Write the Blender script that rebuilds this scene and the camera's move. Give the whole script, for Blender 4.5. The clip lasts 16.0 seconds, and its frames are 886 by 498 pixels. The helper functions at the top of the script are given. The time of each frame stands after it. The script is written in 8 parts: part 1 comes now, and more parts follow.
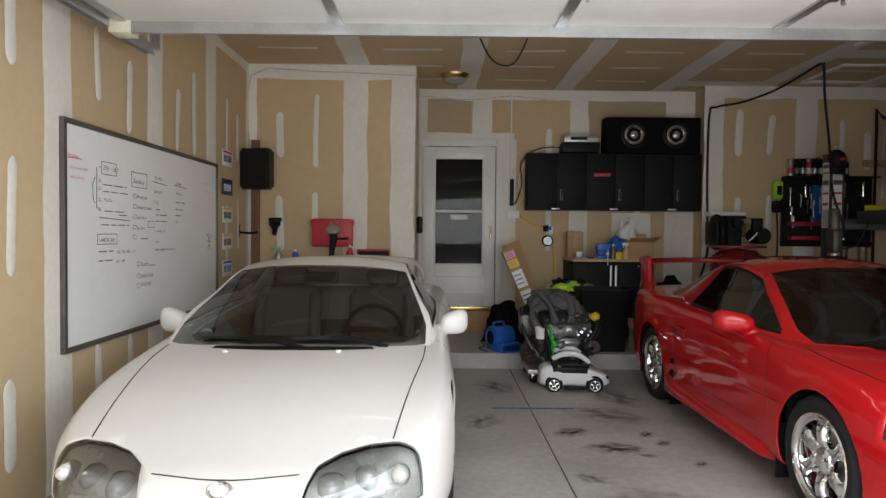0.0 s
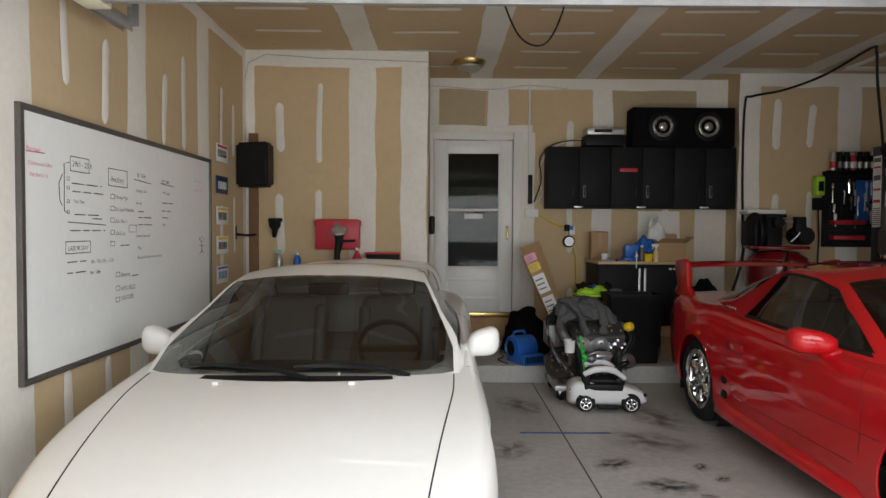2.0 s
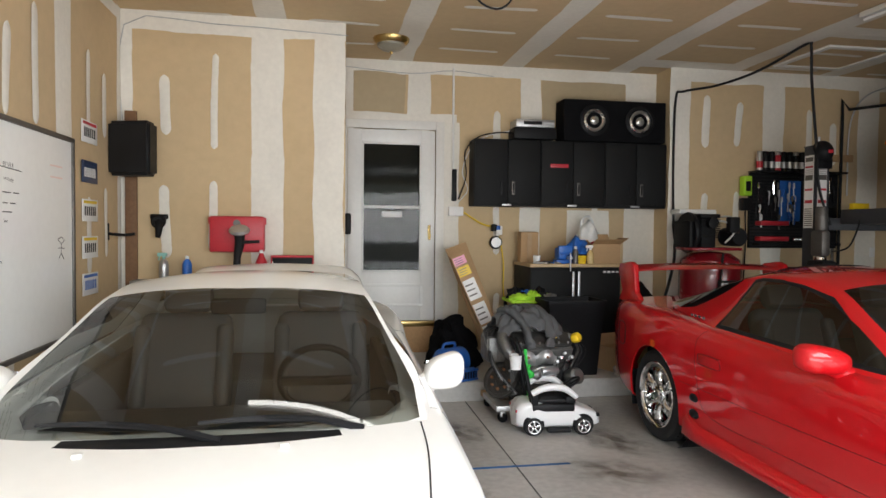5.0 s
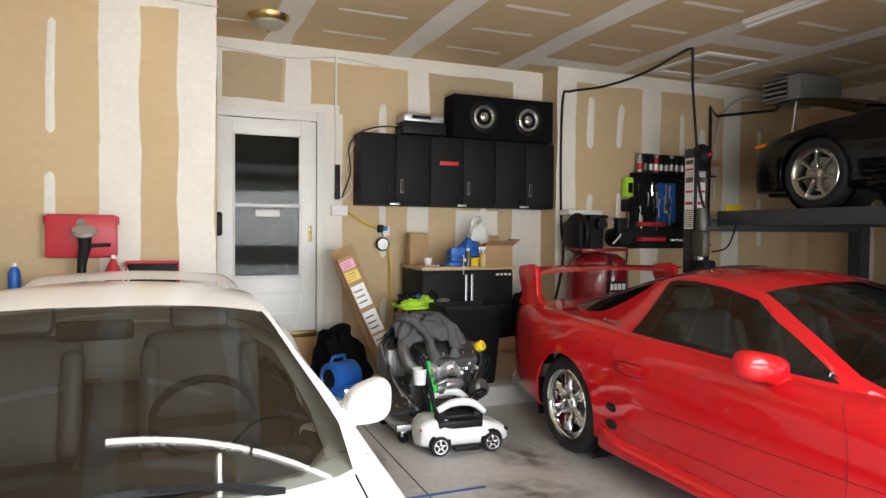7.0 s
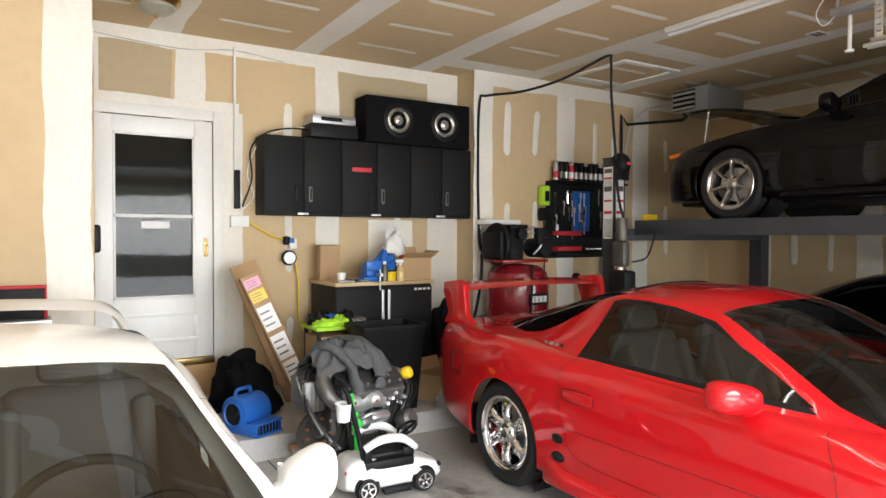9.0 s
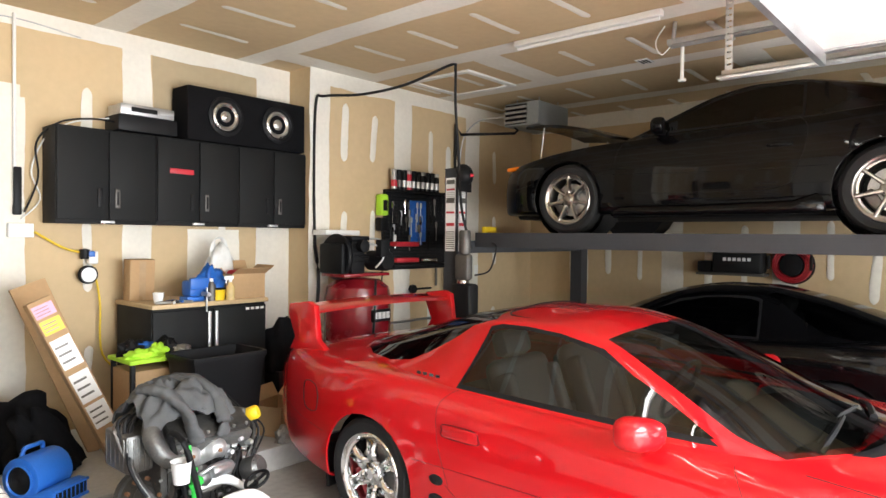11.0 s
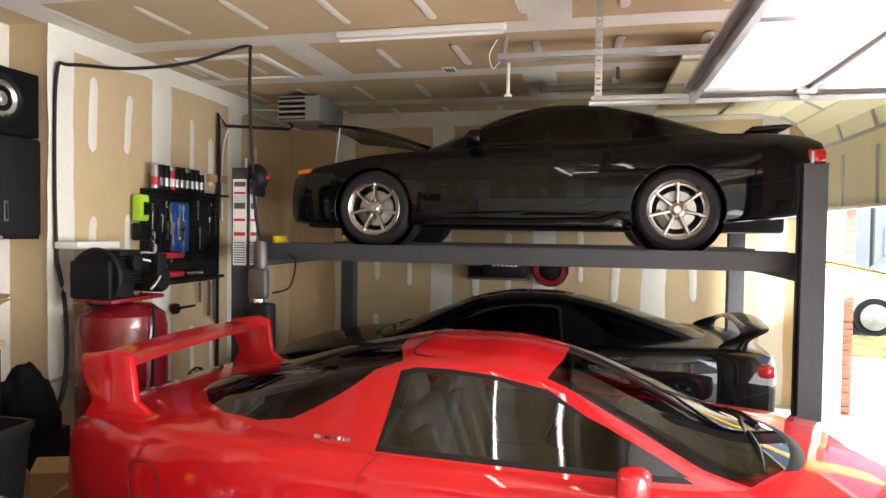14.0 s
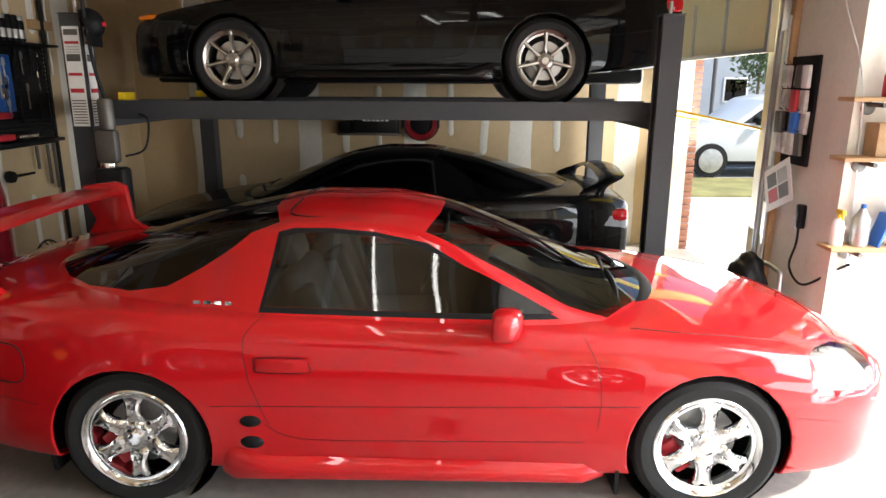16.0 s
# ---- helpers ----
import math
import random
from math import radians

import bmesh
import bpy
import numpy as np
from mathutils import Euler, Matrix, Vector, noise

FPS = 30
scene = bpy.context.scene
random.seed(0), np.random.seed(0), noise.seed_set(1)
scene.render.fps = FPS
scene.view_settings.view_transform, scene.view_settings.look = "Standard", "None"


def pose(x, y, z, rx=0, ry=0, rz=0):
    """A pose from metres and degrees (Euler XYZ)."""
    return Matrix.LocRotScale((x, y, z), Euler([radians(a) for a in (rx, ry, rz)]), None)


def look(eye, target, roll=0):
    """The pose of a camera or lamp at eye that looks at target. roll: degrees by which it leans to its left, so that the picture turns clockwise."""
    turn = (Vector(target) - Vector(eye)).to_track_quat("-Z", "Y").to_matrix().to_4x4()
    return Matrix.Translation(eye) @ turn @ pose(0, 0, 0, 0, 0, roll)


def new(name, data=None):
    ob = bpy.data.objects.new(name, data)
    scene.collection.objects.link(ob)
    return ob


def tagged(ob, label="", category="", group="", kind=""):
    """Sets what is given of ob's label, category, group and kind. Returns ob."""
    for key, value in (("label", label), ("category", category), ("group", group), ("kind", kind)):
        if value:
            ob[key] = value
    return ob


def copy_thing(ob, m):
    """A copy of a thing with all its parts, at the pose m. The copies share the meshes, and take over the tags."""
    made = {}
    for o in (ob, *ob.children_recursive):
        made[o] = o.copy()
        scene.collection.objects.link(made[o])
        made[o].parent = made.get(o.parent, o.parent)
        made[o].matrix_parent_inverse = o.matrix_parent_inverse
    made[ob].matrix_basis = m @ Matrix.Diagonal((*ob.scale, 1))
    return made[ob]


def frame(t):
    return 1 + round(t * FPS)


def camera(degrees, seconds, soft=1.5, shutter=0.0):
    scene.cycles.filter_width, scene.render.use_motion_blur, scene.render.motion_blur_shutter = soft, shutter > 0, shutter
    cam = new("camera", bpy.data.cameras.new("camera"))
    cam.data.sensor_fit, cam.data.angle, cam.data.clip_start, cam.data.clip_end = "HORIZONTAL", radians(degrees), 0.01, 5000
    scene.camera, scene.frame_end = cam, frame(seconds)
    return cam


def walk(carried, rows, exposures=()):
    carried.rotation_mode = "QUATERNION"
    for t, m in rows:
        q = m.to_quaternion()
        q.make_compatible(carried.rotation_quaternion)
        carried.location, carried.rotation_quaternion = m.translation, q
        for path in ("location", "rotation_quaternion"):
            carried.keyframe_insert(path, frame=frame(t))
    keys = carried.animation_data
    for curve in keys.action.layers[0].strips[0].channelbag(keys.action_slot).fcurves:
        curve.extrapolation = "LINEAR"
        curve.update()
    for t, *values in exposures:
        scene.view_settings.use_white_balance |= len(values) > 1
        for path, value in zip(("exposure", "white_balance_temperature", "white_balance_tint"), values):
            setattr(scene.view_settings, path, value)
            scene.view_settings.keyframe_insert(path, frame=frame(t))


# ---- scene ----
cam = camera(68.4, 16.0)
PATH = [
    (0, (-0.25, -0.116, 1.431), (-0.236, 1.883, 1.381), 0.5),
    (0.5, (-0.289, 0.036, 1.496), (-0.269, 2.034, 1.429), 0.5),
    (1, (-0.298, 0.18, 1.487), (-0.283, 2.179, 1.422), 0.4),
    (1.5, (-0.355, 0.341, 1.493), (-0.338, 2.34, 1.427), 0.4),
    (2, (-0.394, 0.482, 1.481), (-0.382, 2.481, 1.419), 0.3),
    (2.5, (-0.429, 0.631, 1.45), (-0.421, 2.63, 1.396), 0.4),
    (3, (-0.453, 0.749, 1.412), (-0.442, 2.749, 1.369), 0.4),
    (3.2, (-0.445, 0.784, 1.406), (-0.431, 2.784, 1.363), 0.5),
    (5.3, (-0.693, 1.368, 1.481), (-0.271, 3.322, 1.419), 0.5),
    (5.5, (-0.716, 1.415, 1.47), (-0.244, 3.357, 1.412), 0.5),
    (6, (-0.743, 1.539, 1.483), (-0.135, 3.444, 1.424), 0.5),
    (6.5, (-0.768, 1.673, 1.478), (-0.065, 3.545, 1.42), 0.5),
    (7, (-0.787, 1.817, 1.474), (-0.032, 3.668, 1.42), 0.5),
    (7.5, (-0.807, 1.957, 1.515), (0.011, 3.781, 1.458), 0.6),
    (8, (-0.804, 2.077, 1.531), (0.095, 3.863, 1.475), 0.6),
    (8.2, (-0.79, 2.118, 1.519), (0.135, 3.89, 1.469), 0.4),
    (10.3, (-0.801, 2.644, 1.614), (0.544, 4.124, 1.582), 1.1),
    (10.5, (-0.799, 2.693, 1.6), (0.601, 4.122, 1.574), 1.2),
    (11, (-0.833, 2.856, 1.652), (0.676, 4.168, 1.616), 0.6),
    (11.5, (-0.848, 3.018, 1.649), (0.797, 4.156, 1.62), 0.8),
    (12, (-0.877, 3.193, 1.643), (0.894, 4.121, 1.62), 0.9),
    (12.5, (-0.881, 3.376, 1.648), (0.99, 4.084, 1.631), 1.0),
    (13, (-0.86, 3.575, 1.779), (1.014, 4.275, 1.765), 0.9),
    (13.5, (-0.876, 3.856, 1.804), (1.02, 4.492, 1.79), 0.9),
    (14, (-0.889, 4.097, 1.819), (1.06, 4.543, 1.765), 0.8),
    (14.5, (-0.886, 4.23, 1.831), (1.109, 4.347, 1.739), 0.6),
    (15, (-0.881, 4.279, 1.839), (1.103, 4.335, 1.596), 0.5),
    (15.5, (-0.878, 4.235, 1.837), (1.08, 4.282, 1.434), 0.3),
    (16, (-0.883, 4.133, 1.824), (1.056, 4.178, 1.336), 0.2),
]
EXPOSURES = [(0, -0.92), (2, -0.76), (3.2, -0.5), (5.5, 0.27), (7, 0.56), (8.2, 0.8), (10.5, 1.32), (11.5, 1.5), (12.5, 1.5), (13.0, 1.25), (13.5, 1.4), (14.0, 1.5), (14.5, 1.25), (16, 0.85)]
walk(cam, [(t, look(eye, target, roll)) for t, eye, target, roll in PATH], EXPOSURES)

# ---- world, sun, lights ----
world = bpy.data.worlds.new("sky")
scene.world = world
world.use_nodes = True
SUN_EL, SUN_AZ = radians(46), radians(205)
wn = world.node_tree.nodes
sky = wn.new("ShaderNodeTexSky")
sky.sky_type, sky.sun_disc, sky.sun_elevation, sky.sun_rotation = "NISHITA", False, SUN_EL, SUN_AZ
world.node_tree.links.new(sky.outputs[0], wn["Background"].inputs[0])
wn["Background"].inputs[1].default_value = 0.15
sun_data = bpy.data.lights.new("sun", "SUN")
sun_data.energy, sun_data.angle, sun_data.color = 3.8, radians(0.5), (1, 0.95, 0.87)
sun = new("sun", sun_data)
SUN_DIR = Vector((math.sin(SUN_AZ) * math.cos(SUN_EL), math.cos(SUN_AZ) * math.cos(SUN_EL), math.sin(SUN_EL)))
sun.matrix_world = look(SUN_DIR * 30, (0, 0, 0))


def sky_lamp(name, x0, x1, y, z0, z1, power, aim=(0, 1, 0)):
    """Sky light that enters through an open doorway."""
    d = bpy.data.lights.new(name, "AREA")
    d.shape, d.size, d.size_y, d.energy, d.color = "RECTANGLE", x1 - x0, z1 - z0, power, (0.94, 0.97, 1.0)
    o = new(name, d)
    e = Vector(((x0 + x1) / 2, y, (z0 + z1) / 2))
    o.matrix_world = look(e, e + Vector(aim))
    return o


sky_lamp("doorway_light", -1.9, 2.8, 0.45, 1.0, 2.4, 205, (-0.7, 1, -1.0))
sky_lamp("driveway_bounce_light", -1.9, 2.8, 0.45, 0.1, 0.8, 62, (-0.1, 1, 0.8))
sky_lamp("doorway_light", 4.1, 6.4, 1.5, 0.1, 2.0, 75, (-0.2, 1, 1.6))

# ---- materials ----
MATS = {}


def mat(name, color, rough=0.5, metal=0.0, var=0.12, scale=6.0, bump=0.0, bscale=60.0, coat=0.0, spec=0.5, stain=None, stain_amt=0.0, emit=0.0):
    """A principled surface with colour variation at two scales and fine relief."""
    if name in MATS:
        return MATS[name]
    m = bpy.data.materials.new(name)
    m.use_nodes = True
    n, l = m.node_tree.nodes, m.node_tree.links
    p = n["Principled BSDF"]
    p.inputs["Roughness"].default_value, p.inputs["Metallic"].default_value = rough, metal
    p.inputs["Specular IOR Level"].default_value, p.inputs["Coat Weight"].default_value = spec, coat
    p.inputs["Coat Roughness"].default_value = 0.03
    c = (*color, 1)
    p.inputs["Base Color"].default_value = c
    if emit:
        p.inputs["Emission Color"].default_value, p.inputs["Emission Strength"].default_value = c, emit
    tc = n.new("ShaderNodeTexCoord")
    if var:
        big, fine = n.new("ShaderNodeTexNoise"), n.new("ShaderNodeTexNoise")
        big.inputs["Scale"].default_value, fine.inputs["Scale"].default_value = scale * 0.25, scale * 5
        big.inputs["Detail"].default_value, fine.inputs["Detail"].default_value = 6, 3
        mix = n.new("ShaderNodeMath")
        mix.operation = "ADD"
        half = n.new("ShaderNodeMath")
        half.operation, half.inputs[1].default_value = "MULTIPLY", 0.5
        rng = n.new("ShaderNodeMapRange")
        rng.inputs[1].default_value, rng.inputs[2].default_value = 0.55, 0.95
        rng.inputs[3].default_value, rng.inputs[4].default_value = 1 - var, 1 + var
        mul = n.new("ShaderNodeMix")
        mul.data_type, mul.blend_type = "RGBA", "MULTIPLY"
        mul.inputs[0].default_value, mul.inputs[6].default_value = 1, c
        for t in (big, fine):
            l.new(tc.outputs["Object"], t.inputs["Vector"])
        l.new(fine.outputs[0], half.inputs[0])
        l.new(big.outputs[0], mix.inputs[0])
        l.new(half.outputs[0], mix.inputs[1])
        l.new(mix.outputs[0], rng.inputs[0])
        l.new(rng.outputs[0], mul.inputs[7])
        out = mul.outputs[2]
        if stain:
            st = n.new("ShaderNodeTexNoise")
            st.inputs["Scale"].default_value, st.inputs["Detail"].default_value, st.inputs["Distortion"].default_value = scale * 0.18, 9, 0.6
            l.new(tc.outputs["Object"], st.inputs["Vector"])
            sr = n.new("ShaderNodeMapRange")
            sr.inputs[1].default_value, sr.inputs[2].default_value, sr.inputs[4].default_value = 0.54, 0.72, stain_amt
            l.new(st.outputs[0], sr.inputs[0])
            sm = n.new("ShaderNodeMix")
            sm.data_type = "RGBA"
            sm.inputs[7].default_value = (*stain, 1)
            l.new(sr.outputs[0], sm.inputs[0])
            l.new(out, sm.inputs[6])
            out = sm.outputs[2]
        l.new(out, p.inputs["Base Color"])
        rr = n.new("ShaderNodeMapRange")
        rr.inputs[1].default_value, rr.inputs[2].default_value = 0.3, 0.7
        rr.inputs[3].default_value, rr.inputs[4].default_value = max(rough - 0.06 * (rough > 0.1), 0), min(rough + 0.08 * (rough > 0.1) + 0.01, 1)
        l.new(big.outputs[0], rr.inputs[0])
        l.new(rr.outputs[0], p.inputs["Roughness"])
    if bump:
        bn, bp = n.new("ShaderNodeTexNoise"), n.new("ShaderNodeBump")
        bn.inputs["Scale"].default_value, bn.inputs["Detail"].default_value = bscale, 4
        bp.inputs["Strength"].default_value, bp.inputs["Distance"].default_value = bump, 0.004
        l.new(tc.outputs["Object"], bn.inputs["Vector"])
        l.new(bn.outputs[0], bp.inputs["Height"])
        l.new(bp.outputs[0], p.inputs["Normal"])
    MATS[name] = m
    return m


def glass(name, tint, gloss_rough=0.01, ior=1.7):
    """Thin pane: tinted see-through with a Fresnel gloss."""
    m = bpy.data.materials.new(name)
    m.use_nodes = True
    n, l = m.node_tree.nodes, m.node_tree.links
    n.remove(n["Principled BSDF"])
    tr, gl, fr, mx = n.new("ShaderNodeBsdfTransparent"), n.new("ShaderNodeBsdfGlossy"), n.new("ShaderNodeFresnel"), n.new("ShaderNodeMixShader")
    tr.inputs[0].default_value = (*tint, 1)
    gl.inputs["Roughness"].default_value = gloss_rough
    fr.inputs[0].default_value = ior
    l.new(fr.outputs[0], mx.inputs[0])
    l.new(tr.outputs[0], mx.inputs[1])
    l.new(gl.outputs[0], mx.inputs[2])
    l.new(mx.outputs[0], n["Material Output"].inputs[0])
    return m


def stain_mat(name, color, rough, strength):
    """A soft-edged blotch: fades out from the centre of its disc, broken up by noise."""
    m = mat(name, color, rough, var=0.2, scale=20)
    n, l = m.node_tree.nodes, m.node_tree.links
    tc, ln, ns = n.new("ShaderNodeTexCoord"), n.new("ShaderNodeVectorMath"), n.new("ShaderNodeTexNoise")
    ln.operation = "LENGTH"
    ns.inputs["Scale"].default_value, ns.inputs["Detail"].default_value = 2.6, 6
    fade, mul = n.new("ShaderNodeMapRange"), n.new("ShaderNodeMath")
    fade.inputs[1].default_value, fade.inputs[2].default_value, fade.inputs[3].default_value, fade.inputs[4].default_value = 0.15, 0.95, 1, 0
    mul.operation = "MULTIPLY"
    br = n.new("ShaderNodeMapRange")
    br.inputs[1].default_value, br.inputs[2].default_value, br.inputs[4].default_value = 0.35, 0.62, strength
    l.new(tc.outputs["Object"], ln.inputs[0])
    l.new(tc.outputs["Object"], ns.inputs["Vector"])
    l.new(ln.outputs["Value"], fade.inputs[0])
    l.new(ns.outputs[0], br.inputs[0])
    l.new(fade.outputs[0], mul.inputs[0])
    l.new(br.outputs[0], mul.inputs[1])
    l.new(mul.outputs[0], n["Principled BSDF"].inputs["Alpha"])
    return m


PAPER = mat("drywall_paper", (0.58, 0.44, 0.265), 0.85, var=0.06, scale=3, bump=0.05, stain=(0.45, 0.32, 0.17), stain_amt=0.25)
PAPER_GREY = mat("drywall_paper_grey", (0.45, 0.36, 0.23), 0.85, var=0.06, scale=3, bump=0.05)
MUD = mat("joint_compound", (0.77, 0.74, 0.67), 0.8, var=0.07, scale=5, bump=0.12, bscale=25, stain=(0.6, 0.54, 0.44), stain_amt=0.35)
CONCRETE = mat("concrete", (0.42, 0.405, 0.38), 0.4, var=0.2, scale=4, bump=0.06, bscale=90, stain=(0.3, 0.27, 0.24), stain_amt=0.55)
DRIVEWAY = mat("driveway_concrete", (0.55, 0.53, 0.49), 0.8, var=0.1, scale=2, bump=0.1)
CURB = mat("curb_concrete", (0.46, 0.45, 0.43), 0.7, var=0.12, scale=6, bump=0.1, stain=(0.3, 0.28, 0.25), stain_amt=0.5)
WHITE_PAINT = mat("white_paint", (0.78, 0.78, 0.76), 0.35, var=0.04, scale=5)
DOOR_WHITE = mat("garage_door_white", (0.8, 0.8, 0.77), 0.45, var=0.05, scale=5, bump=0.08, bscale=200)
STEEL = mat("galvanised_steel", (0.55, 0.56, 0.57), 0.38, 0.9, var=0.15, scale=20)
DARK_STEEL = mat("dark_steel", (0.16, 0.15, 0.14), 0.5, 0.7, var=0.15, scale=12)
BLACK_PLASTIC = mat("black_plastic", (0.012, 0.012, 0.013), 0.5, spec=0.25, var=0.15, scale=30, bump=0.05, bscale=300)
RUBBER = mat("tyre_rubber", (0.018, 0.018, 0.019), 0.7, spec=0.25, var=0.2, scale=20, bump=0.1, bscale=150)
BLACK_METAL = mat("black_powder_coat", (0.010, 0.0105, 0.011), 0.6, spec=0.2, var=0.1, scale=10, bump=0.08, bscale=350)
LIFT_GREY = mat("lift_grey_paint", (0.05, 0.052, 0.058), 0.45, spec=0.3, var=0.1, scale=8)
WOOD = mat("raw_timber", (0.45, 0.28, 0.14), 0.7, var=0.2, scale=12, bump=0.1)
CARD = mat("cardboard", (0.42, 0.27, 0.14), 0.8, var=0.08, scale=8, bump=0.05)
CHROME = mat("chrome", (0.85, 0.86, 0.87), 0.07, 1.0, var=0.0)
ALLOY = mat("grey_alloy", (0.5, 0.48, 0.45), 0.3, 1.0, var=0.08, scale=15)
CAST = mat("cast_aluminium", (0.5, 0.5, 0.5), 0.42, 0.85, var=0.2, scale=25, bump=0.2, bscale=120)
RED_PAINT = mat("red_car_paint", (0.47, 0.004, 0.008), 0.5, var=0.03, scale=4, coat=1.0, spec=0.1)
WHITE_CAR = mat("white_car_paint", (0.80, 0.79, 0.76), 0.5, var=0.02, scale=4, coat=0.8, spec=0.1)
BLACK_CAR = mat("black_car_paint", (0.0025, 0.0025, 0.003), 0.4, var=0.1, scale=4, coat=0.5, spec=0.03)
REFLECTOR = mat("lamp_reflector", (0.74, 0.74, 0.71), 0.25, 0.2, var=0.2, scale=14, bump=0.4, bscale=40, coat=0.5)
TRIM_BLACK = mat("black_trim", (0.008, 0.008, 0.009), 0.5, spec=0.2, var=0.1, scale=20)
INTERIOR = mat("car_interior_dark", (0.035, 0.035, 0.037), 0.7, var=0.15, scale=12, bump=0.1)
LEATHER = mat("grey_leather", (0.09, 0.09, 0.095), 0.5, var=0.1, scale=12, bump=0.1, bscale=90)
LEATHER_DARK = mat("dark_leather", (0.06, 0.06, 0.06), 0.5, var=0.1, scale=12, bump=0.1, bscale=90)
TAPE_WHITE = mat("white_label", (0.8, 0.8, 0.79), 0.5, var=0.04)
BLUE = mat("blue_plastic", (0.02, 0.13, 0.5), 0.38, var=0.08, scale=10)
RED_PLASTIC = mat("red_plastic", (0.5, 0.025, 0.04), 0.4, var=0.1, scale=10)
YELLOW = mat("yellow_plastic", (0.8, 0.55, 0.02), 0.45, var=0.08, scale=10)
LIME = mat("lime_fabric", (0.42, 0.75, 0.04), 0.7, var=0.15, scale=20)
GLASS_TINT = glass("tinted_glass", (0.16, 0.165, 0.16))
GLASS_SMOKE = glass("smoked_windshield", (0.42, 0.44, 0.40), 0.01, 1.85)
GLASS_DARK = glass("dark_glass", (0.04, 0.04, 0.04), 0.01, 1.45)
GLASS_MID = glass("green_glass", (0.2, 0.22, 0.2))
GLASS_DOOR = glass("storm_door_glass", (0.55, 0.56, 0.55), 0.03, 1.26)
GLASS_CLEAR = glass("clear_glass", (0.9, 0.92, 0.92))


# ---- mesh helpers ----
def part(name, bm, material, parent=None, label="", smooth=None):
    """Links a bmesh as one mesh object under a thing or a part. smooth: angle in degrees below which edges are rounded."""
    me = bpy.data.meshes.new(name)
    if smooth is not None:
        lim = radians(smooth)
        for f in bm.faces:
            f.smooth = True
        for e in bm.edges:
            if len(e.link_faces) == 2 and e.calc_face_angle(0) > lim:
                e.smooth = False
    bm.to_mesh(me)
    bm.free()
    me.materials.append(material)
    ob = new(name, me)
    if parent is not None:
        ob.parent = parent
    if label:
        ob["label"] = label
    return ob


def thing(name, m, label, category, group="", kind=""):
    ob = new(name)
    ob.empty_display_size = 0.1
    ob.matrix_basis = m
    return tagged(ob, label, category, group, kind)


def box(bm, x0, y0, z0, x1, y1, z1, bevel=0.0, seg=2, m=None):
    """Adds a bevelled box to bm."""
    r = bmesh.ops.create_cube(bm, size=1)
    vs = r["verts"]
    for v in vs:
        v.co = Vector((x0 + (v.co.x + 0.5) * (x1 - x0), y0 + (v.co.y + 0.5) * (y1 - y0), z0 + (v.co.z + 0.5) * (z1 - z0)))
    if bevel:
        es = list({e for v in vs for e in v.link_edges})
        r = bmesh.ops.bevel(bm, geom=es, offset=bevel, segments=seg, affect="EDGES", profile=0.5)
        vs = list({v for f in r["faces"] for v in f.verts} | {v for v in vs if v.is_valid})
    if m is not None:
        bmesh.ops.transform(bm, matrix=m, verts=vs)
    return vs


def bx(name, a, b, material, parent=None, bevel=0.004, label="", m=None):
    bm = bmesh.new()
    box(bm, *a, *b, bevel=bevel, m=m)
    return part(name, bm, material, parent, label, smooth=35 if bevel else None)


def lathe(bm, prof, seg=32, m=None):
    """Turns a profile of (radius, height) about z."""
    rings, made = [], []
    for r, z in prof:
        if r < 1e-5:
            rings.append([bm.verts.new((0, 0, z))])
        else:
            rings.append([bm.verts.new((r * math.cos(2 * math.pi * k / seg), r * math.sin(2 * math.pi * k / seg), z)) for k in range(seg)])
        made += rings[-1]
    for a, b in zip(rings, rings[1:]):
        for k in range(seg):
            q = [a[k % len(a)], a[(k + 1) % len(a)], b[(k + 1) % len(b)], b[k % len(b)]]
            q = [v for i, v in enumerate(q) if v not in q[:i]]
            if len(q) > 2:
                bm.faces.new(q)
    if m is not None:
        bmesh.ops.transform(bm, matrix=m, verts=made)
    return made


def lt(name, prof, material, parent=None, label="", m=None, seg=32, smooth=40):
    bm = bmesh.new()
    lathe(bm, prof, seg, m)
    bmesh.ops.recalc_face_normals(bm, faces=bm.faces)
    return part(name, bm, material, parent, label, smooth)


def spline(pts, n=6, closed=False):
    """Catmull-Rom through points."""
    P = [Vector(p) for p in pts]
    out = []
    N = len(P)
    for i in range(N if closed else N - 1):
        a, b, c, d = (P[(i - 1) % N] if closed or i else P[0], P[i], P[(i + 1) % N], P[(i + 2) % N] if closed or i + 2 < N else P[-1])
        for k in range(n):
            t = k / n
            out.append(0.5 * ((2 * b) + (c - a) * t + (2 * a - 5 * b + 4 * c - d) * t * t + (3 * b - a - 3 * c + d) * t ** 3))
    if not closed:
        out.append(P[-1])
    return out


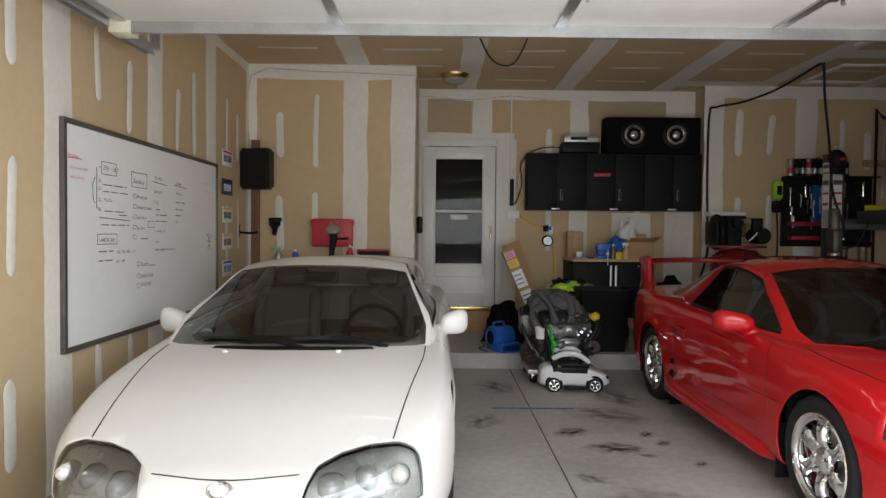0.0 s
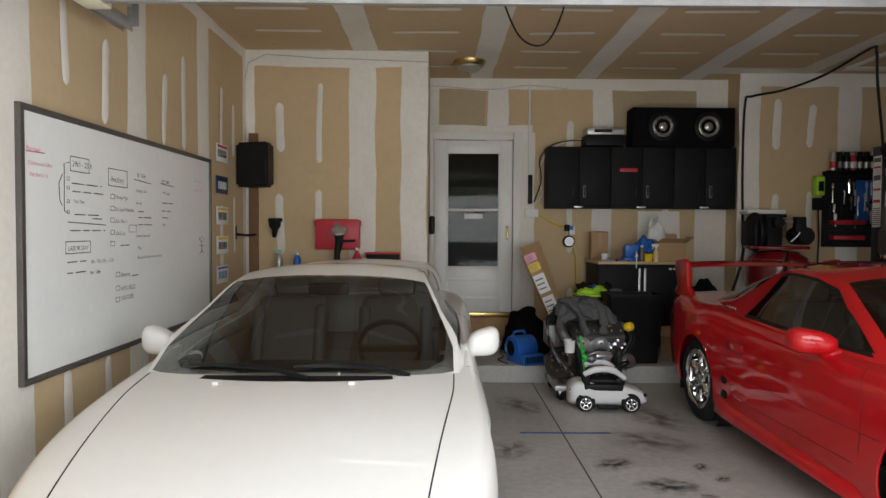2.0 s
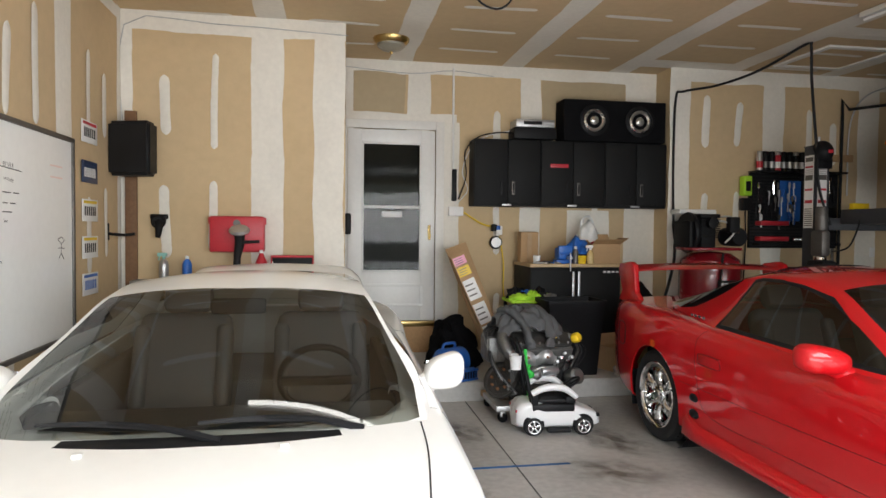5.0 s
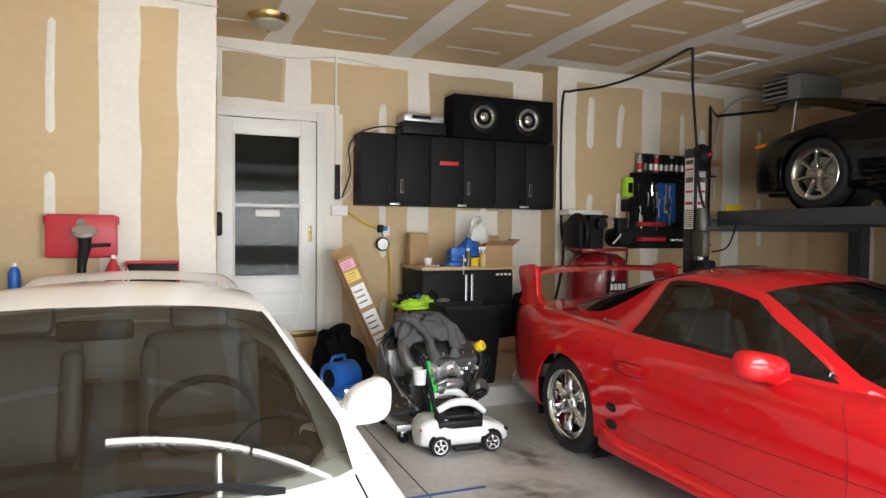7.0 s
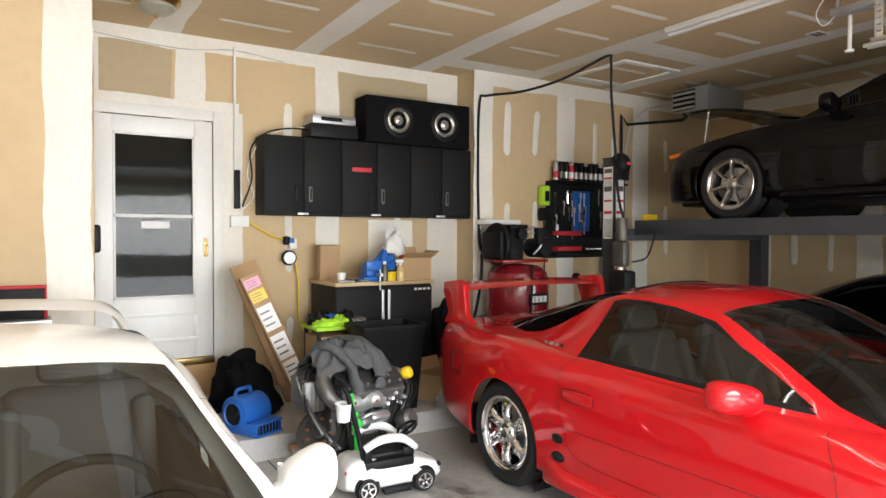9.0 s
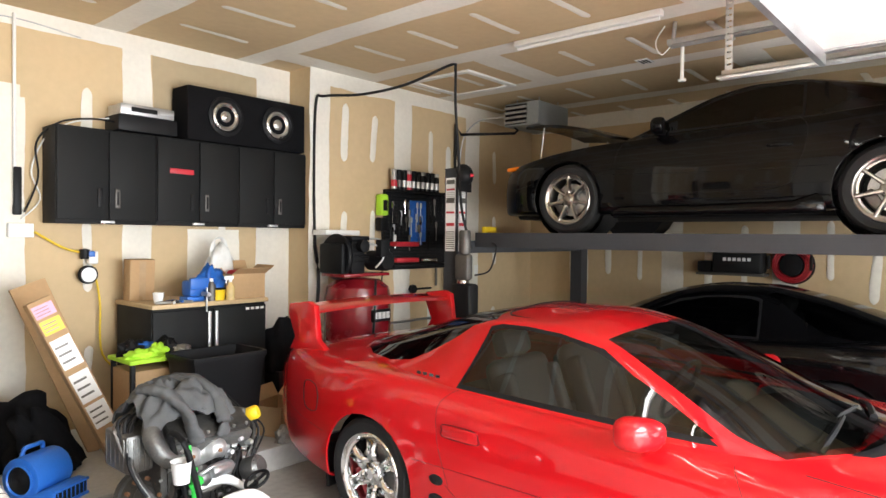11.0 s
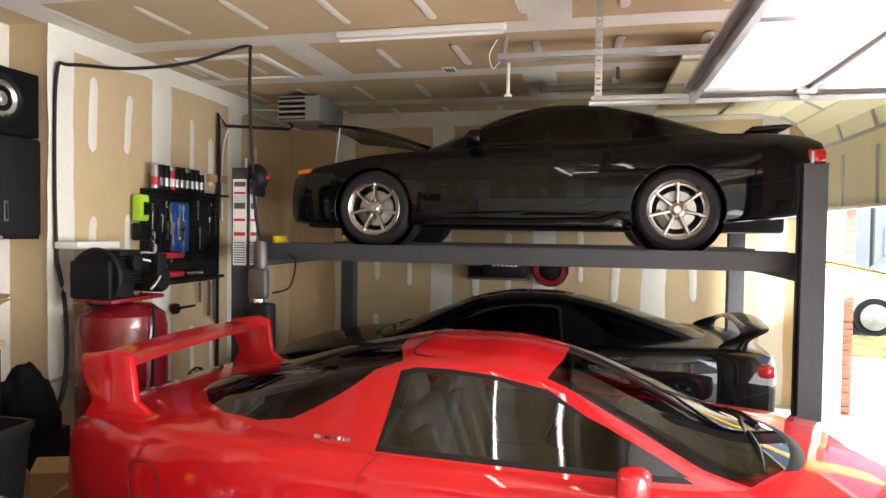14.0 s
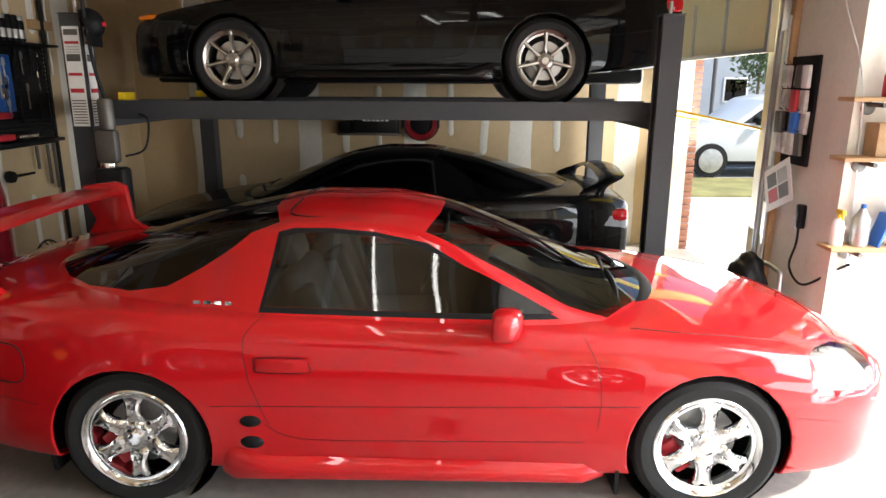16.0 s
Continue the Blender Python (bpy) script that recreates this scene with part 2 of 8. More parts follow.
def tube(bm, pts, r, seg=8, closed=False, flat=1.0):
    """A tube along a polyline. r: radius, or a list of radii."""
    P = [Vector(p) for p in pts]
    N = len(P)
    rings = []
    up = Vector((0.123, 0.31, 0.95)).normalized()
    for i, p in enumerate(P):
        a = P[(i - 1) % N] if closed or i else P[0]
        b = P[(i + 1) % N] if closed or i + 1 < N else P[-1]
        d = (b - a).normalized()
        s = d.cross(up)
        s = s.normalized() if s.length > 1e-4 else Vector((1, 0, 0))
        u = s.cross(d).normalized()
        rr = float(r[i] if isinstance(r, (list, tuple)) else r)
        rings.append([bm.verts.new(p + rr * (math.cos(2 * math.pi * k / seg) * s + flat * math.sin(2 * math.pi * k / seg) * u)) for k in range(seg)])
    for i in range(N if closed else N - 1):
        a, b = rings[i], rings[(i + 1) % N]
        for k in range(seg):
            bm.faces.new((a[k], a[(k + 1) % seg], b[(k + 1) % seg], b[k]))
    if not closed:
        bm.faces.new(rings[0][::-1])
        bm.faces.new(rings[-1])


def tb(name, pts, r, material, parent=None, label="", n=6, seg=8, closed=False, flat=1.0, smooth=50):
    bm = bmesh.new()
    q = spline(pts, n, closed) if n > 1 else pts
    if isinstance(r, (list, tuple)) and n > 1:
        r = list(np.interp(np.linspace(0, 1, len(q)), np.linspace(0, 1, len(r)), r))
    tube(bm, q, r, seg, closed, flat)
    bmesh.ops.recalc_face_normals(bm, faces=bm.faces)
    return part(name, bm, material, parent, label, smooth)


def prism(bm, poly, y0, y1, axis="y"):
    """Extrudes a polygon of (a, b) along an axis."""
    def at(a, b, d):
        return {"x": (d, a, b), "y": (a, d, b), "z": (a, b, d)}[axis]
    f = [bm.verts.new(at(a, b, y0)) for a, b in poly]
    g = [bm.verts.new(at(a, b, y1)) for a, b in poly]
    bm.faces.new(f)
    bm.faces.new(g[::-1])
    for i in range(len(poly)):
        j = (i + 1) % len(poly)
        bm.faces.new((f[i], g[i], g[j], f[j]))
    bmesh.ops.recalc_face_normals(bm, faces=bm.faces)


def pr(name, poly, d0, d1, axis, material, parent=None, label="", bevel=0.0, m=None, smooth=35):
    bm = bmesh.new()
    prism(bm, poly, d0, d1, axis)
    if bevel:
        bmesh.ops.bevel(bm, geom=bm.edges[:], offset=bevel, segments=2, affect="EDGES", profile=0.5)
    if m is not None:
        bmesh.ops.transform(bm, matrix=m, verts=bm.verts)
    return part(name, bm, material, parent, label, smooth)


# ---- cars ----
def curve_fn(rows):
    """Smooth function through (u, value) rows."""
    us, vs = np.array([r[0] for r in rows], float), np.array([r[1] for r in rows], float)
    h = np.diff(us)
    d = np.diff(vs) / h
    sl = np.zeros(len(us))
    sl[0], sl[-1] = d[0], d[-1]
    for i in range(1, len(us) - 1):
        if d[i - 1] * d[i] > 0:
            sl[i] = (h[i - 1] + h[i]) / (h[i - 1] / d[i] + h[i] / d[i - 1])

    def f(u):
        u = min(max(u, us[0]), us[-1])
        i = min(int(np.searchsorted(us, u, "right")) - 1, len(h) - 1)
        t = (u - us[i]) / h[i]
        return float((2 * t ** 3 - 3 * t * t + 1) * vs[i] + (t ** 3 - 2 * t * t + t) * h[i] * sl[i] + (-2 * t ** 3 + 3 * t * t) * vs[i + 1] + (t ** 3 - t * t) * h[i] * sl[i + 1])
    return f


def inside(poly, a, b):
    hit, j = False, len(poly) - 1
    for i in range(len(poly)):
        if (poly[i][1] > b) != (poly[j][1] > b) and a < (poly[j][0] - poly[i][0]) * (b - poly[i][1]) / (poly[j][1] - poly[i][1]) + poly[i][0]:
            hit = not hit
        j = i
    return hit


def cut(bm, poly, i, j, keep):
    """Cuts faces along the edges of a polygon drawn in coordinates i and j, among faces for which keep holds."""
    k = 3 - i - j
    lo = [min(p[q] for p in poly) - 0.02 for q in (0, 1)]
    hi = [max(p[q] for p in poly) + 0.02 for q in (0, 1)]
    for a, b in zip(poly, poly[1:] + poly[:1]):
        if math.hypot(b[0] - a[0], b[1] - a[1]) < 1e-5:
            continue
        co, no = Vector((0, 0, 0)), Vector((0, 0, 0))
        co[i], co[j] = a
        no[i], no[j] = b[1] - a[1], a[0] - b[0]
        el, eh = [min(a[q], b[q]) - 0.06 for q in (0, 1)], [max(a[q], b[q]) + 0.06 for q in (0, 1)]
        fs = []
        for f in bm.faces:
            c = f.calc_center_median()
            if el[0] < c[i] < eh[0] and el[1] < c[j] < eh[1] and keep(c):
                fs.append(f)
        g = set(fs)
        for f in fs:
            g.update(f.edges)
            g.update(f.verts)
        bmesh.ops.bisect_plane(bm, geom=list(g), plane_co=co, plane_no=no.normalized(), dist=1e-5)


def split_off(bm, test):
    """Moves the faces for which test holds into a bmesh of their own."""
    out, seen = bmesh.new(), {}
    gone = [f for f in bm.faces if test(f.calc_center_median())]
    for f in gone:
        vs = []
        for v in f.verts:
            if v not in seen:
                seen[v] = out.verts.new(v.co)
            vs.append(seen[v])
        try:
            out.faces.new(vs)
        except ValueError:
            pass
    bmesh.ops.delete(bm, geom=gone, context="FACES")
    return out


def circle(cu, cz, r, n=28):
    return [(cu + r * math.cos(2 * math.pi * k / n), cz + r * math.sin(2 * math.pi * k / n)) for k in range(n)]


def loft_body(spec):
    w, zb, zr, zc = (curve_fn(spec[k]) for k in ("w", "zb", "zr", "zc"))
    L = spec["L"]
    us = sorted({round(u, 4) for u in ([0, 0.01, 0.03, 0.06, 0.1] + list(np.arange(0.15, L - 0.12, 0.06)) + [L - 0.1, L - 0.06, L - 0.03, L - 0.01, L])})
    bm, rows = bmesh.new(), []
    for u in us:
        W, B, R, C = w(u), zb(u), zr(u), zc(u)
        M = B + (R - B) * 0.5
        ctl = [(0.70 * W, B), (0.93 * W, B + 0.005), (0.985 * W, B + 0.07), (1.0 * W, M), (0.985 * W, R - 0.15 * (R - B) - 0.03), (0.945 * W, R - 0.03), (0.86 * W, R + 0.22 * (C - R)), (0.5 * W, R + 0.80 * (C - R)), (0.0, C)]
        half = spline([(a, 0, b) for a, b in ctl], 4)
        row = [bm.verts.new((p.x, u, p.z)) for p in half]
        row += [bm.verts.new((-p.x, u, p.z)) for p in half[-2::-1]]
        rows.append(row)
    for a, b in zip(rows, rows[1:]):
        for k in range(len(a) - 1):
            bm.faces.new((a[k], a[k + 1], b[k + 1], b[k]))
    for r in (rows[0], rows[-1]):
        bm.faces.new(r)
    bmesh.ops.recalc_face_normals(bm, faces=bm.faces)
    return bm, w


def loft_cabin(spec):
    """The glasshouse: belt line, cant rail (edge) and crown."""
    xb, zbelt, xe, ze, zt, bow = (curve_fn(spec[k]) for k in ("xb", "zbelt", "xe", "ze", "zt", "bow"))
    u0, u1 = spec["cabin"]
    bm, rows = bmesh.new(), []
    for u in np.linspace(u0, u1, 64):
        XB, ZB, XE, ZE, ZT = xb(u), zbelt(u), xe(u), ze(u), zt(u)
        row = []
        for k in range(9):
            t = k / 8
            row.append(Vector((XB + (XE - XB) * (t + 0.18 * (t * t - t) * -1), u, ZB + (ZE - ZB) * t)))
        n = 12
        for k in range(1, n + 1):
            t = k / n
            x = XE * (1 - t)
            row.append(Vector((x, u + bow(u) * (1 - (x / max(XE, 1e-4)) ** 2), ZE + (ZT - ZE) * (1 - (1 - t) ** 2.4))))
        rows.append([bm.verts.new(p) for p in row] + [bm.verts.new((-p.x, p.y, p.z)) for p in row[-2::-1]])
    for a, b in zip(rows, rows[1:]):
        for k in range(len(a) - 1):
            bm.faces.new((a[k], a[k + 1], b[k + 1], b[k]))
    bmesh.ops.remove_doubles(bm, verts=bm.verts, dist=0.0005)
    bmesh.ops.recalc_face_normals(bm, faces=bm.faces)
    return bm


def make_wheel(name, parent, m, spokes, style, metal, r=0.32, width=0.225, rim_r=0.222, caliper=RED_PLASTIC):
    """A wheel with its axis along local x, outer face to -x."""
    hub = lt(name, [(rim_r - 0.03, -0.09), (rim_r + 0.004, -0.098), (rim_r + 0.012, -0.106), (rim_r + 0.006, -0.112), (rim_r - 0.01, -0.104), (rim_r - 0.02, -0.085), (rim_r - 0.03, 0.09)], metal, parent, m=pose(0, 0, 0, 0, 90, 0), seg=48)
    hub.matrix_local = m
    rt = pose(0, 0, 0, 0, 90, 0)
    prof = [(rim_r + 0.004, -0.10), (rim_r + 0.03, -width / 2 - 0.002), (r - 0.035, -width / 2 - 0.004), (r - 0.012, -width / 2 + 0.012), (r - 0.002, -width / 2 + 0.035), (r - 0.002, -0.045), (r - 0.009, -0.043), (r - 0.009, -0.036), (r, -0.034), (r, -0.006), (r - 0.008, -0.004), (r - 0.008, 0.004), (r, 0.006), (r, 0.034), (r - 0.009, 0.036), (r - 0.009, 0.043), (r - 0.002, 0.045), (r - 0.002, width / 2 - 0.035), (r - 0.012, width / 2 - 0.012), (rim_r + 0.03, width / 2), (rim_r, 0.1)]
    lt("tyre", prof, RUBBER, hub, m=rt, seg=56, smooth=30)
    # tread blocks and raised ring on the sidewall
    bm = bmesh.new()
    for k in range(48):
        a = 2 * math.pi * k / 48
        for s in (-1, 1):
            box(bm, s * 0.055 - 0.018 + (0.012 if s > 0 else 0), -0.011, r - 0.006, s * 0.055 + 0.03, 0.011, r + 0.002, m=pose(0, 0, 0, degrees(a), 0, 0) @ pose(0, 0, 0, 0, 0, 18 * s))
    tagged(part("tread", bm, RUBBER, hub), kind="stuff")
    lt("brake_disc", [(0.0, -0.02), (0.15, -0.02), (0.15, 0.0), (0.0, 0.0)], CAST, hub, m=rt, seg=40)
    lt("barrel_back", [(0.0, 0.06), (rim_r - 0.03, 0.06), (rim_r - 0.03, 0.075), (0.0, 0.075)], TRIM_BLACK, hub, m=rt)
    bx("brake_caliper", (-0.045, -0.045, -0.08), (0.02, 0.03, 0.08), caliper, hub, 0.012, m=pose(0, 0, 0, -35, 0, 0) @ pose(0, 0.14, 0))
    lt("hub_cap", [(0, -0.10), (0.028, -0.10), (0.036, -0.092), (0.06, -0.085), (0.075, -0.06), (0.075, -0.03), (0, -0.03)], metal, hub, m=rt, seg=24)
    for k in range(spokes):
        bm = bmesh.new()
        if style == "fat":
            pts = [(-0.06, 0.035), (-0.085, 0.075), (-0.1, 0.12), (-0.098, 0.16), (-0.08, rim_r - 0.012)]
            wd = [0.034, 0.042, 0.031, 0.034, 0.062]
        else:
            pts = [(-0.075, 0.03), (-0.085, 0.07), (-0.092, 0.12), (-0.096, 0.17), (-0.1, rim_r - 0.008)]
            wd = [0.022, 0.017, 0.012, 0.013, 0.02]
        q = spline([(x, 0, z) for x, z in pts], 4)
        ws = np.interp(np.linspace(0, 1, len(q)), np.linspace(0, 1, len(wd)), wd)
        rows = []
        for p, h in zip(q, ws):
            rows.append([bm.verts.new((p.x + 0.035, -h, p.z)), bm.verts.new((p.x + 0.008, -h, p.z)), bm.verts.new((p.x - 0.004, -h * 0.6, p.z)), bm.verts.new((p.x + (0.004 if style == "fat" else -0.006), 0, p.z)), bm.verts.new((p.x - 0.004, h * 0.6, p.z)), bm.verts.new((p.x + 0.008, h, p.z)), bm.verts.new((p.x + 0.035, h, p.z))])
        for a, b in zip(rows, rows[1:]):
            for i in range(6):
                bm.faces.new((a[i], a[i + 1], b[i + 1], b[i]))
        bmesh.ops.recalc_face_normals(bm, faces=bm.faces)
        bmesh.ops.transform(bm, matrix=pose(0, 0, 0, 360 * k / spokes, 0, 0), verts=bm.verts)
        part("spoke", bm, metal, hub, smooth=50)
    for k in range(5):
        lt("lug_nut", [(0, -0.088), (0.009, -0.088), (0.011, -0.07)], DARK_STEEL if style != "fat" else CHROME, hub, m=pose(0, 0, 0, 72 * k + 20, 0, 0) @ pose(0, 0, 0.052) @ rt, seg=8)
    return hub


def degrees(a):
    return a * 180 / math.pi


def make_car(name, m, label, spec, paint):
    car = thing(name, m, label, "car")
    L = spec["L"]
    bm, wfn = loft_body(spec)
    # wheel arches
    for cu in spec["axles"]:
        c = circle(cu, 0.32, spec["arch"])
        cut(bm, c, 1, 2, lambda p: abs(p.x) > 0.4)
        split_off(bm, lambda p: abs(p.x) > 0.45 and inside(c, p.y, p.z)).free()
    # open top under the glasshouse
    well = spec["well"]
    wp = [(a, b) for a, b in well] + [(-a, b) for a, b in well[::-1]]
    cut(bm, wp, 0, 1, lambda p: p.z > 0.6)
    split_off(bm, lambda p: p.z > 0.6 and inside(wp, p.x, p.y)).free()
    # lamps and inset panels cut out of the skin
    for pn, plane, poly, material, test in spec.get("panels", ()):
        i, j = plane
        for s in (1, -1):
            q = [(s * a, b) for a, b in poly] if i == 0 else poly
            ok = (lambda p: test(p) and p.x * s > 0)
            cut(bm, q, i, j, ok)
            piece = split_off(bm, lambda p: ok(p) and inside(q, p[i], p[j]))
            if len(piece.faces):
                bmesh.ops.recalc_face_normals(piece, faces=piece.faces)
                back = piece.copy() if material is GLASS_CLEAR else None
                lens = part(pn, piece, material, car, smooth=40)
                if back:
                    bmesh.ops.translate(back, verts=back.verts, vec=(0, 0.025, -0.03))
                    part("reflector", back, REFLECTOR, lens, smooth=40)
            else:
                piece.free()
    from_skin = bm.copy()
    bmesh.ops.triangulate(from_skin, faces=from_skin.faces)
    body = part("body", bm, paint, car, smooth=38)
    mod = body.modifiers.new("thickness", "SOLIDIFY")
    mod.thickness, mod.offset = 0.012, -1
    # glasshouse
    cb = loft_cabin(spec)
    for pn, plane, poly, material, test, both in spec["glazing"]:
        i, j = plane
        for s in ((1, -1) if both else (1,)):
            ok = (lambda p: test(p) and p.x * s > 0) if both else test
            cut(cb, poly, i, j, ok)
            piece = split_off(cb, lambda p: ok(p) and inside(poly, p[i], p[j]))
            if len(piece.faces):
                g = part(pn, piece, material, car, smooth=60)
                g.visible_shadow = not pn.endswith("window") and pn != "windshield"
            else:
                piece.free()
    part("roof", cb, paint, car, smooth=45)
    # black cowl under the foot of the windshield
    c0 = spec["cabin"][0]
    XE, ZE, ZT, BOW = (curve_fn(spec[k])(c0) for k in ("xe", "ze", "zt", "bow"))
    bm, rows = bmesh.new(), []
    for x in np.linspace(-XE, XE, 29):
        q = abs(x) / XE
        u, z = c0 + BOW * (1 - q * q), ZE + (ZT - ZE) * (1 - q ** 2.4)
        rows.append([bm.verts.new((x, u + du, z + dz)) for du, dz in ((-0.1, -0.035), (-0.05, -0.008), (0.0, -0.003), (0.04, -0.008), (0.26, -0.05))])
    for a, b in zip(rows, rows[1:]):
        for k in range(4):
            bm.faces.new((a[k], b[k], b[k + 1], a[k + 1]))
    bmesh.ops.recalc_face_normals(bm, faces=bm.faces)
    part("cowl", bm, TRIM_BLACK, car, smooth=50)
    # wells, floor and interior
    for cu in spec["axles"]:
        for s in (1, -1):
            lt("wheel_well", [(0.0, 0), (spec["arch"] + 0.02, 0), (spec["arch"] + 0.02, 0.3)], TRIM_BLACK, car, m=pose(s * (0.5), cu, 0.32, 0, 90 * s, 0), seg=28)
    bx("underbody", (-0.62, 0.25, 0.15), (0.62, L - 0.3, 0.3), TRIM_BLACK, car, 0.03)
    f0, f1 = spec["tub"]
    inner = bx("cabin_floor", (-0.68, f0, 0.3), (0.68, f1, 0.36), INTERIOR, car, 0.01)
    bx("door_card", (-0.72, f0, 0.34), (-0.66, f1, spec["belt_in"]), INTERIOR, car, 0.02)
    bx("door_card", (0.66, f0, 0.34), (0.72, f1, spec["belt_in"]), INTERIOR, car, 0.02)
    pr("dashboard", [(f0 - 0.25, 0.35), (f0 - 0.25, spec["belt_in"] - 0.06), (f0 + 0.05, spec["belt_in"] + 0.01), (f0 + 0.3, spec["belt_in"] - 0.06), (f0 + 0.4, 0.45), (f0 + 0.4, 0.35)], -0.66, 0.66, "x", INTERIOR, car, bevel=0.03)
    bx("parcel_shelf", (-0.62, f1 - 0.5, 0.36), (0.62, f1 + 0.3, spec["belt_in"] - 0.14), INTERIOR, car, 0.04)
    lea = spec["leather"]
    for sx in (-0.36, 0.36):
        seat = bx("seat", (sx - 0.25, f0 + 0.55, 0.36), (sx + 0.25, f0 + 1.12, 0.53), lea, car, 0.06)
        tilt = pose(sx, f0 + 1.06, 0.46, -20, 0, 0)
        bm = bmesh.new()
        box(bm, -0.24, -0.06, 0, 0.24, 0.08, 0.58, 0.06, 3)
        box(bm, -0.25, -0.11, 0.05, -0.17, 0.03, 0.5, 0.035, 3)
        box(bm, 0.17, -0.11, 0.05, 0.25, 0.03, 0.5, 0.035, 3)
        bmesh.ops.transform(bm, matrix=tilt, verts=bm.verts)
        part("backrest", bm, lea, seat, smooth=40)
        bx("headrest", (-0.13, -0.05, 0.58), (0.13, 0.06, 0.73), lea, seat, 0.045, m=tilt)
    wheel_at = pose(spec["driver"] * 0.36, f0 + 0.62, spec["belt_in"] - 0.03, -65, 0, 0)
    sw = tb("steering_wheel", [(0.185 * math.cos(a), 0.185 * math.sin(a), 0) for a in np.linspace(0, 2 * math.pi, 24, endpoint=False)], 0.016, TRIM_BLACK, car, n=1, closed=True)
    sw.matrix_local = wheel_at
    bx("spokes", (-0.18, -0.025, -0.02), (0.18, 0.025, 0.0), TRIM_BLACK, sw, 0.008)
    bx("rear_view_mirror", (-0.12, -0.012, -0.035), (0.12, 0.018, 0.035), TRIM_BLACK, car, 0.012, m=pose(0, *spec["rvm"]))
    # seams lie along the skin
    from mathutils.bvhtree import BVHTree
    tree = BVHTree.FromBMesh(from_skin)
    from_skin.free()
    for pn, rows in spec.get("seams", ()):
        for s in (1, -1):
            pts = []
            q = spline([(a, b, 0) for a, b in rows], 8)
            for p in q:
                h = tree.ray_cast(Vector((s * 2, p.x, p.y)), Vector((-s, 0, 0)))
                if h[0]:
                    pts.append(h[0] - Vector((s * 0.0005, 0, 0)))
            if len(pts) > 3:
                tb(pn, pts, 0.0017, TRIM_BLACK, car, n=1, seg=6)
    for pn, rows, both in spec.get("top_seams", ()):
        for s in ((1, -1) if both else (1,)):
            pts = []
            for p in spline([(a, b, 0) for a, b in rows], 8):
                h = tree.ray_cast(Vector((s * p.x, p.y, 3)), Vector((0, 0, -1)))
                if h[0]:
                    pts.append(h[0] - Vector((0, 0, 0.0008)))
            if len(pts) > 3:
                tb(pn, pts, 0.0035, TRIM_BLACK, car, n=1, seg=6)
    # mirrors
    mu, mz, mx, mw, mh_ = spec["mirror"]
    for s in (1, -1):
        bm = bmesh.new()
        bmesh.ops.create_uvsphere(bm, u_segments=24, v_segments=16, radius=1)
        for v in bm.verts:
            p = Vector([math.copysign(abs(q) ** 0.72, q) for q in v.co])
            p.y = min(p.y, 0.55)
            k = 1 + 0.16 * p.x * s
            v.co = Vector((s * mx + p.x * mw, mu + p.y * 0.075 + 0.02 * p.x * s, mz + p.z * mh_ * k + 0.012 * p.x * s))
        mh = part("door_mirror", bm, paint, car, smooth=70)
        tb("mirror_arm", [(s * (mx - 0.05), mu, mz - 0.03), (s * (mx - 0.13), mu - 0.02, mz - 0.075), (s * (mx - 0.22), mu - 0.06, mz - 0.10)], [0.05, 0.045, 0.06], paint, mh, seg=12)
        bx("mirror_glass", (s * mx - 0.075, mu + 0.04, mz - 0.04), (s * mx + 0.075, mu + 0.044, mz + 0.04), CHROME, mh, 0.002)
    # wipers
    for wx, tip in spec.get("wipers", ()):
        wx, tip = Vector(wx), Vector(tip)
        arm = tb("wiper", [wx, wx.lerp(tip, 0.3) + Vector((0, -0.01, 0.03)), wx.lerp(tip, 0.6) + Vector((0, 0, 0.028))], [0.016, 0.011, 0.008], TRIM_BLACK, car, seg=6)
        tb("wiper_blade", [wx.lerp(tip, 0.12) + Vector((0, 0.03, 0.012)), wx.lerp(tip, 0.6) + Vector((0, 0.02, 0.018)), tip], [0.006, 0.012, 0.006], RUBBER, arm, seg=6)
    # wheels
    st = spec["wheels"]
    hw = spec["track"]
    for cu in spec["axles"]:
        for s in (-1, 1):
            make_wheel("wheel", car, pose(s * hw, cu, 0.325, 0, 0, 0 if s < 0 else 180), *st)
    return car


def off(rows, du=0.0, dv=0.0):
    return [(a + du, b + dv) for a, b in rows]


GT_W = [(0, 0.36), (0.02, 0.44), (0.08, 0.57), (0.2, 0.71), (0.4, 0.83), (0.97, 0.905), (1.6, 0.895), (2.3, 0.885), (2.9, 0.895), (3.44, 0.92), (3.9, 0.885), (4.25, 0.80), (4.45, 0.71), (4.55, 0.62), (4.57, 0.52)]
GT_ZB = [(0, 0.34), (0.03, 0.25), (0.1, 0.20), (0.3, 0.185), (1.3, 0.18), (3.2, 0.19), (4.0, 0.24), (4.4, 0.29), (4.53, 0.34), (4.57, 0.45)]
GT_ZR = [(0, 0.52), (0.05, 0.575), (0.2, 0.635), (0.5, 0.70), (0.97, 0.77), (1.5, 0.815), (2.2, 0.845), (2.9, 0.875), (3.44, 0.905), (3.9, 0.915), (4.3, 0.905), (4.48, 0.87), (4.55, 0.80), (4.57, 0.70)]
GT_ZC = [(0, 0.53), (0.05, 0.60), (0.2, 0.68), (0.5, 0.755), (0.97, 0.83), (1.3, 0.85), (1.6, 0.865), (2.4, 0.89), (3.4, 0.92), (3.8, 0.935), (4.2, 0.94), (4.45, 0.90), (4.55, 0.82), (4.57, 0.71)]
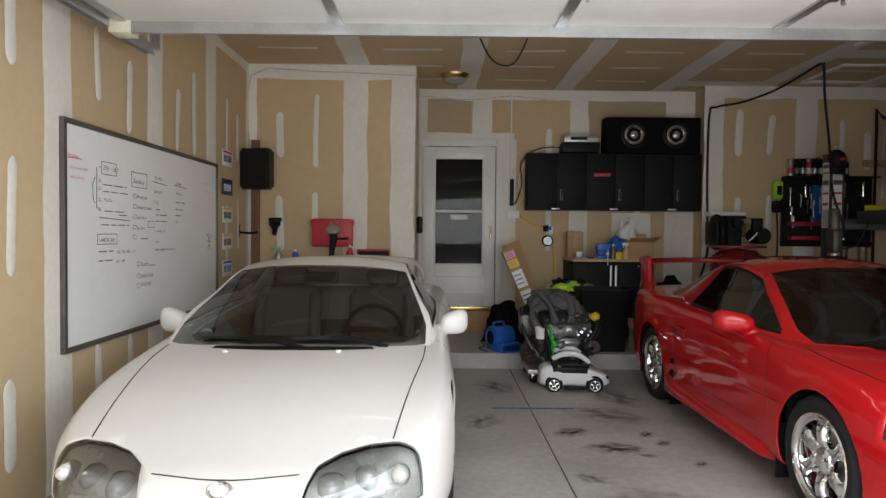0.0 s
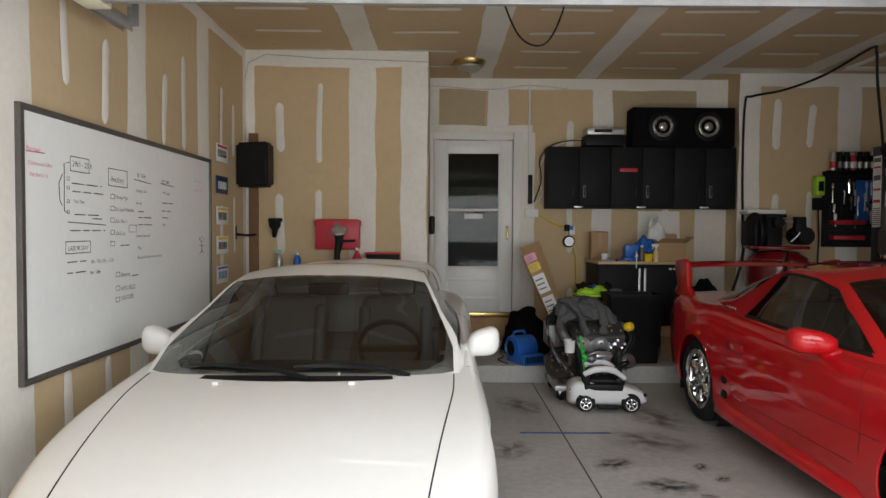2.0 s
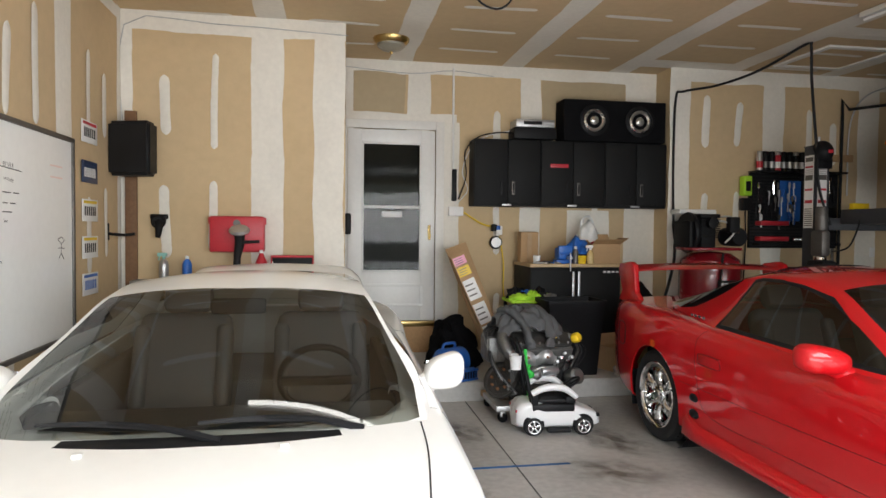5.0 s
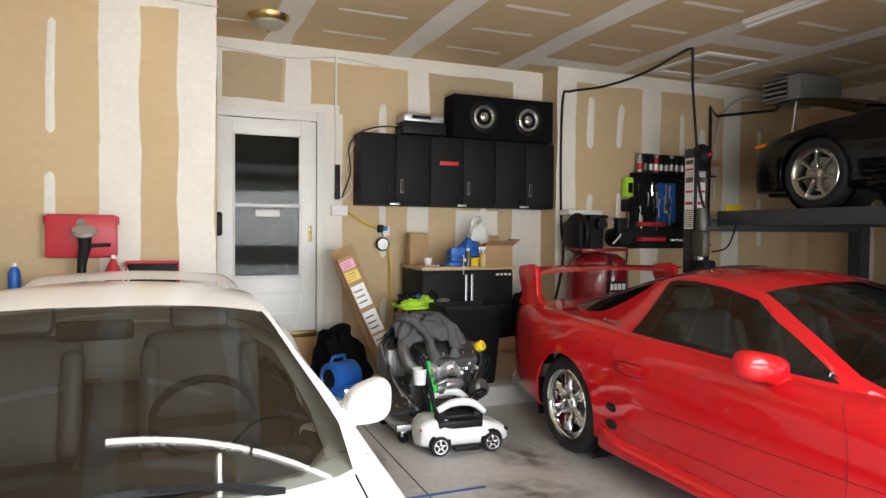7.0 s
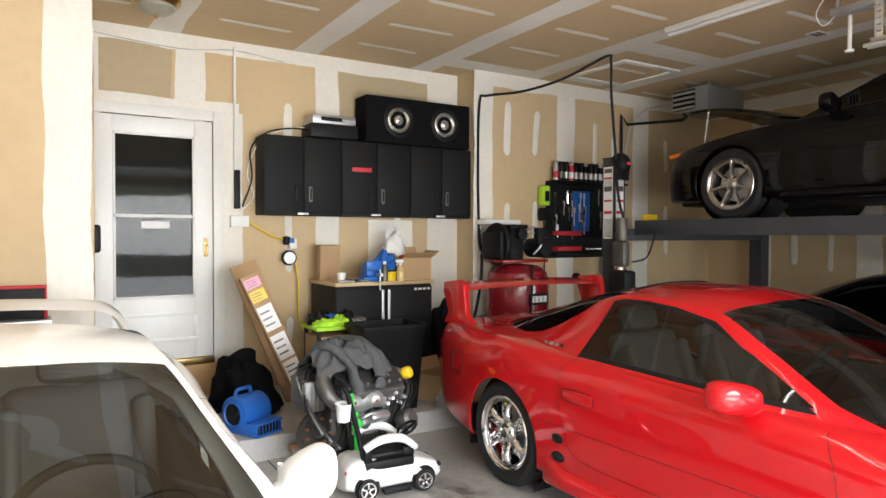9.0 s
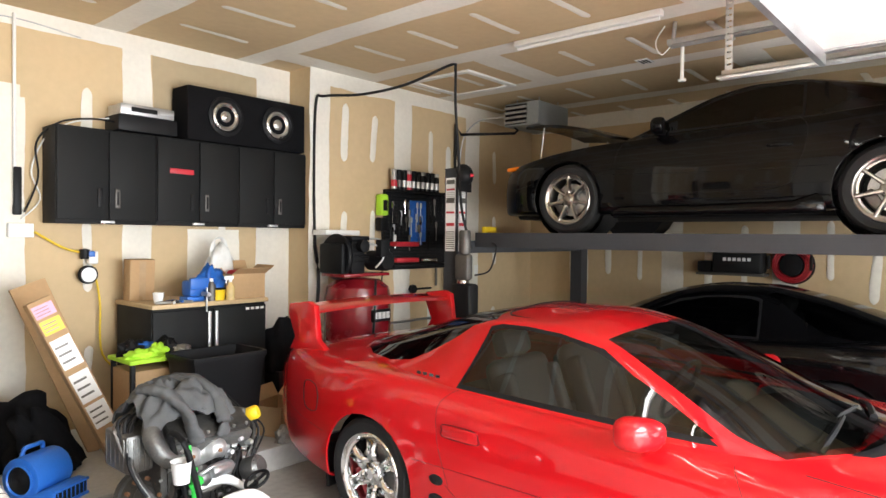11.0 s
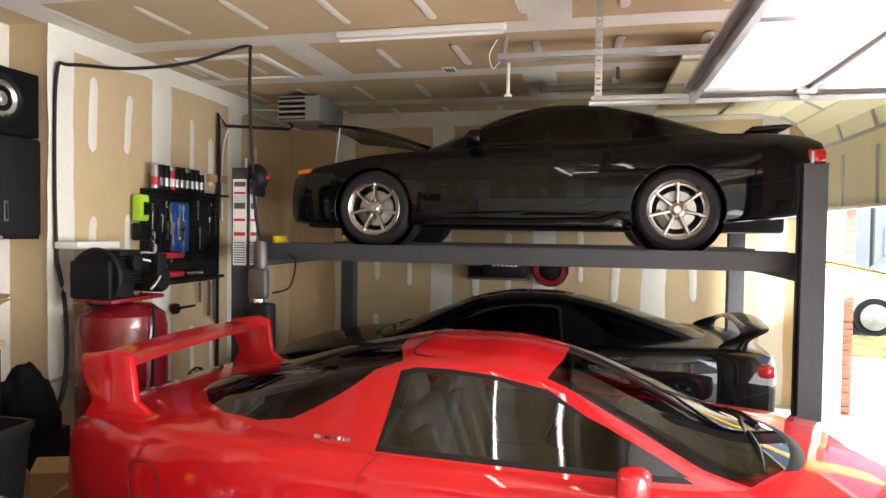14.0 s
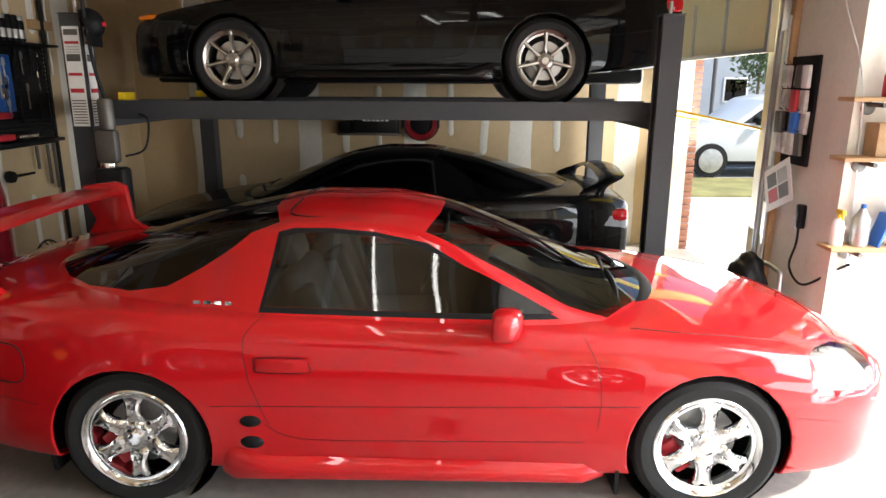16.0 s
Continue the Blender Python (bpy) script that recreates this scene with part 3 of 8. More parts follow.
GT_SIDE_GLASS = [(1.62, 0.87), (1.75, 0.935), (1.95, 1.025), (2.2, 1.12), (2.4, 1.165), (2.6, 1.18), (2.76, 1.178), (2.83, 1.16), (2.87, 0.902)]


def grow(poly, d):
    cx = sum(p[0] for p in poly) / len(poly)
    cy = sum(p[1] for p in poly) / len(poly)
    return [(a + d * (1 if a > cx else -1), b + d * (1 if b > cy else -1)) for a, b in poly]


def gt_spec(**kw):
    s = dict(
        L=4.57, w=GT_W, zb=GT_ZB, zr=GT_ZR, zc=GT_ZC, axles=(0.97, 3.44), arch=0.35, track=0.765,
        well=[(0.30, 1.2), (0.55, 1.36), (0.64, 1.55), (0.68, 1.9), (0.70, 2.9), (0.58, 3.4), (0.45, 3.75)],
        cabin=(1.36, 3.98), tub=(1.55, 3.2), belt_in=0.83, leather=LEATHER, driver=1, rvm=(2.1, 1.12),
        xb=[(1.36, 0.70), (1.6, 0.76), (2.2, 0.79), (2.9, 0.785), (3.5, 0.72), (3.98, 0.55)],
        zbelt=[(1.36, 0.80), (1.6, 0.825), (2.2, 0.85), (2.9, 0.875), (3.5, 0.90), (3.98, 0.915)],
        xe=[(1.36, 0.69), (1.6, 0.69), (1.9, 0.61), (2.22, 0.535), (2.5, 0.52), (2.9, 0.52), (3.4, 0.50), (3.98, 0.44)],
        ze=[(1.36, 0.815), (1.6, 0.885), (1.9, 1.035), (2.22, 1.17), (2.5, 1.215), (2.75, 1.21), (3.1, 1.14), (3.5, 1.03), (3.98, 0.92)],
        zt=[(1.36, 0.85), (1.6, 0.94), (1.9, 1.09), (2.22, 1.225), (2.5, 1.272), (2.75, 1.272), (3.1, 1.21), (3.5, 1.09), (3.98, 0.94)],
        bow=[(1.36, -0.26), (2.0, -0.16), (2.3, -0.09), (2.8, 0.0), (3.3, 0.08), (3.98, 0.12)],
        mirror=(1.85, 0.89, 0.90, 0.118, 0.066),
        glazing=[
            ("window_trim", (1, 2), grow(GT_SIDE_GLASS, 0.028), TRIM_BLACK, lambda p: abs(p.x) > 0.4 and p.y < 3.0, True),
        ],
        wheels=(6, "fat", CHROME),
        wipers=[((0.05, 1.2, 0.885), (0.55, 1.36, 0.845)), ((-0.5, 1.3, 0.835), (0.1, 1.27, 0.915))],
        seams=[("door_seam", [(2.86, 0.88), (2.93, 0.80), (2.92, 0.65), (2.88, 0.52), (2.84, 0.42)]), ("door_seam", [(1.52, 0.82), (1.46, 0.7), (1.44, 0.55), (1.45, 0.42)]), ("fender_seam", [(0.4, 0.44), (0.62, 0.48)]),
               ("sill_seam", [(1.28, 0.53), (1.6, 0.52), (2.3, 0.505), (3.08, 0.505)]), ("bumper_seam", [(3.82, 0.5), (4.3, 0.56), (4.52, 0.6)]), ("door_seam", [(1.5, 0.36), (2.2, 0.345), (2.7, 0.35), (2.86, 0.42)])],
        top_seams=[("hood_seam", [(0.60, 0.32), (0.68, 0.6), (0.74, 1.0), (0.74, 1.3)], True), ("hood_seam", [(-0.6, 0.32), (-0.3, 0.22), (0, 0.19), (0.3, 0.22), (0.6, 0.32)], False)],
    )
    s.update(kw)
    return s


def gt_glazing(tint_ws, tint_side, tint_rear, wide=0.0):
    """Trim first cuts the frame; the panes are cut again from slightly smaller outlines."""
    ws = [(0.655, 1.38), (0.655, 1.56), (0.565, 1.93), (0.495, 2.19), (0.25, 2.13), (0, 2.11), (-0.25, 2.13), (-0.495, 2.19), (-0.565, 1.93), (-0.655, 1.56), (-0.655, 1.38), (-0.3, 1.10), (0, 1.08), (0.3, 1.10)]
    ws = [(a + math.copysign(wide, a) * (abs(a) > 0.4), b) for a, b in ws]
    hr = [(0.47, 2.86), (0.56, 3.08), (0.655, 3.33), (0.655, 3.5), (0.58, 3.72), (0.46, 3.88), (0.3, 4.0), (0.15, 4.06)]
    rg = hr + [(0, 4.08)] + [(-a, b) for a, b in hr[::-1]] + [(-0.25, 2.93), (0, 2.95), (0.25, 2.93)]
    return [
        ("side_window", (1, 2), GT_SIDE_GLASS, tint_side, lambda p: abs(p.x) > 0.4 and p.y < 3.0, True),
        ("window_trim", (1, 2), grow(GT_SIDE_GLASS, 0.02), TRIM_BLACK, lambda p: abs(p.x) > 0.4 and p.y < 3.0, True),
        ("windshield", (0, 1), ws, tint_ws, lambda p: p.y < 2.4 and p.z > 0.78, False),
        ("rear_window", (0, 1), rg, tint_rear, lambda p: p.y > 2.7, False),
    ]


# ---- large structure ----
CEIL, XL, XR, YB, YJ, YBUMP = 3.25, -2.33, 6.75, 8.2, 7.85, 7.03
YD, YS = 0.75, 1.8          # inner faces of the wall with the wide door and of the wall with the narrow door
XC = 3.12                    # outside corner between the two


def struct(name, boxes, material, label, bevel=0.0):
    bm = bmesh.new()
    for b in boxes:
        box(bm, *b, bevel=bevel)
    return tagged(part(name, bm, material), label, name.rstrip("0123456789_").replace("_", " "), kind="structure")


floor = struct("floor", [(XL - 0.2, YD - 0.3, -0.15, XC, YB + 0.2, 0), (XC, YS - 0.3, -0.15, XR + 0.2, YB + 0.2, 0)], CONCRETE, "stained grey concrete garage floor with saw-cut joint")
ceiling = struct("ceiling", [(XL - 0.2, YD - 0.3, CEIL, XR + 0.2, YB + 0.2, CEIL + 0.12)], PAPER, "unpainted drywall ceiling with taped joints")
wall_west = struct("wall_west", [(XL - 0.15, YD - 0.25, -0.1, XL, YB + 0.2, CEIL)], PAPER, "unpainted tan drywall wall with white joint compound")
wall_bump = struct("wall_alcove", [(XL, YBUMP, -0.1, -0.51, YB + 0.2, CEIL)], PAPER, "unpainted drywall wall projecting beside the entry door")
DX0, DX1, DZ0, DZ1 = -0.465, 0.475, 0.42, 2.53
wall_north = struct("wall_north", [(-0.51, YB, -0.1, DX0, YB + 0.15, CEIL), (DX1, YB, -0.1, 3.0, YB + 0.15, CEIL), (DX0, YB, DZ1, DX1, YB + 0.15, CEIL), (DX0, YB, -0.1, DX1, YB + 0.15, DZ0), (3.0, YJ, -0.1, XR + 0.15, YB + 0.15, CEIL)], PAPER, "unpainted tan drywall back wall with white joint compound")
wall_east = struct("wall_east", [(XR, YS - 0.25, -0.1, XR + 0.15, YJ, CEIL)], PAPER, "unpainted tan drywall side wall behind the car lift")
WX0, WX1, WZ = -2.05, 2.9, 2.45
NX0, NX1, NZ = 4.0, 6.45, 2.35
wall_south = struct("wall_south", [(XL, YD - 0.2, 0, WX0, YD, CEIL), (WX1, YD - 0.2, 0, XC, YD, CEIL), (WX0, YD - 0.2, WZ, WX1, YD, CEIL)], PAPER, "drywall wall round the wide garage door opening")
wall_return = struct("wall_return", [(XC, YD - 0.2, 0, XC + 0.15, YS, CEIL)], MUD, "white joint-compound covered return wall with shelves")
wall_pier = struct("wall_pier", [(XC + 0.15, YS - 0.2, 0, NX0, YS, CEIL), (NX1, YS - 0.2, 0, XR, YS, CEIL), (NX0, YS - 0.2, NZ, NX1, YS, CEIL)], MUD, "drywall wall round the narrow garage door opening")
curb = struct("step", [(-0.51, 6.72, 0, XR, YB, 0.165)], CURB, "raised concrete step along the back wall", 0.008)
ground = struct("ground", [(-150, -150, -0.3, 150, 150, -0.06)], DRIVEWAY, "pale concrete driveway outside the garage")

random.seed(4)


def mud(parent, o, a, b, n, strips, dabs=(), material=MUD, thick=0.002):
    """Joint compound on a wall or ceiling: strips (u0, v0, u1, v1, width) and dabs (u, v, length, width, along u or v), laid proud of the paper."""
    o, a, b, n = Vector(o), Vector(a), Vector(b), Vector(n)
    bm = bmesh.new()

    level = [0.0]

    def strip(u0, v0, u1, v1, wd, rough, taper):
        level[0] += 0.0002
        d = Vector((u1 - u0, v1 - v0))
        ln = d.length
        d /= ln
        s = Vector((-d.y, d.x))
        k = max(int(ln / (0.02 if taper else 0.06)), 6)
        seed = random.random() * 50
        rows = []
        for i in range(k + 1):
            t = i / k
            h = [wd / 2 + rough * noise.noise(Vector((seed + q * 9, t * ln * 2.2, 0))) + 0.35 * rough * noise.noise(Vector((seed + q * 9, t * ln * 14, 3))) for q in (0, 1)]
            if taper:
                e = min(1, (min(t, 1 - t) * ln / (wd * 0.8)))
                h = [x * math.sqrt(max(1 - (1 - e) ** 2, 0.02)) for x in h]
            mid = Vector((u0, v0)) + d * ln * t
            row = []
            for off_, hh in ((h[0], 0), (h[0] * 0.85, 1), (-h[1] * 0.85, 1), (-h[1], 0)):
                q = mid + s * off_
                row.append(bm.verts.new(o + a * q.x + b * q.y + n * (thick * hh + 0.0004 + level[0])))
            rows.append(row)
        for x, y in zip(rows, rows[1:]):
            for i in range(3):
                bm.faces.new((x[i], x[i + 1], y[i + 1], y[i]))
    for u0, v0, u1, v1, wd in strips:
        strip(u0, v0, u1, v1, wd, 0.018, False)
    for u, v, ln, wd, along in dabs:
        j = [random.uniform(-0.02, 0.02) for _ in range(2)]
        if along == "v":
            strip(u + j[0], v - ln / 2, u + j[1], v + ln / 2, wd, 0.012, True)
        else:
            strip(u - ln / 2, v + j[0], u + ln / 2, v + j[1], wd, 0.012, True)
    bmesh.ops.recalc_face_normals(bm, faces=bm.faces)
    for f in bm.faces:
        if f.normal.dot(n) < 0:
            f.normal_flip()
    return part("joint_compound", bm, material, parent, smooth=40)


def wall_dabs(us, z0=0.45, z1=3.0, ln=0.62, wd=0.075, gaps=0.95):
    out = []
    for u in us:
        z = z0 + random.uniform(-0.05, 0.1)
        while z < z1:
            out.append((u, z, ln * random.uniform(0.7, 1.15), wd * random.uniform(0.8, 1.2), "v"))
            z += gaps * random.uniform(0.92, 1.1)
    return out


# west wall: vertical joints every 1.22 m
mud(wall_west, (XL, 0, 0), (0, 1, 0), (0, 0, 1), (1, 0, 0), [(y, 0, y, CEIL, 0.26) for y in (1.07, 2.26, 3.465, 4.69, 5.86)] + [(0.6, 3.2, 7.03, 3.2, 0.1), (6.98, 0, 6.98, CEIL, 0.09)], wall_dabs([1.48, 1.87, 2.65, 3.06, 3.87, 4.28, 5.09, 5.45, 6.27, 6.63]))
mud(wall_bump, (0, YBUMP, 0), (1, 0, 0), (0, 0, 1), (0, -1, 0), [(-2.29, 0, -2.29, CEIL, 0.1), (-1.165, 0, -1.165, CEIL, 0.265), (-0.65, 0, -0.65, CEIL, 0.26), (XL, 3.17, -0.51, 3.17, 0.17)], wall_dabs([-1.99, -1.6], 0.6, 3.0, 0.7))
mud(wall_bump, (-0.51, 0, 0), (0, 1, 0), (0, 0, 1), (1, 0, 0), [(7.2, 0, 7.2, CEIL, 0.36), (7.8, 0, 7.8, CEIL, 0.3)])
mud(wall_north, (0, YB, 0), (1, 0, 0), (0, 0, 1), (0, -1, 0), [(2.14, 2.42, 2.14, 3.12, 0.97), (-0.16, 2.70, -0.16, 3.13, 0.6)], material=PAPER_GREY, thick=0.0005)
mud(wall_north, (0, YB - 0.0012, 0), (1, 0, 0), (0, 0, 1), (0, -1, 0), [(-0.46, 0, -0.46, CEIL, 0.12), (0.29, 2.45, 0.29, CEIL, 0.25), (0.62, 0, 0.62, 2.62, 0.22), (-0.5, 2.655, 0.7, 2.655, 0.09), (1.53, 0, 1.53, CEIL, 0.23), (2.82, 0, 2.82, CEIL, 0.38), (-0.5, 3.19, 3.0, 3.19, 0.14), (2.2, 0, 2.2, 1.7, 0.5)], wall_dabs([1.15, 2.3], 0.5, 3.0, 0.5))
mud(wall_north, (0, YJ, 0), (1, 0, 0), (0, 0, 1), (0, -1, 0), [(3.1, 0, 3.1, CEIL, 0.24), (4.23, 0, 4.23, CEIL, 0.26), (5.44, 0, 5.44, CEIL, 0.27), (3.0, 3.18, XR, 3.18, 0.16)], wall_dabs([3.4, 3.8, 4.67, 5.0, 5.9], 0.6, 3.0, 0.55))
mud(wall_east, (XR, 0, 0), (0, 1, 0), (0, 0, 1), (-1, 0, 0), [(y, 0, y, CEIL, 0.26) for y in (2.2, 3.42, 4.64, 5.86, 7.1)] + [(1.65, 3.17, 7.85, 3.17, 0.2)], wall_dabs([y + k for y in (2.2, 3.42, 4.64, 5.86) for k in (0.41, 0.81)]))
mud(wall_pier, (0, YS, 0), (1, 0, 0), (0, 0, 1), (0, 1, 0), [(3.3, 0, 3.3, CEIL, 0.2), (4.15, 0, 4.15, CEIL, 0.3), (6.6, 0, 6.6, CEIL, 0.25), (3.2, 2.75, 6.7, 2.75, 0.3)])
# ceiling: sheets run along x, seams along y every 1.22 m and staggered butt joints
mud(ceiling, (0, 0, CEIL), (1, 0, 0), (0, 1, 0), (0, 0, -1), [(x, YD, x, YB, 0.24) for x in (-1.13, 0.09, 1.31, 2.54, 3.68, 4.9, 6.1)] + [(-2.3, 4.2, -1.13, 4.2, 0.3), (2.54, 7.75, 3.68, 7.75, 0.3), (0.09, 4.6, 1.31, 4.6, 0.3), (2.54, 4.4, 3.68, 4.4, 0.3), (3.68, 6.4, 4.9, 6.4, 0.3), (4.9, 4.6, 6.1, 4.6, 0.3)], [(x + dx, y, 0.6, 0.065, "u") for x in (-1.75, -0.52, 0.7, 1.88, 3.08, 4.28, 5.5, 6.65) for dx in (0,) for y in np.arange(1.47, 8.0, 0.615)], material=MUD)

# ---- garage doors ----
PANEL_BEIGE = mat("door_inside_beige", (0.8, 0.75, 0.5), 0.5, var=0.05, scale=5)


def hinge(parent, x, y, z):
    bm = bmesh.new()
    box(bm, x - 0.03, y - 0.05, z - 0.02, x + 0.03, y + 0.05, z, 0.003)
    lathe(bm, [(0, 0), (0.02, 0), (0.02, 0.012), (0, 0.012)], 12, pose(x + 0.03, y, z - 0.03, 0, 90, 0))
    return part("hinge", bm, STEEL, parent, smooth=40)


wide_door = thing("garage_door", pose(0, 0, 0), "wide white sectional garage door raised open overhead on its tracks", "garage door")
for k in range(4):
    y1 = 3.62 - 0.6 * k
    sec = bx("door_section", (-2.06, y1 - 0.592, 2.60), (2.90, y1, 2.65), DOOR_WHITE, wide_door, 0.006)
    for x in (-2.03, -0.82, 0.42, 1.65, 2.87):
        bx("stile", (x - 0.03, y1 - 0.56, 2.588), (x + 0.03, y1 - 0.03, 2.602), STEEL, sec, 0.003)
        hinge(sec, x, y1 - 0.592, 2.588)
    bx("rail", (-2.05, y1 - 0.03, 2.585), (2.89, y1 - 0.002, 2.605), STEEL, sec, 0.003)
pr("strut", [(3.57, 2.60), (3.57, 2.535), (3.60, 2.535), (3.60, 2.59), (3.64, 2.59), (3.64, 2.60)], -2.06, 2.90, "x", STEEL, wide_door)
bx("strut_cap", (-2.1, 3.55, 2.53), (-1.98, 3.68, 2.63), mat("cream_plastic", (0.7, 0.66, 0.5), 0.5), wide_door, 0.01)


def c_track(name, pts, parent, w=0.05):
    bm = bmesh.new()
    for a, b in zip(pts, pts[1:]):
        a, b = Vector(a), Vector(b)
        d = b - a
        q = d.to_track_quat("Y", "Z").to_matrix().to_4x4()
        for c in ((-0.025, -0.003, 0.025, 0.003), (-0.025, -0.02, -0.021, 0.003), (0.021, -0.02, 0.025, 0.003)):
            box(bm, c[0], -0.001, c[1], c[2], d.length + 0.001, c[3], m=Matrix.Translation(a) @ q)
    return part(name, bm, STEEL, parent, smooth=30)


def arc(x, y0, z0, r, n=8):
    return [(x, y0 + r - r * math.cos(a), z0 + r * math.sin(a)) for a in np.linspace(0, math.pi / 2, n)]


tracks = thing("door_track", pose(0, 0, 0), "galvanised garage door tracks hung from the ceiling on perforated angle", "door track")
for x in (-2.12, 3.0):
    c_track("track", [(x, 0.82, 0.1)] + arc(x, 0.82, 2.28, 0.3) + [(x, 4.13, 2.58)], tracks)
    bx("track_angle", (x + 0.028, 1.2, 2.56), (x + 0.032, 4.12, 2.62), STEEL, tracks, 0.001)
    bm = bmesh.new()
    for k in range(18):
        z = 2.62 + k * 0.035
        box(bm, x + 0.03, 4.06, z, x + 0.034, 4.10, z + 0.024)
        box(bm, x + 0.03, 4.06, z + 0.024, x + 0.034, 4.068, z + 0.035)
        box(bm, x + 0.03, 4.092, z + 0.024, x + 0.034, 4.10, z + 0.035)
    box(bm, x + 0.03, 4.098, 2.58, x + 0.075, 4.102, CEIL)
    part("hanger", bm, STEEL, tracks)

narrow_door = thing("garage_door", pose(0, 0, 0), "narrow sectional garage door half raised round its curved track", "garage door")
path = [(1.93, 2.06), (1.93, 2.55)] + [(1.93 + 0.5 - 0.5 * math.cos(a), 2.62 + 0.45 * math.sin(a)) for a in np.linspace(0.1, math.pi / 2, 5)] + [(2.85, 3.07), (3.5, 3.07)]
for i, (a, b) in enumerate(zip(path, path[1:])):
    d = Vector((b[0] - a[0], b[1] - a[1])).normalized()
    nrm = Vector((-d.y, d.x)) * 0.04
    sec = pr("door_section", [a, b, (b[0] + nrm.x, b[1] + nrm.y), (a[0] + nrm.x, a[1] + nrm.y)], 4.03, 6.42, "x", PANEL_BEIGE, narrow_door)
    if i in (0, 2, 4, 6, 7):
        for x in (4.06, 4.85, 5.6, 6.39):
            q = [(p[0] - nrm.x * 0.25, p[1] - nrm.y * 0.25) for p in (a, b)]
            pr("stile", [q[0], q[1], b, a], x - 0.025, x + 0.025, "x", STEEL, sec)
        pr("rail", [(a[0] - 0.02, a[1]), (a[0] + 0.012, a[1]), (a[0] + 0.012, a[1] + 0.03), (a[0] - 0.02, a[1] + 0.03)], 4.04, 6.41, "x", STEEL, sec)
for x in (3.96, 6.49):
    c_track("track", [(x, 1.88, 0.05)] + arc(x, 1.88, 2.65, 0.45) + [(x, 4.8, 3.1)], narrow_door)
bx("jamb_timber", (3.87, 1.803, 0), (3.93, 1.85, 2.5), WOOD, narrow_door, 0.004)
bx("flag_bracket", (3.93, 1.81, 2.2), (3.99, 1.9, 2.42), STEEL, narrow_door, 0.003)
bx("track_angle", (3.9, 1.81, 0.05), (3.935, 1.86, 2.3), STEEL, narrow_door, 0.003)
bx("weather_strip", (NX0 - 0.02, YS - 0.2, 0), (NX0 + 0.02, YS - 0.12, NZ), WHITE_PAINT, narrow_door, 0.004)
tb("ceiling_hanger", [(3.9, 4.75, 3.12), (3.9, 4.74, CEIL)], 0.015, STEEL, narrow_door, n=1)
tb("pull_rod", [(4.05, 4.74, 3.1), (4.05, 4.74, 2.86)], 0.014, WHITE_PAINT, narrow_door, "white hanging pull rod", n=1)
lt("pull_knob", [(0, -0.012), (0.028, -0.008), (0.03, 0.008), (0, 0.014)], WHITE_PAINT, narrow_door, m=pose(4.05, 4.74, 2.85), seg=16)
tb("pull_cord", [(3.95, 4.78, 3.1), (3.88, 4.83, 3.02), (3.82, 4.85, 3.1), (3.86, 4.8, 3.22)], 0.004, WHITE_PAINT, narrow_door)
bx("cross_bar", (3.9, 3.3, 3.09), (3.93, 4.8, 3.13), STEEL, narrow_door, 0.002)
bx("opener_rail", (5.2, 2.2, 3.12), (5.26, 4.6, 3.17), DARK_STEEL, narrow_door, 0.004)
pr("diagonal_brace", [(4.70, 3.1), (4.74, 3.1), (4.95, CEIL), (4.91, CEIL)], 3.9, 3.93, "y", DARK_STEEL, narrow_door)

# ---- car lift ----
lift = thing("car_lift", pose(0, 0, 0), "dark grey four-post car lift with steel runways", "car lift")


def lift_post(x, y, label=""):
    bm = bmesh.new()
    prism(bm, [(x - 0.075, y - 0.075), (x + 0.075, y - 0.075), (x + 0.075, y + 0.075), (x + 0.03, y + 0.075), (x + 0.03, y + 0.068), (x + 0.068, y + 0.068), (x + 0.068, y - 0.068), (x - 0.068, y - 0.068), (x - 0.068, y + 0.068), (x - 0.03, y + 0.068), (x - 0.03, y + 0.075), (x - 0.075, y + 0.075)], 0.012, 2.30, "z")
    p = part("post", bm, LIFT_GREY, lift)
    bx("base_plate", (x - 0.15, y - 0.15, 0), (x + 0.15, y + 0.15, 0.014), LIFT_GREY, p, 0.003)
    bx("post_cap", (x - 0.08, y - 0.08, 2.302), (x + 0.08, y + 0.08, 2.312), LIFT_GREY, p, 0.003)
    lt("cable_bolt", [(0, 0), (0.013, 0), (0.013, 0.09), (0, 0.09)], STEEL, p, m=pose(x + 0.02, y, 2.312), seg=10)
    bx("latch_rack", (x - 0.02, y + 0.03, 0.1), (x + 0.02, y + 0.05, 2.2), DARK_STEEL, p, 0.002)
    return p


for x, y in ((4.02, 2.64), (6.4, 2.64), (4.0, 6.9), (6.4, 6.9)):
    lift_post(x, y)
for y in (2.64, 6.9):
    bx("cross_beam", (4.1, y - 0.06, 1.50), (6.32, y + 0.06, 1.62), LIFT_GREY, lift, 0.005)
for x0 in (4.22, 5.75):
    bm = bmesh.new()
    prism(bm, [(x0, 1.56), (x0 + 0.48, 1.56), (x0 + 0.48, 1.70), (x0 + 0.47, 1.70), (x0 + 0.47, 1.685), (x0 + 0.01, 1.685), (x0 + 0.01, 1.70), (x0, 1.70)], 2.6, 6.83, "y")
    part("runway", bm, LIFT_GREY, lift)
for x0 in (4.25, 5.78):
    pr("ramp", [(2.6, 1.66), (2.6, 1.68), (1.75, 1.50), (1.75, 1.485)], x0, x0 + 0.42, "x", YELLOW, lift, "yellow approach ramp")
    bx("wheel_stop", (x0 + 0.02, 6.74, 1.70), (x0 + 0.2, 6.79, 1.76), YELLOW, lift, 0.005)
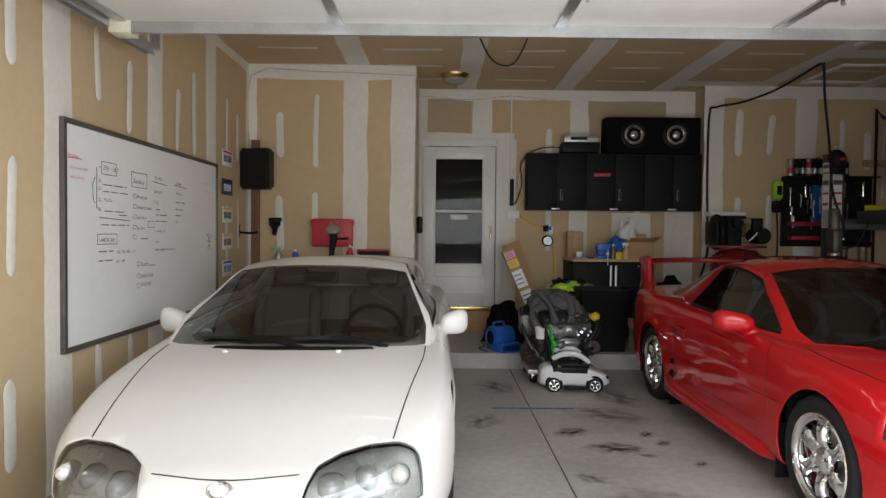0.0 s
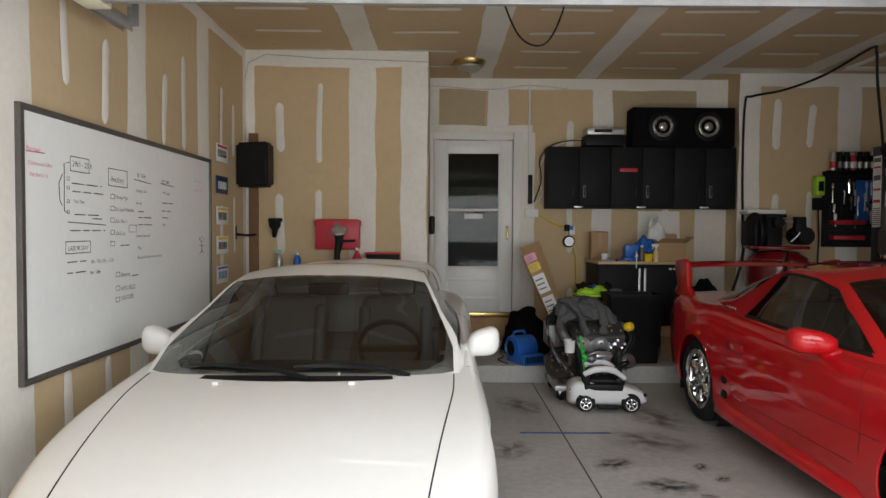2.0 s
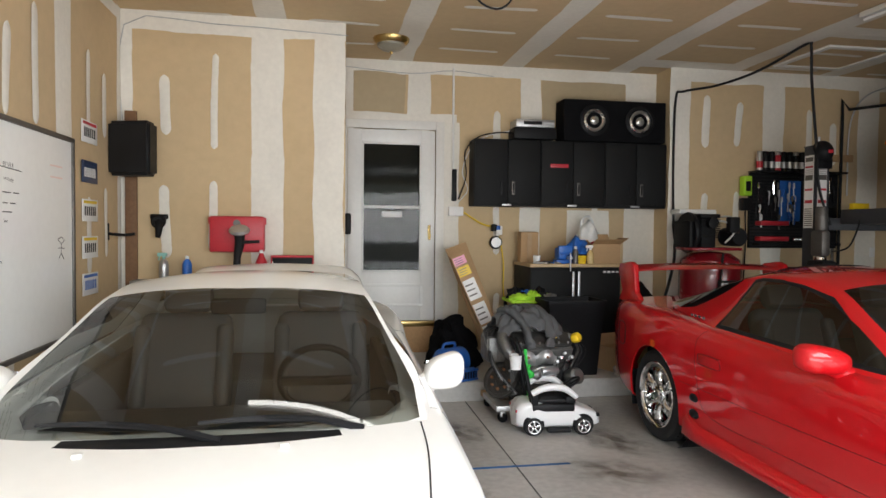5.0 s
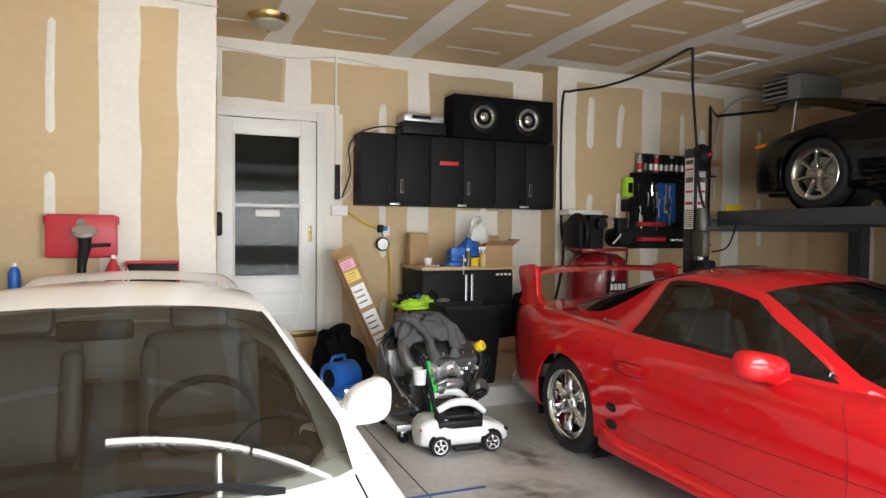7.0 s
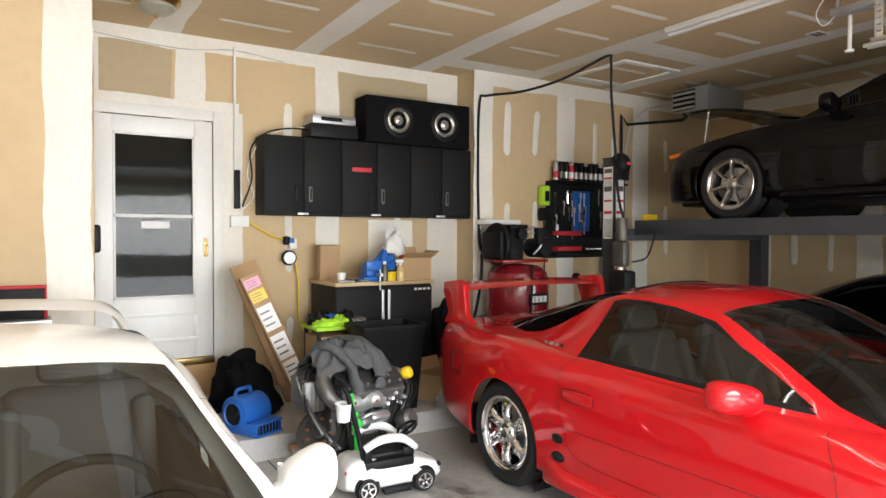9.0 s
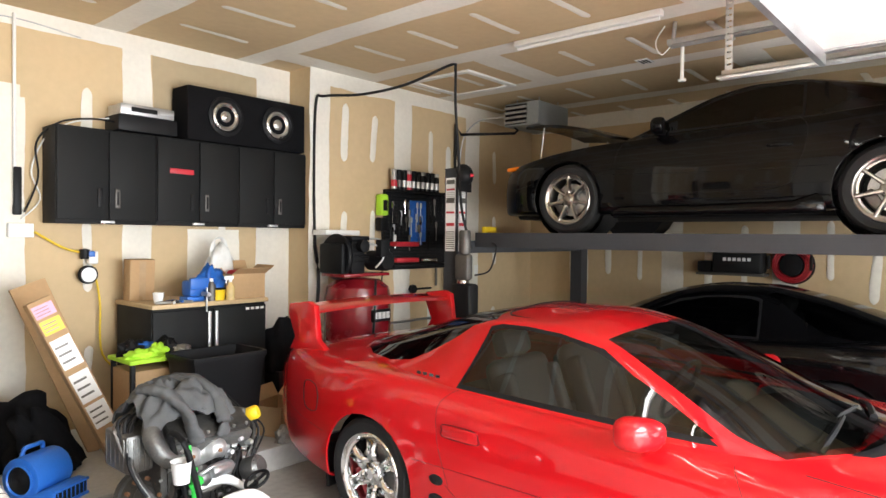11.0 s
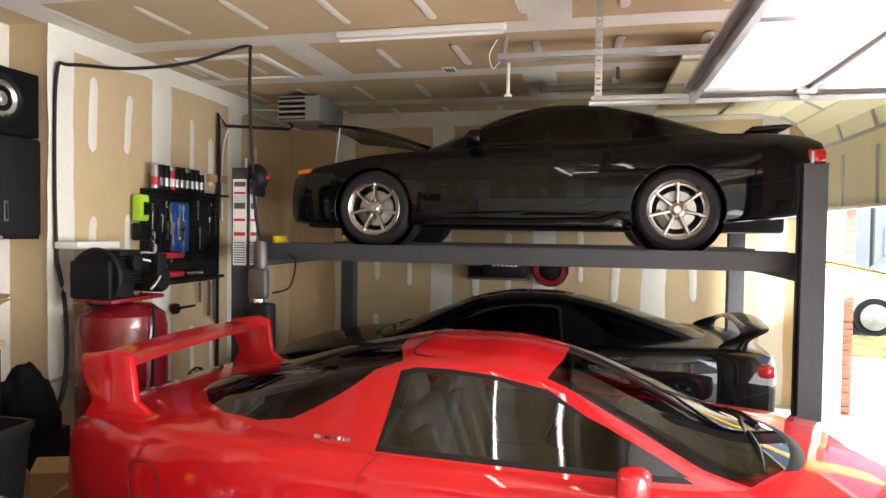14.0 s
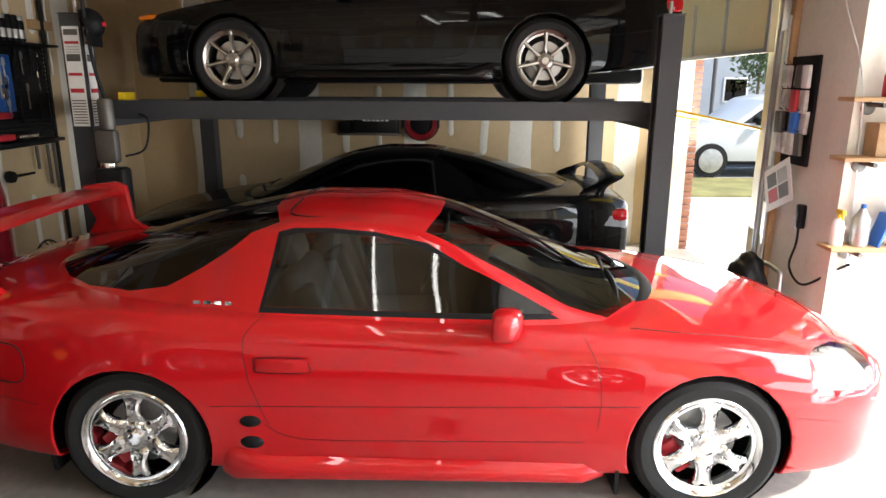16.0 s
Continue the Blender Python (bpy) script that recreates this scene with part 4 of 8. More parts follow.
bx("motor_unit", (3.86, 6.64, 1.25), (3.96, 6.8, 1.5), DARK_STEEL, lift, 0.03)
bx("oil_tank", (3.84, 6.60, 0.72), (4.0, 6.82, 1.22), BLACK_PLASTIC, lift, 0.03)
lt("motor_can", [(0, 0), (0.05, 0), (0.055, 0.02), (0.055, 0.2), (0.045, 0.22), (0, 0.22)], DARK_STEEL, lift, m=pose(3.9, 6.70, 1.5), seg=20)
st = bx("warning_label", (3.920, 6.84, 1.52), (3.9235, 6.96, 2.22), TAPE_WHITE, lift, 0.0)
st2 = bx("warning_label", (3.95, 6.8215, 1.52), (4.05, 6.8245, 2.22), TAPE_WHITE, lift, 0.0)
for z, h, c in [(2.16, 0.04, DARK_STEEL), (2.1, 0.018, RED_PLASTIC), (1.98, 0.05, DARK_STEEL), (1.88, 0.02, RED_PLASTIC), (1.76, 0.03, RED_PLASTIC)] + [(1.54 + 0.02 * k, 0.008, DARK_STEEL) for k in range(9)] + [(2.04 + 0.018 * k, 0.007, CAST) for k in range(3)]:
    bx("print_bar", (3.955, 6.819, z), (4.045, 6.8212, z + h), c, st2, 0.0)
    bx("print_bar", (3.9185, 6.85, z), (3.92, 6.95, z + h), c, st, 0.0)
tb("hydraulic_hose", [(3.95, 6.62, 1.3), (4.02, 6.5, 1.35), (4.12, 6.5, 1.55), (4.2, 6.6, 1.6)], 0.008, BLACK_PLASTIC, lift)
lt("work_lamp", [(0, 0), (0.05, 0.005), (0.062, 0.03), (0.055, 0.08), (0.03, 0.1), (0, 0.1)], CHROME, lift, m=pose(3.93, 6.79, 1.22, 90, 0, 0) @ Matrix.Diagonal((0.8, 1.9, 1, 1)), seg=24)

cap = thing("baseball_cap", pose(3.95, 6.79, 2.22), "black baseball cap hung over the top of the lift post", "cap")
bm = bmesh.new()
bmesh.ops.create_uvsphere(bm, u_segments=20, v_segments=12, radius=0.1)
bmesh.ops.delete(bm, geom=[v for v in bm.verts if v.co.z < -0.02], context="VERTS")
bmesh.ops.transform(bm, matrix=pose(0, -0.02, 0.02, 60, 0, 0) @ Matrix.Diagonal((0.9, 1.1, 1, 1)), verts=bm.verts)
part("crown", bm, TRIM_BLACK, cap, smooth=60)
bx("brim", (-0.08, -0.06, -0.14), (0.08, -0.045, -0.04), TRIM_BLACK, cap, 0.006)
bx("badge", (-0.02, -0.125, 0.0), (0.03, -0.12, 0.03), RED_PLASTIC, cap, 0.002)

# ---- cars ----
red = make_car("sports_car", pose(2.5, 2.09, 0), "glossy red two-door sports coupe with tall rear wing", gt_spec(glazing=gt_glazing(GLASS_MID, GLASS_MID, GLASS_DARK), panels=[("headlight_lens", (0, 1), [(0.50, 0.21), (0.54, 0.32), (0.68, 0.48), (0.78, 0.55), (0.90, 0.52), (0.90, 0.21)], GLASS_CLEAR, lambda p: p.z > 0.57)]), RED_PAINT)
black_up = make_car("sports_car", pose(5.3, 6.9, 1.687, 0, 0, 180), "black two-door sports coupe with open hood, raised on the lift", gt_spec(glazing=gt_glazing(GLASS_DARK, GLASS_DARK, GLASS_DARK), wheels=(7, "thin", ALLOY, 0.32, 0.225, 0.222, DARK_STEEL), leather=LEATHER_DARK), BLACK_CAR)
black_low = make_car("sports_car", pose(5.35, 7.2, 0, 0, 0, 180), "black two-door coupe with hoop spoiler parked under the lift", gt_spec(glazing=gt_glazing(GLASS_DARK, GLASS_DARK, GLASS_DARK), wheels=(7, "thin", ALLOY, 0.32, 0.225, 0.222, DARK_STEEL), leather=LEATHER_DARK), BLACK_CAR)
WH_ZC = [(0, 0.44), (0.05, 0.49), (0.2, 0.55), (0.35, 0.605), (0.5, 0.655), (0.97, 0.762), (1.3, 0.80), (1.6, 0.83)] + GT_ZC[7:]
WH_ZR = [(0, 0.43), (0.05, 0.47), (0.2, 0.53), (0.35, 0.58), (0.5, 0.625), (0.97, 0.72), (1.5, 0.785)] + GT_ZR[6:]
GT_SEAMS = gt_spec()["seams"]
white = make_car("sports_car", pose(-1.05, 2.25, 0), "white two-door sports coupe with a low hoop spoiler", gt_spec(glazing=gt_glazing(GLASS_SMOKE, GLASS_TINT, GLASS_DARK, 0.075), leather=LEATHER, bow=[(1.36, -0.13), (2.0, -0.10), (2.3, -0.07), (2.8, 0.0), (3.3, 0.08), (3.98, 0.12)], well=[(0.30, 1.30), (0.60, 1.40), (0.68, 1.55), (0.70, 1.9), (0.70, 2.9), (0.58, 3.4), (0.45, 3.75)], xb=[(1.36, 0.77), (1.6, 0.79), (2.2, 0.80), (2.9, 0.785), (3.5, 0.72), (3.98, 0.55)], xe=[(1.36, 0.755), (1.6, 0.755), (1.9, 0.67), (2.22, 0.592), (2.5, 0.56), (2.9, 0.555), (3.4, 0.52), (3.98, 0.44)], mirror=(1.86, 0.85, 0.905, 0.092, 0.076), belt_in=0.79, wipers=[((0.06, 1.20, 0.79), (-0.54, 1.34, 0.825)), ((0.52, 1.29, 0.785), (-0.02, 1.26, 0.835))], zbelt=[(1.36, 0.765), (1.6, 0.805), (2.2, 0.85), (2.9, 0.875), (3.5, 0.90), (3.98, 0.915)], zt=[(1.36, 0.80), (1.6, 0.918), (1.9, 1.064), (2.22, 1.208), (2.5, 1.25), (2.75, 1.243), (3.1, 1.175), (3.5, 1.07), (3.98, 0.94)], ze=[(1.36, 0.775), (1.6, 0.885), (1.9, 1.02), (2.22, 1.155), (2.5, 1.195), (2.75, 1.185), (3.1, 1.11), (3.5, 1.015), (3.98, 0.92)], zc=WH_ZC, zr=WH_ZR, panels=[("headlight_lens", (0, 1), [(0.30, 0.005), (0.34, 0.14), (0.42, 0.22), (0.52, 0.27), (0.64, 0.30), (0.73, 0.28), (0.78, 0.2), (0.76, 0.1), (0.64, 0.02), (0.45, 0.005)], GLASS_CLEAR, lambda p: p.z > 0.36)], top_seams=[("hood_seam", [(0.62, 0.31), (0.67, 0.7), (0.72, 1.1), (0.73, 1.35)], True), ("hood_seam", [(-0.28, 0.09), (-0.1, 0.065), (0, 0.06), (0.1, 0.065), (0.28, 0.09)], False)], seams=GT_SEAMS[:2]), WHITE_CAR)


def head_lamp(car, sx, x0, x1, u0, u1, z, bowls):
    lamp = bx("headlight", (min(sx * x0, sx * x1), u0, z - 0.14), (max(sx * x0, sx * x1), u1, z - 0.13), CHROME, car, 0.0)
    for x, u, zz, r in bowls:
        lt("lamp_bowl", [(0, 0.06), (r * 0.5, 0.05), (r * 0.85, 0.02), (r, -0.02), (r + 0.006, -0.02), (r + 0.006, 0.0)], REFLECTOR, lamp, m=pose(sx * x, u, zz, 75, 0, sx * 12), seg=20)
        lt("lamp_lens", [(0, -0.035), (r * 0.5, -0.03), (r * 0.8, -0.015), (r * 0.8, 0.0)], GLASS_CLEAR, lamp, m=pose(sx * x, u, zz, 75, 0, sx * 12), seg=20)
    return lamp


def hoop(car, paint, hw, u0, z0, u1, z1):
    bm = bmesh.new()
    pts = spline([(-hw, u0, z0), (-hw * 0.99, u0 + 0.02, z0 + 0.1), (-hw * 0.86, u1, z1 - 0.03), (-hw * 0.5, u1 + 0.03, z1), (0, u1 + 0.05, z1 + 0.01), (hw * 0.5, u1 + 0.03, z1), (hw * 0.86, u1, z1 - 0.03), (hw * 0.99, u0 + 0.02, z0 + 0.1), (hw, u0, z0)], 6)
    rows = []
    for i, p in enumerate(pts):
        up = abs(p.x) / hw
        t = Vector((0, 0.11, 0.02))
        th = Vector((0, 0, 0.016)) if up < 0.9 else Vector((0.02 * (1 if p.x > 0 else -1), 0, 0.004))
        rows.append([bm.verts.new(p + q) for q in (-t, -t * 0.4 + th, t * 0.5 + th, t, t * 0.5 - th, -t * 0.4 - th)])
    for a, b in zip(rows, rows[1:]):
        for k in range(6):
            bm.faces.new((a[k], a[(k + 1) % 6], b[(k + 1) % 6], b[k]))
    bmesh.ops.recalc_face_normals(bm, faces=bm.faces)
    return part("rear_spoiler", bm, paint, car, smooth=60)


hoop(white, WHITE_CAR, 0.66, 4.15, 0.9, 4.22, 1.16)
hoop(black_low, BLACK_CAR, 0.70, 4.2, 0.86, 4.38, 1.07)
lt("nose_emblem", [(0.034, 0), (0.04, 0.004), (0.034, 0.008), (0.028, 0.004)], CHROME, white, "plain chrome oval emblem", m=pose(0, 0.02, 0.472, 48, 0, 0) @ Matrix.Diagonal((1.25, 0.85, 1, 1)), seg=28)
bx("windshield_nozzle", (-0.36, 1.13, 0.775), (-0.33, 1.155, 0.792), WHITE_CAR, white, 0.006)
bx("windshield_nozzle", (0.25, 1.13, 0.778), (0.28, 1.155, 0.795), WHITE_CAR, white, 0.006)
# red wing
bm = bmesh.new()
rows = []
for x in np.linspace(-0.68, 0.68, 15):
    c = 0.02 * (1 - (x / 0.68) ** 2)
    rows.append([bm.verts.new((x, u, z + c)) for u, z in ((4.16, 1.145), (4.2, 1.165), (4.3, 1.175), (4.38, 1.185), (4.39, 1.175), (4.3, 1.155), (4.2, 1.14))])
for a, b in zip(rows, rows[1:]):
    for k in range(7):
        bm.faces.new((a[k], a[(k + 1) % 7], b[(k + 1) % 7], b[k]))
bmesh.ops.recalc_face_normals(bm, faces=bm.faces)
wing = part("rear_wing", bm, RED_PAINT, red, smooth=50)
for s in (-1, 1):
    pr("wing_end", [(4.0, 0.90), (4.12, 0.98), (4.15, 1.2), (4.22, 1.225), (4.42, 1.20), (4.43, 1.13), (4.36, 0.98), (4.42, 0.89)], s * 0.68 - 0.024, s * 0.68 + 0.024, "x", RED_PAINT, wing, bevel=0.012)
# red details
for s in (-1, 1):
    for z in (0.435, 0.335):
        lt("air_scoop", [(0, -0.02), (0.03, -0.016), (0.046, 0.0), (0.05, 0.02), (0, 0.03)], TRIM_BLACK, red, "black side air scoop", m=pose(s * 0.885, 2.92, z, 0, -90 * s, 0) @ Matrix.Diagonal((0.75, 1.25, 1, 1)), seg=20)
    bx("scoop_lip", (s * 0.87 - 0.02, 2.86, 0.375), (s * 0.87 + 0.03, 3.02, 0.393), RED_PAINT, red, 0.008)
    dh = bx("door_handle", (s * 0.888 - 0.006, 2.66, 0.655), (s * 0.888 + 0.004, 2.88, 0.72), RED_PAINT, red, 0.004)
    tb("handle_seam", [(s * 0.893, 2.67, 0.66), (s * 0.893, 2.655, 0.69), (s * 0.892, 2.69, 0.722), (s * 0.892, 2.87, 0.722), (s * 0.894, 2.885, 0.69), (s * 0.894, 2.87, 0.66)], 0.002, TRIM_BLACK, dh, closed=True, seg=6)
    bx("handle_recess", (s * 0.893 - 0.002, 2.72, 0.672), (s * 0.893 + 0.001, 2.82, 0.70), RED_PAINT, dh, 0.0)
    pr("mud_flap", [(3.80, 0.16), (3.82, 0.16), (3.85, 0.42), (3.82, 0.42)], s * 0.72, s * 0.86, "x", TRIM_BLACK, red) if s > 0 else pr("mud_flap", [(3.80, 0.16), (3.82, 0.16), (3.85, 0.42), (3.82, 0.42)], -0.86, -0.72, "x", TRIM_BLACK, red)
    pr("mud_flap", [(1.34, 0.1), (1.355, 0.1), (1.36, 0.4), (1.34, 0.4)], min(s * 0.72, s * 0.88), max(s * 0.72, s * 0.88), "x", TRIM_BLACK, red)
    for k in range(4):
        bx("badge_bar", (s * 0.775, 3.0 + 0.045 * k, 0.915 + 0.001 * k), (s * 0.779, 3.03 + 0.045 * k, 0.93 + 0.001 * k), CHROME, red, 0.0)
    head_lamp(red, s, 0.40, 0.72, 0.16, 0.46, 0.63, ((0.52, 0.24, 0.55, 0.06), (0.65, 0.3, 0.57, 0.055)))
tb("sunroof_seam", [(-0.41, 2.42, 1.228), (-0.2, 2.40, 1.258), (0, 2.38, 1.265), (0.2, 2.40, 1.258), (0.41, 2.42, 1.228), (0.42, 2.8, 1.235), (0.2, 2.82, 1.266), (0, 2.83, 1.272), (-0.2, 2.82, 1.266), (-0.42, 2.8, 1.235)], 0.004, TRIM_BLACK, red, closed=True, seg=6)
for s in (-1, 1):
    tb("fuel_door_seam", [(s * 0.912, 3.86, 0.62), (s * 0.910, 3.86, 0.76), (s * 0.885, 4.0, 0.765), (s * 0.885, 4.0, 0.62)], 0.003, TRIM_BLACK, red, closed=True, seg=6)
# white details
for s in (-1, 1):
    head_lamp(white, s, 0.3, 0.6, 0.1, 0.35, 0.55, ((0.40, 0.10, 0.445, 0.062), (0.53, 0.15, 0.465, 0.052), (0.65, 0.19, 0.475, 0.042)))
# raised hood of the upper black car
bm = bmesh.new()
rows = []
for t in np.linspace(0, 1, 10):
    u = 1.33 - 1.0 * t
    z = 0.89 + 0.20 * t + 0.05 * math.sin(math.pi * t)
    hw = 0.72 - 0.12 * t * t
    rows.append([bm.verts.new((x, u, z + 0.03 * (1 - (x / hw) ** 2))) for x in np.linspace(-hw, hw, 11)])
for a, b in zip(rows, rows[1:]):
    for k in range(10):
        bm.faces.new((a[k], a[k + 1], b[k + 1], b[k]))
bmesh.ops.recalc_face_normals(bm, faces=bm.faces)
bmesh.ops.solidify(bm, geom=bm.faces[:], thickness=0.025)
part("open_hood", bm, BLACK_CAR, black_up, smooth=40)
tb("hood_prop", [(0.6, 0.5, 0.7), (0.6, 0.55, 1.08)], 0.008, STEEL, black_up, n=1)
tb("hood_prop", [(-0.6, 0.6, 0.72), (-0.6, 0.62, 1.06)], 0.008, STEEL, black_up, n=1)
pr("rear_spoiler", [(4.0, 0.98), (4.05, 1.02), (4.3, 1.035), (4.36, 1.02), (4.3, 1.0)], -0.45, 0.45, "x", BLACK_CAR, black_up, bevel=0.01)
for s in (-1, 1):
    bx("spoiler_foot", (s * 0.4 - 0.02, 4.1, 0.92), (s * 0.4 + 0.02, 4.25, 1.01), BLACK_CAR, black_up, 0.005)
    bx("side_marker", (s * 0.72 - 0.03, 0.27, 0.6), (s * 0.72 + 0.03, 0.42, 0.64), mat("amber_lens", (0.8, 0.2, 0.01), 0.2), black_up, 0.012, m=pose(0, 0, 0, 6, 0, 0))
    for car in (black_up, black_low):
        bx("taillight", (s * 0.68 - 0.1, 4.36, 0.70), (s * 0.68 + 0.06, 4.52, 0.80), mat("red_lens", (0.5, 0.01, 0.015), 0.12), car, 0.03)
for s in (-1, 1):
    bx("door_handle", (s * 0.888 - 0.006, 2.66, 0.66), (s * 0.888 + 0.012, 2.84, 0.70), BLACK_CAR, black_up, 0.006)
    for car, paint in ((red, RED_PAINT), (black_up, BLACK_CAR), (black_low, BLACK_CAR)):
        bm = bmesh.new()
        rows = []
        for u, w0, z1 in ((1.40, 0.86, 0.24), (1.5, 0.915, 0.25), (2.2, 0.918, 0.245), (2.85, 0.925, 0.26), (3.0, 0.925, 0.31), (3.06, 0.88, 0.3)):
            rows.append([bm.verts.new((s * x, u, z)) for x, z in ((0.84, 0.165), (w0 - 0.02, 0.165), (w0, 0.19), (w0 - 0.006, z1 - 0.03), (w0 - 0.03, z1), (0.84, z1 + 0.02))])
        for a, b in zip(rows, rows[1:]):
            for k in range(5):
                bm.faces.new((a[k], a[k + 1], b[k + 1], b[k]))
        bmesh.ops.recalc_face_normals(bm, faces=bm.faces)
        part("side_skirt", bm, paint, car, smooth=50)
# ---- entry door ----
door = thing("door", pose(0, 0, 0), "white storm door with dark upper glass, closed, brass latch", "door", kind="structure")
door.name = "door_1"
CASING = mat("casing_white", (0.76, 0.75, 0.71), 0.45, var=0.05)
for a, b in (((DX0 - 0.043, YB - 0.022, DZ0), (DX0, YB - 0.002, DZ1 + 0.09)), ((DX1, YB - 0.022, DZ0), (DX1 + 0.09, YB - 0.002, DZ1 + 0.09)), ((DX0 + 0.0005, YB - 0.022, DZ1), (DX1 - 0.0005, YB - 0.002, DZ1 + 0.09))):
    bx("casing", a, b, CASING, door, 0.004)
GX0, GX1, GZ0, GZ1 = DX0 + 0.155, DX1 - 0.155, 1.02, 2.385
for a, b in (((DX0 + 0.01, GZ0 - 0.62), (GX0, DZ1 - 0.01)), ((GX1, GZ0 - 0.62), (DX1 - 0.01, DZ1 - 0.01)), ((GX0, GZ1), (GX1, DZ1 - 0.01)), ((GX0, GZ0 - 0.62), (GX1, GZ0))):
    bx("door_leaf", (a[0], YB - 0.03, max(a[1], DZ0 + 0.08)), (b[0], YB + 0.01, b[1]), WHITE_PAINT, door, 0.004)
bx("pane", (GX0, YB - 0.012, GZ0), (GX1, YB - 0.006, GZ1), GLASS_DOOR, door, 0.0, "dark glass pane")
for a, b in (((GX0, GZ0), (GX0 + 0.02, GZ1)), ((GX1 - 0.02, GZ0), (GX1, GZ1)), ((GX0, GZ1 - 0.02), (GX1, GZ1)), ((GX0, GZ0), (GX1, GZ0 + 0.02)), ((GX0, 1.69), (GX1, 1.72))):
    bx("glazing_bar", (a[0], YB - 0.036, a[1]), (b[0], YB - 0.008, b[1]), WHITE_PAINT, door, 0.003)
bx("inner_door", (DX0, YB + 0.1, DZ0), (DX1, YB + 0.14, DZ1), mat("inner_door_grey", (0.16, 0.155, 0.145), 0.6), door, 0.004)
for a, b in (((GX0 - 0.02, 0.65), (GX1 + 0.02, 0.68)), ((GX0 - 0.02, 0.865), (GX1 + 0.02, 0.895)), ((GX0 - 0.02, 0.68), (GX0 + 0.015, 0.865)), ((GX1 - 0.015, 0.68), (GX1 + 0.02, 0.865))):
    bx("panel_moulding", (a[0], YB - 0.038, a[1]), (b[0], YB - 0.028, b[1]), WHITE_PAINT, door, 0.004)
BRASS = mat("brass", (0.55, 0.4, 0.16), 0.25, 1.0, var=0.1)
bx("threshold", (DX0, YB - 0.05, DZ0 + 0.02), (DX1, YB + 0.02, DZ0 + 0.075), BRASS, door, 0.005, "brass kick sweep")
lh = bx("door_handle", (DX1 - 0.085, YB - 0.045, 1.36), (DX1 - 0.055, YB - 0.031, 1.52), BRASS, door, 0.005)
tb("lever", [(DX1 - 0.07, YB - 0.045, 1.46), (DX1 - 0.07, YB - 0.085, 1.46), (DX1 - 0.07, YB - 0.09, 1.38)], 0.009, BRASS, lh)
bx("sticker", (-0.1, YB - 0.0135, 1.60), (0.12, YB - 0.0122, 1.66), TAPE_WHITE, door, 0.0)
bx("sill_timber", (DX0 - 0.04, YB - 0.06, 0.165), (DX1 + 0.06, YB - 0.004, DZ0 + 0.018), WOOD, door, 0.004, "raw timber riser under the door")

# ---- wall cabinets and stereo ----
cab = thing("wall_cabinet", pose(0.84, 7.915, 1.725), "black steel two-door wall cabinet over the workbench", "cabinet", "wall cabinets")
bx("body", (0, 0.02, 0), (0.715, 0.275, 0.70), BLACK_METAL, cab, 0.004)
for k in (0, 1):
    d = bx("door", (0.006 + 0.355 * k, 0, 0.03), (0.352 + 0.355 * k, 0.019, 0.685), BLACK_METAL, cab, 0.004)
    hx = 0.275 if k == 0 else 0.40
    bx("handle", (hx, -0.012, 0.12), (hx + 0.035, 0.001, 0.26), DARK_STEEL if k else TRIM_BLACK, d, 0.004)
    bx("handle_slot", (hx + 0.01, -0.014, 0.14), (hx + 0.025, -0.0125, 0.24), TRIM_BLACK, d, 0.0)
bx("toe_strip", (0.3, -0.002, 0.004), (0.4, 0.018, 0.024), STEEL, cab, 0.002)
copy_thing(cab, pose(1.56, 7.915, 1.725))
copy_thing(cab, pose(2.28, 7.915, 1.725))
tagged(bx("red_label", (1.66, 7.908, 2.14), (1.86, 7.914, 2.18), RED_PLASTIC, None, 0.001), "small red label plate stuck on the cabinet door", "label")
CARPET = mat("black_carpet", (0.007, 0.007, 0.008), 0.95, spec=0.08, var=0.2, scale=40, bump=0.3, bscale=400)
sub = thing("subwoofer_box", pose(1.80, 7.9, 2.43), "black carpeted twin subwoofer box on top of the cabinets", "speaker")
pr("box", [(-0.0, 0), (0.0, 0.44), (0.26, 0.44), (0.28, 0)], 0, 1.16, "x", CARPET, sub, bevel=0.008)
CONE = mat("silver_cone", (0.62, 0.6, 0.56), 0.28, 0.85, var=0.1, scale=20)
for x in (0.34, 0.86):
    w = lt("woofer", [(0.165, 0.0), (0.165, 0.012), (0.14, 0.02), (0.125, 0.012), (0.118, 0.0)], TRIM_BLACK, sub, m=pose(x, 0.0, 0.225, 90, 0, 0), seg=36)
    lt("cone", [(0.12, 0.006), (0.105, 0.016), (0.06, -0.02), (0.055, -0.005), (0.03, 0.012), (0, 0.018)], CONE, w, m=pose(x, 0.0, 0.225, 90, 0, 0), seg=36)
rec = thing("stereo_receiver", pose(1.27, 7.93, 2.43), "silver stereo receiver stacked on a black amplifier", "receiver")
bx("amplifier", (0, 0, 0.01), (0.46, 0.25, 0.13), TRIM_BLACK, rec, 0.006)
top = bx("receiver", (0.02, 0.01, 0.135), (0.44, 0.25, 0.215), CAST, rec, 0.006)
bx("display", (0.1, 0.0065, 0.16), (0.3, 0.0095, 0.195), TRIM_BLACK, top, 0.0)
for k in range(5):
    lt("knob", [(0, 0.0), (0.012, 0.0), (0.012, 0.015), (0, 0.015)], STEEL, top, m=pose(0.33 + 0.022 * k, 0.01, 0.175, 90, 0, 0), seg=12)
cord = thing("stereo_cables", pose(0, 0, 0), "black and white cords tangled down the wall beside the cabinets", "cord")
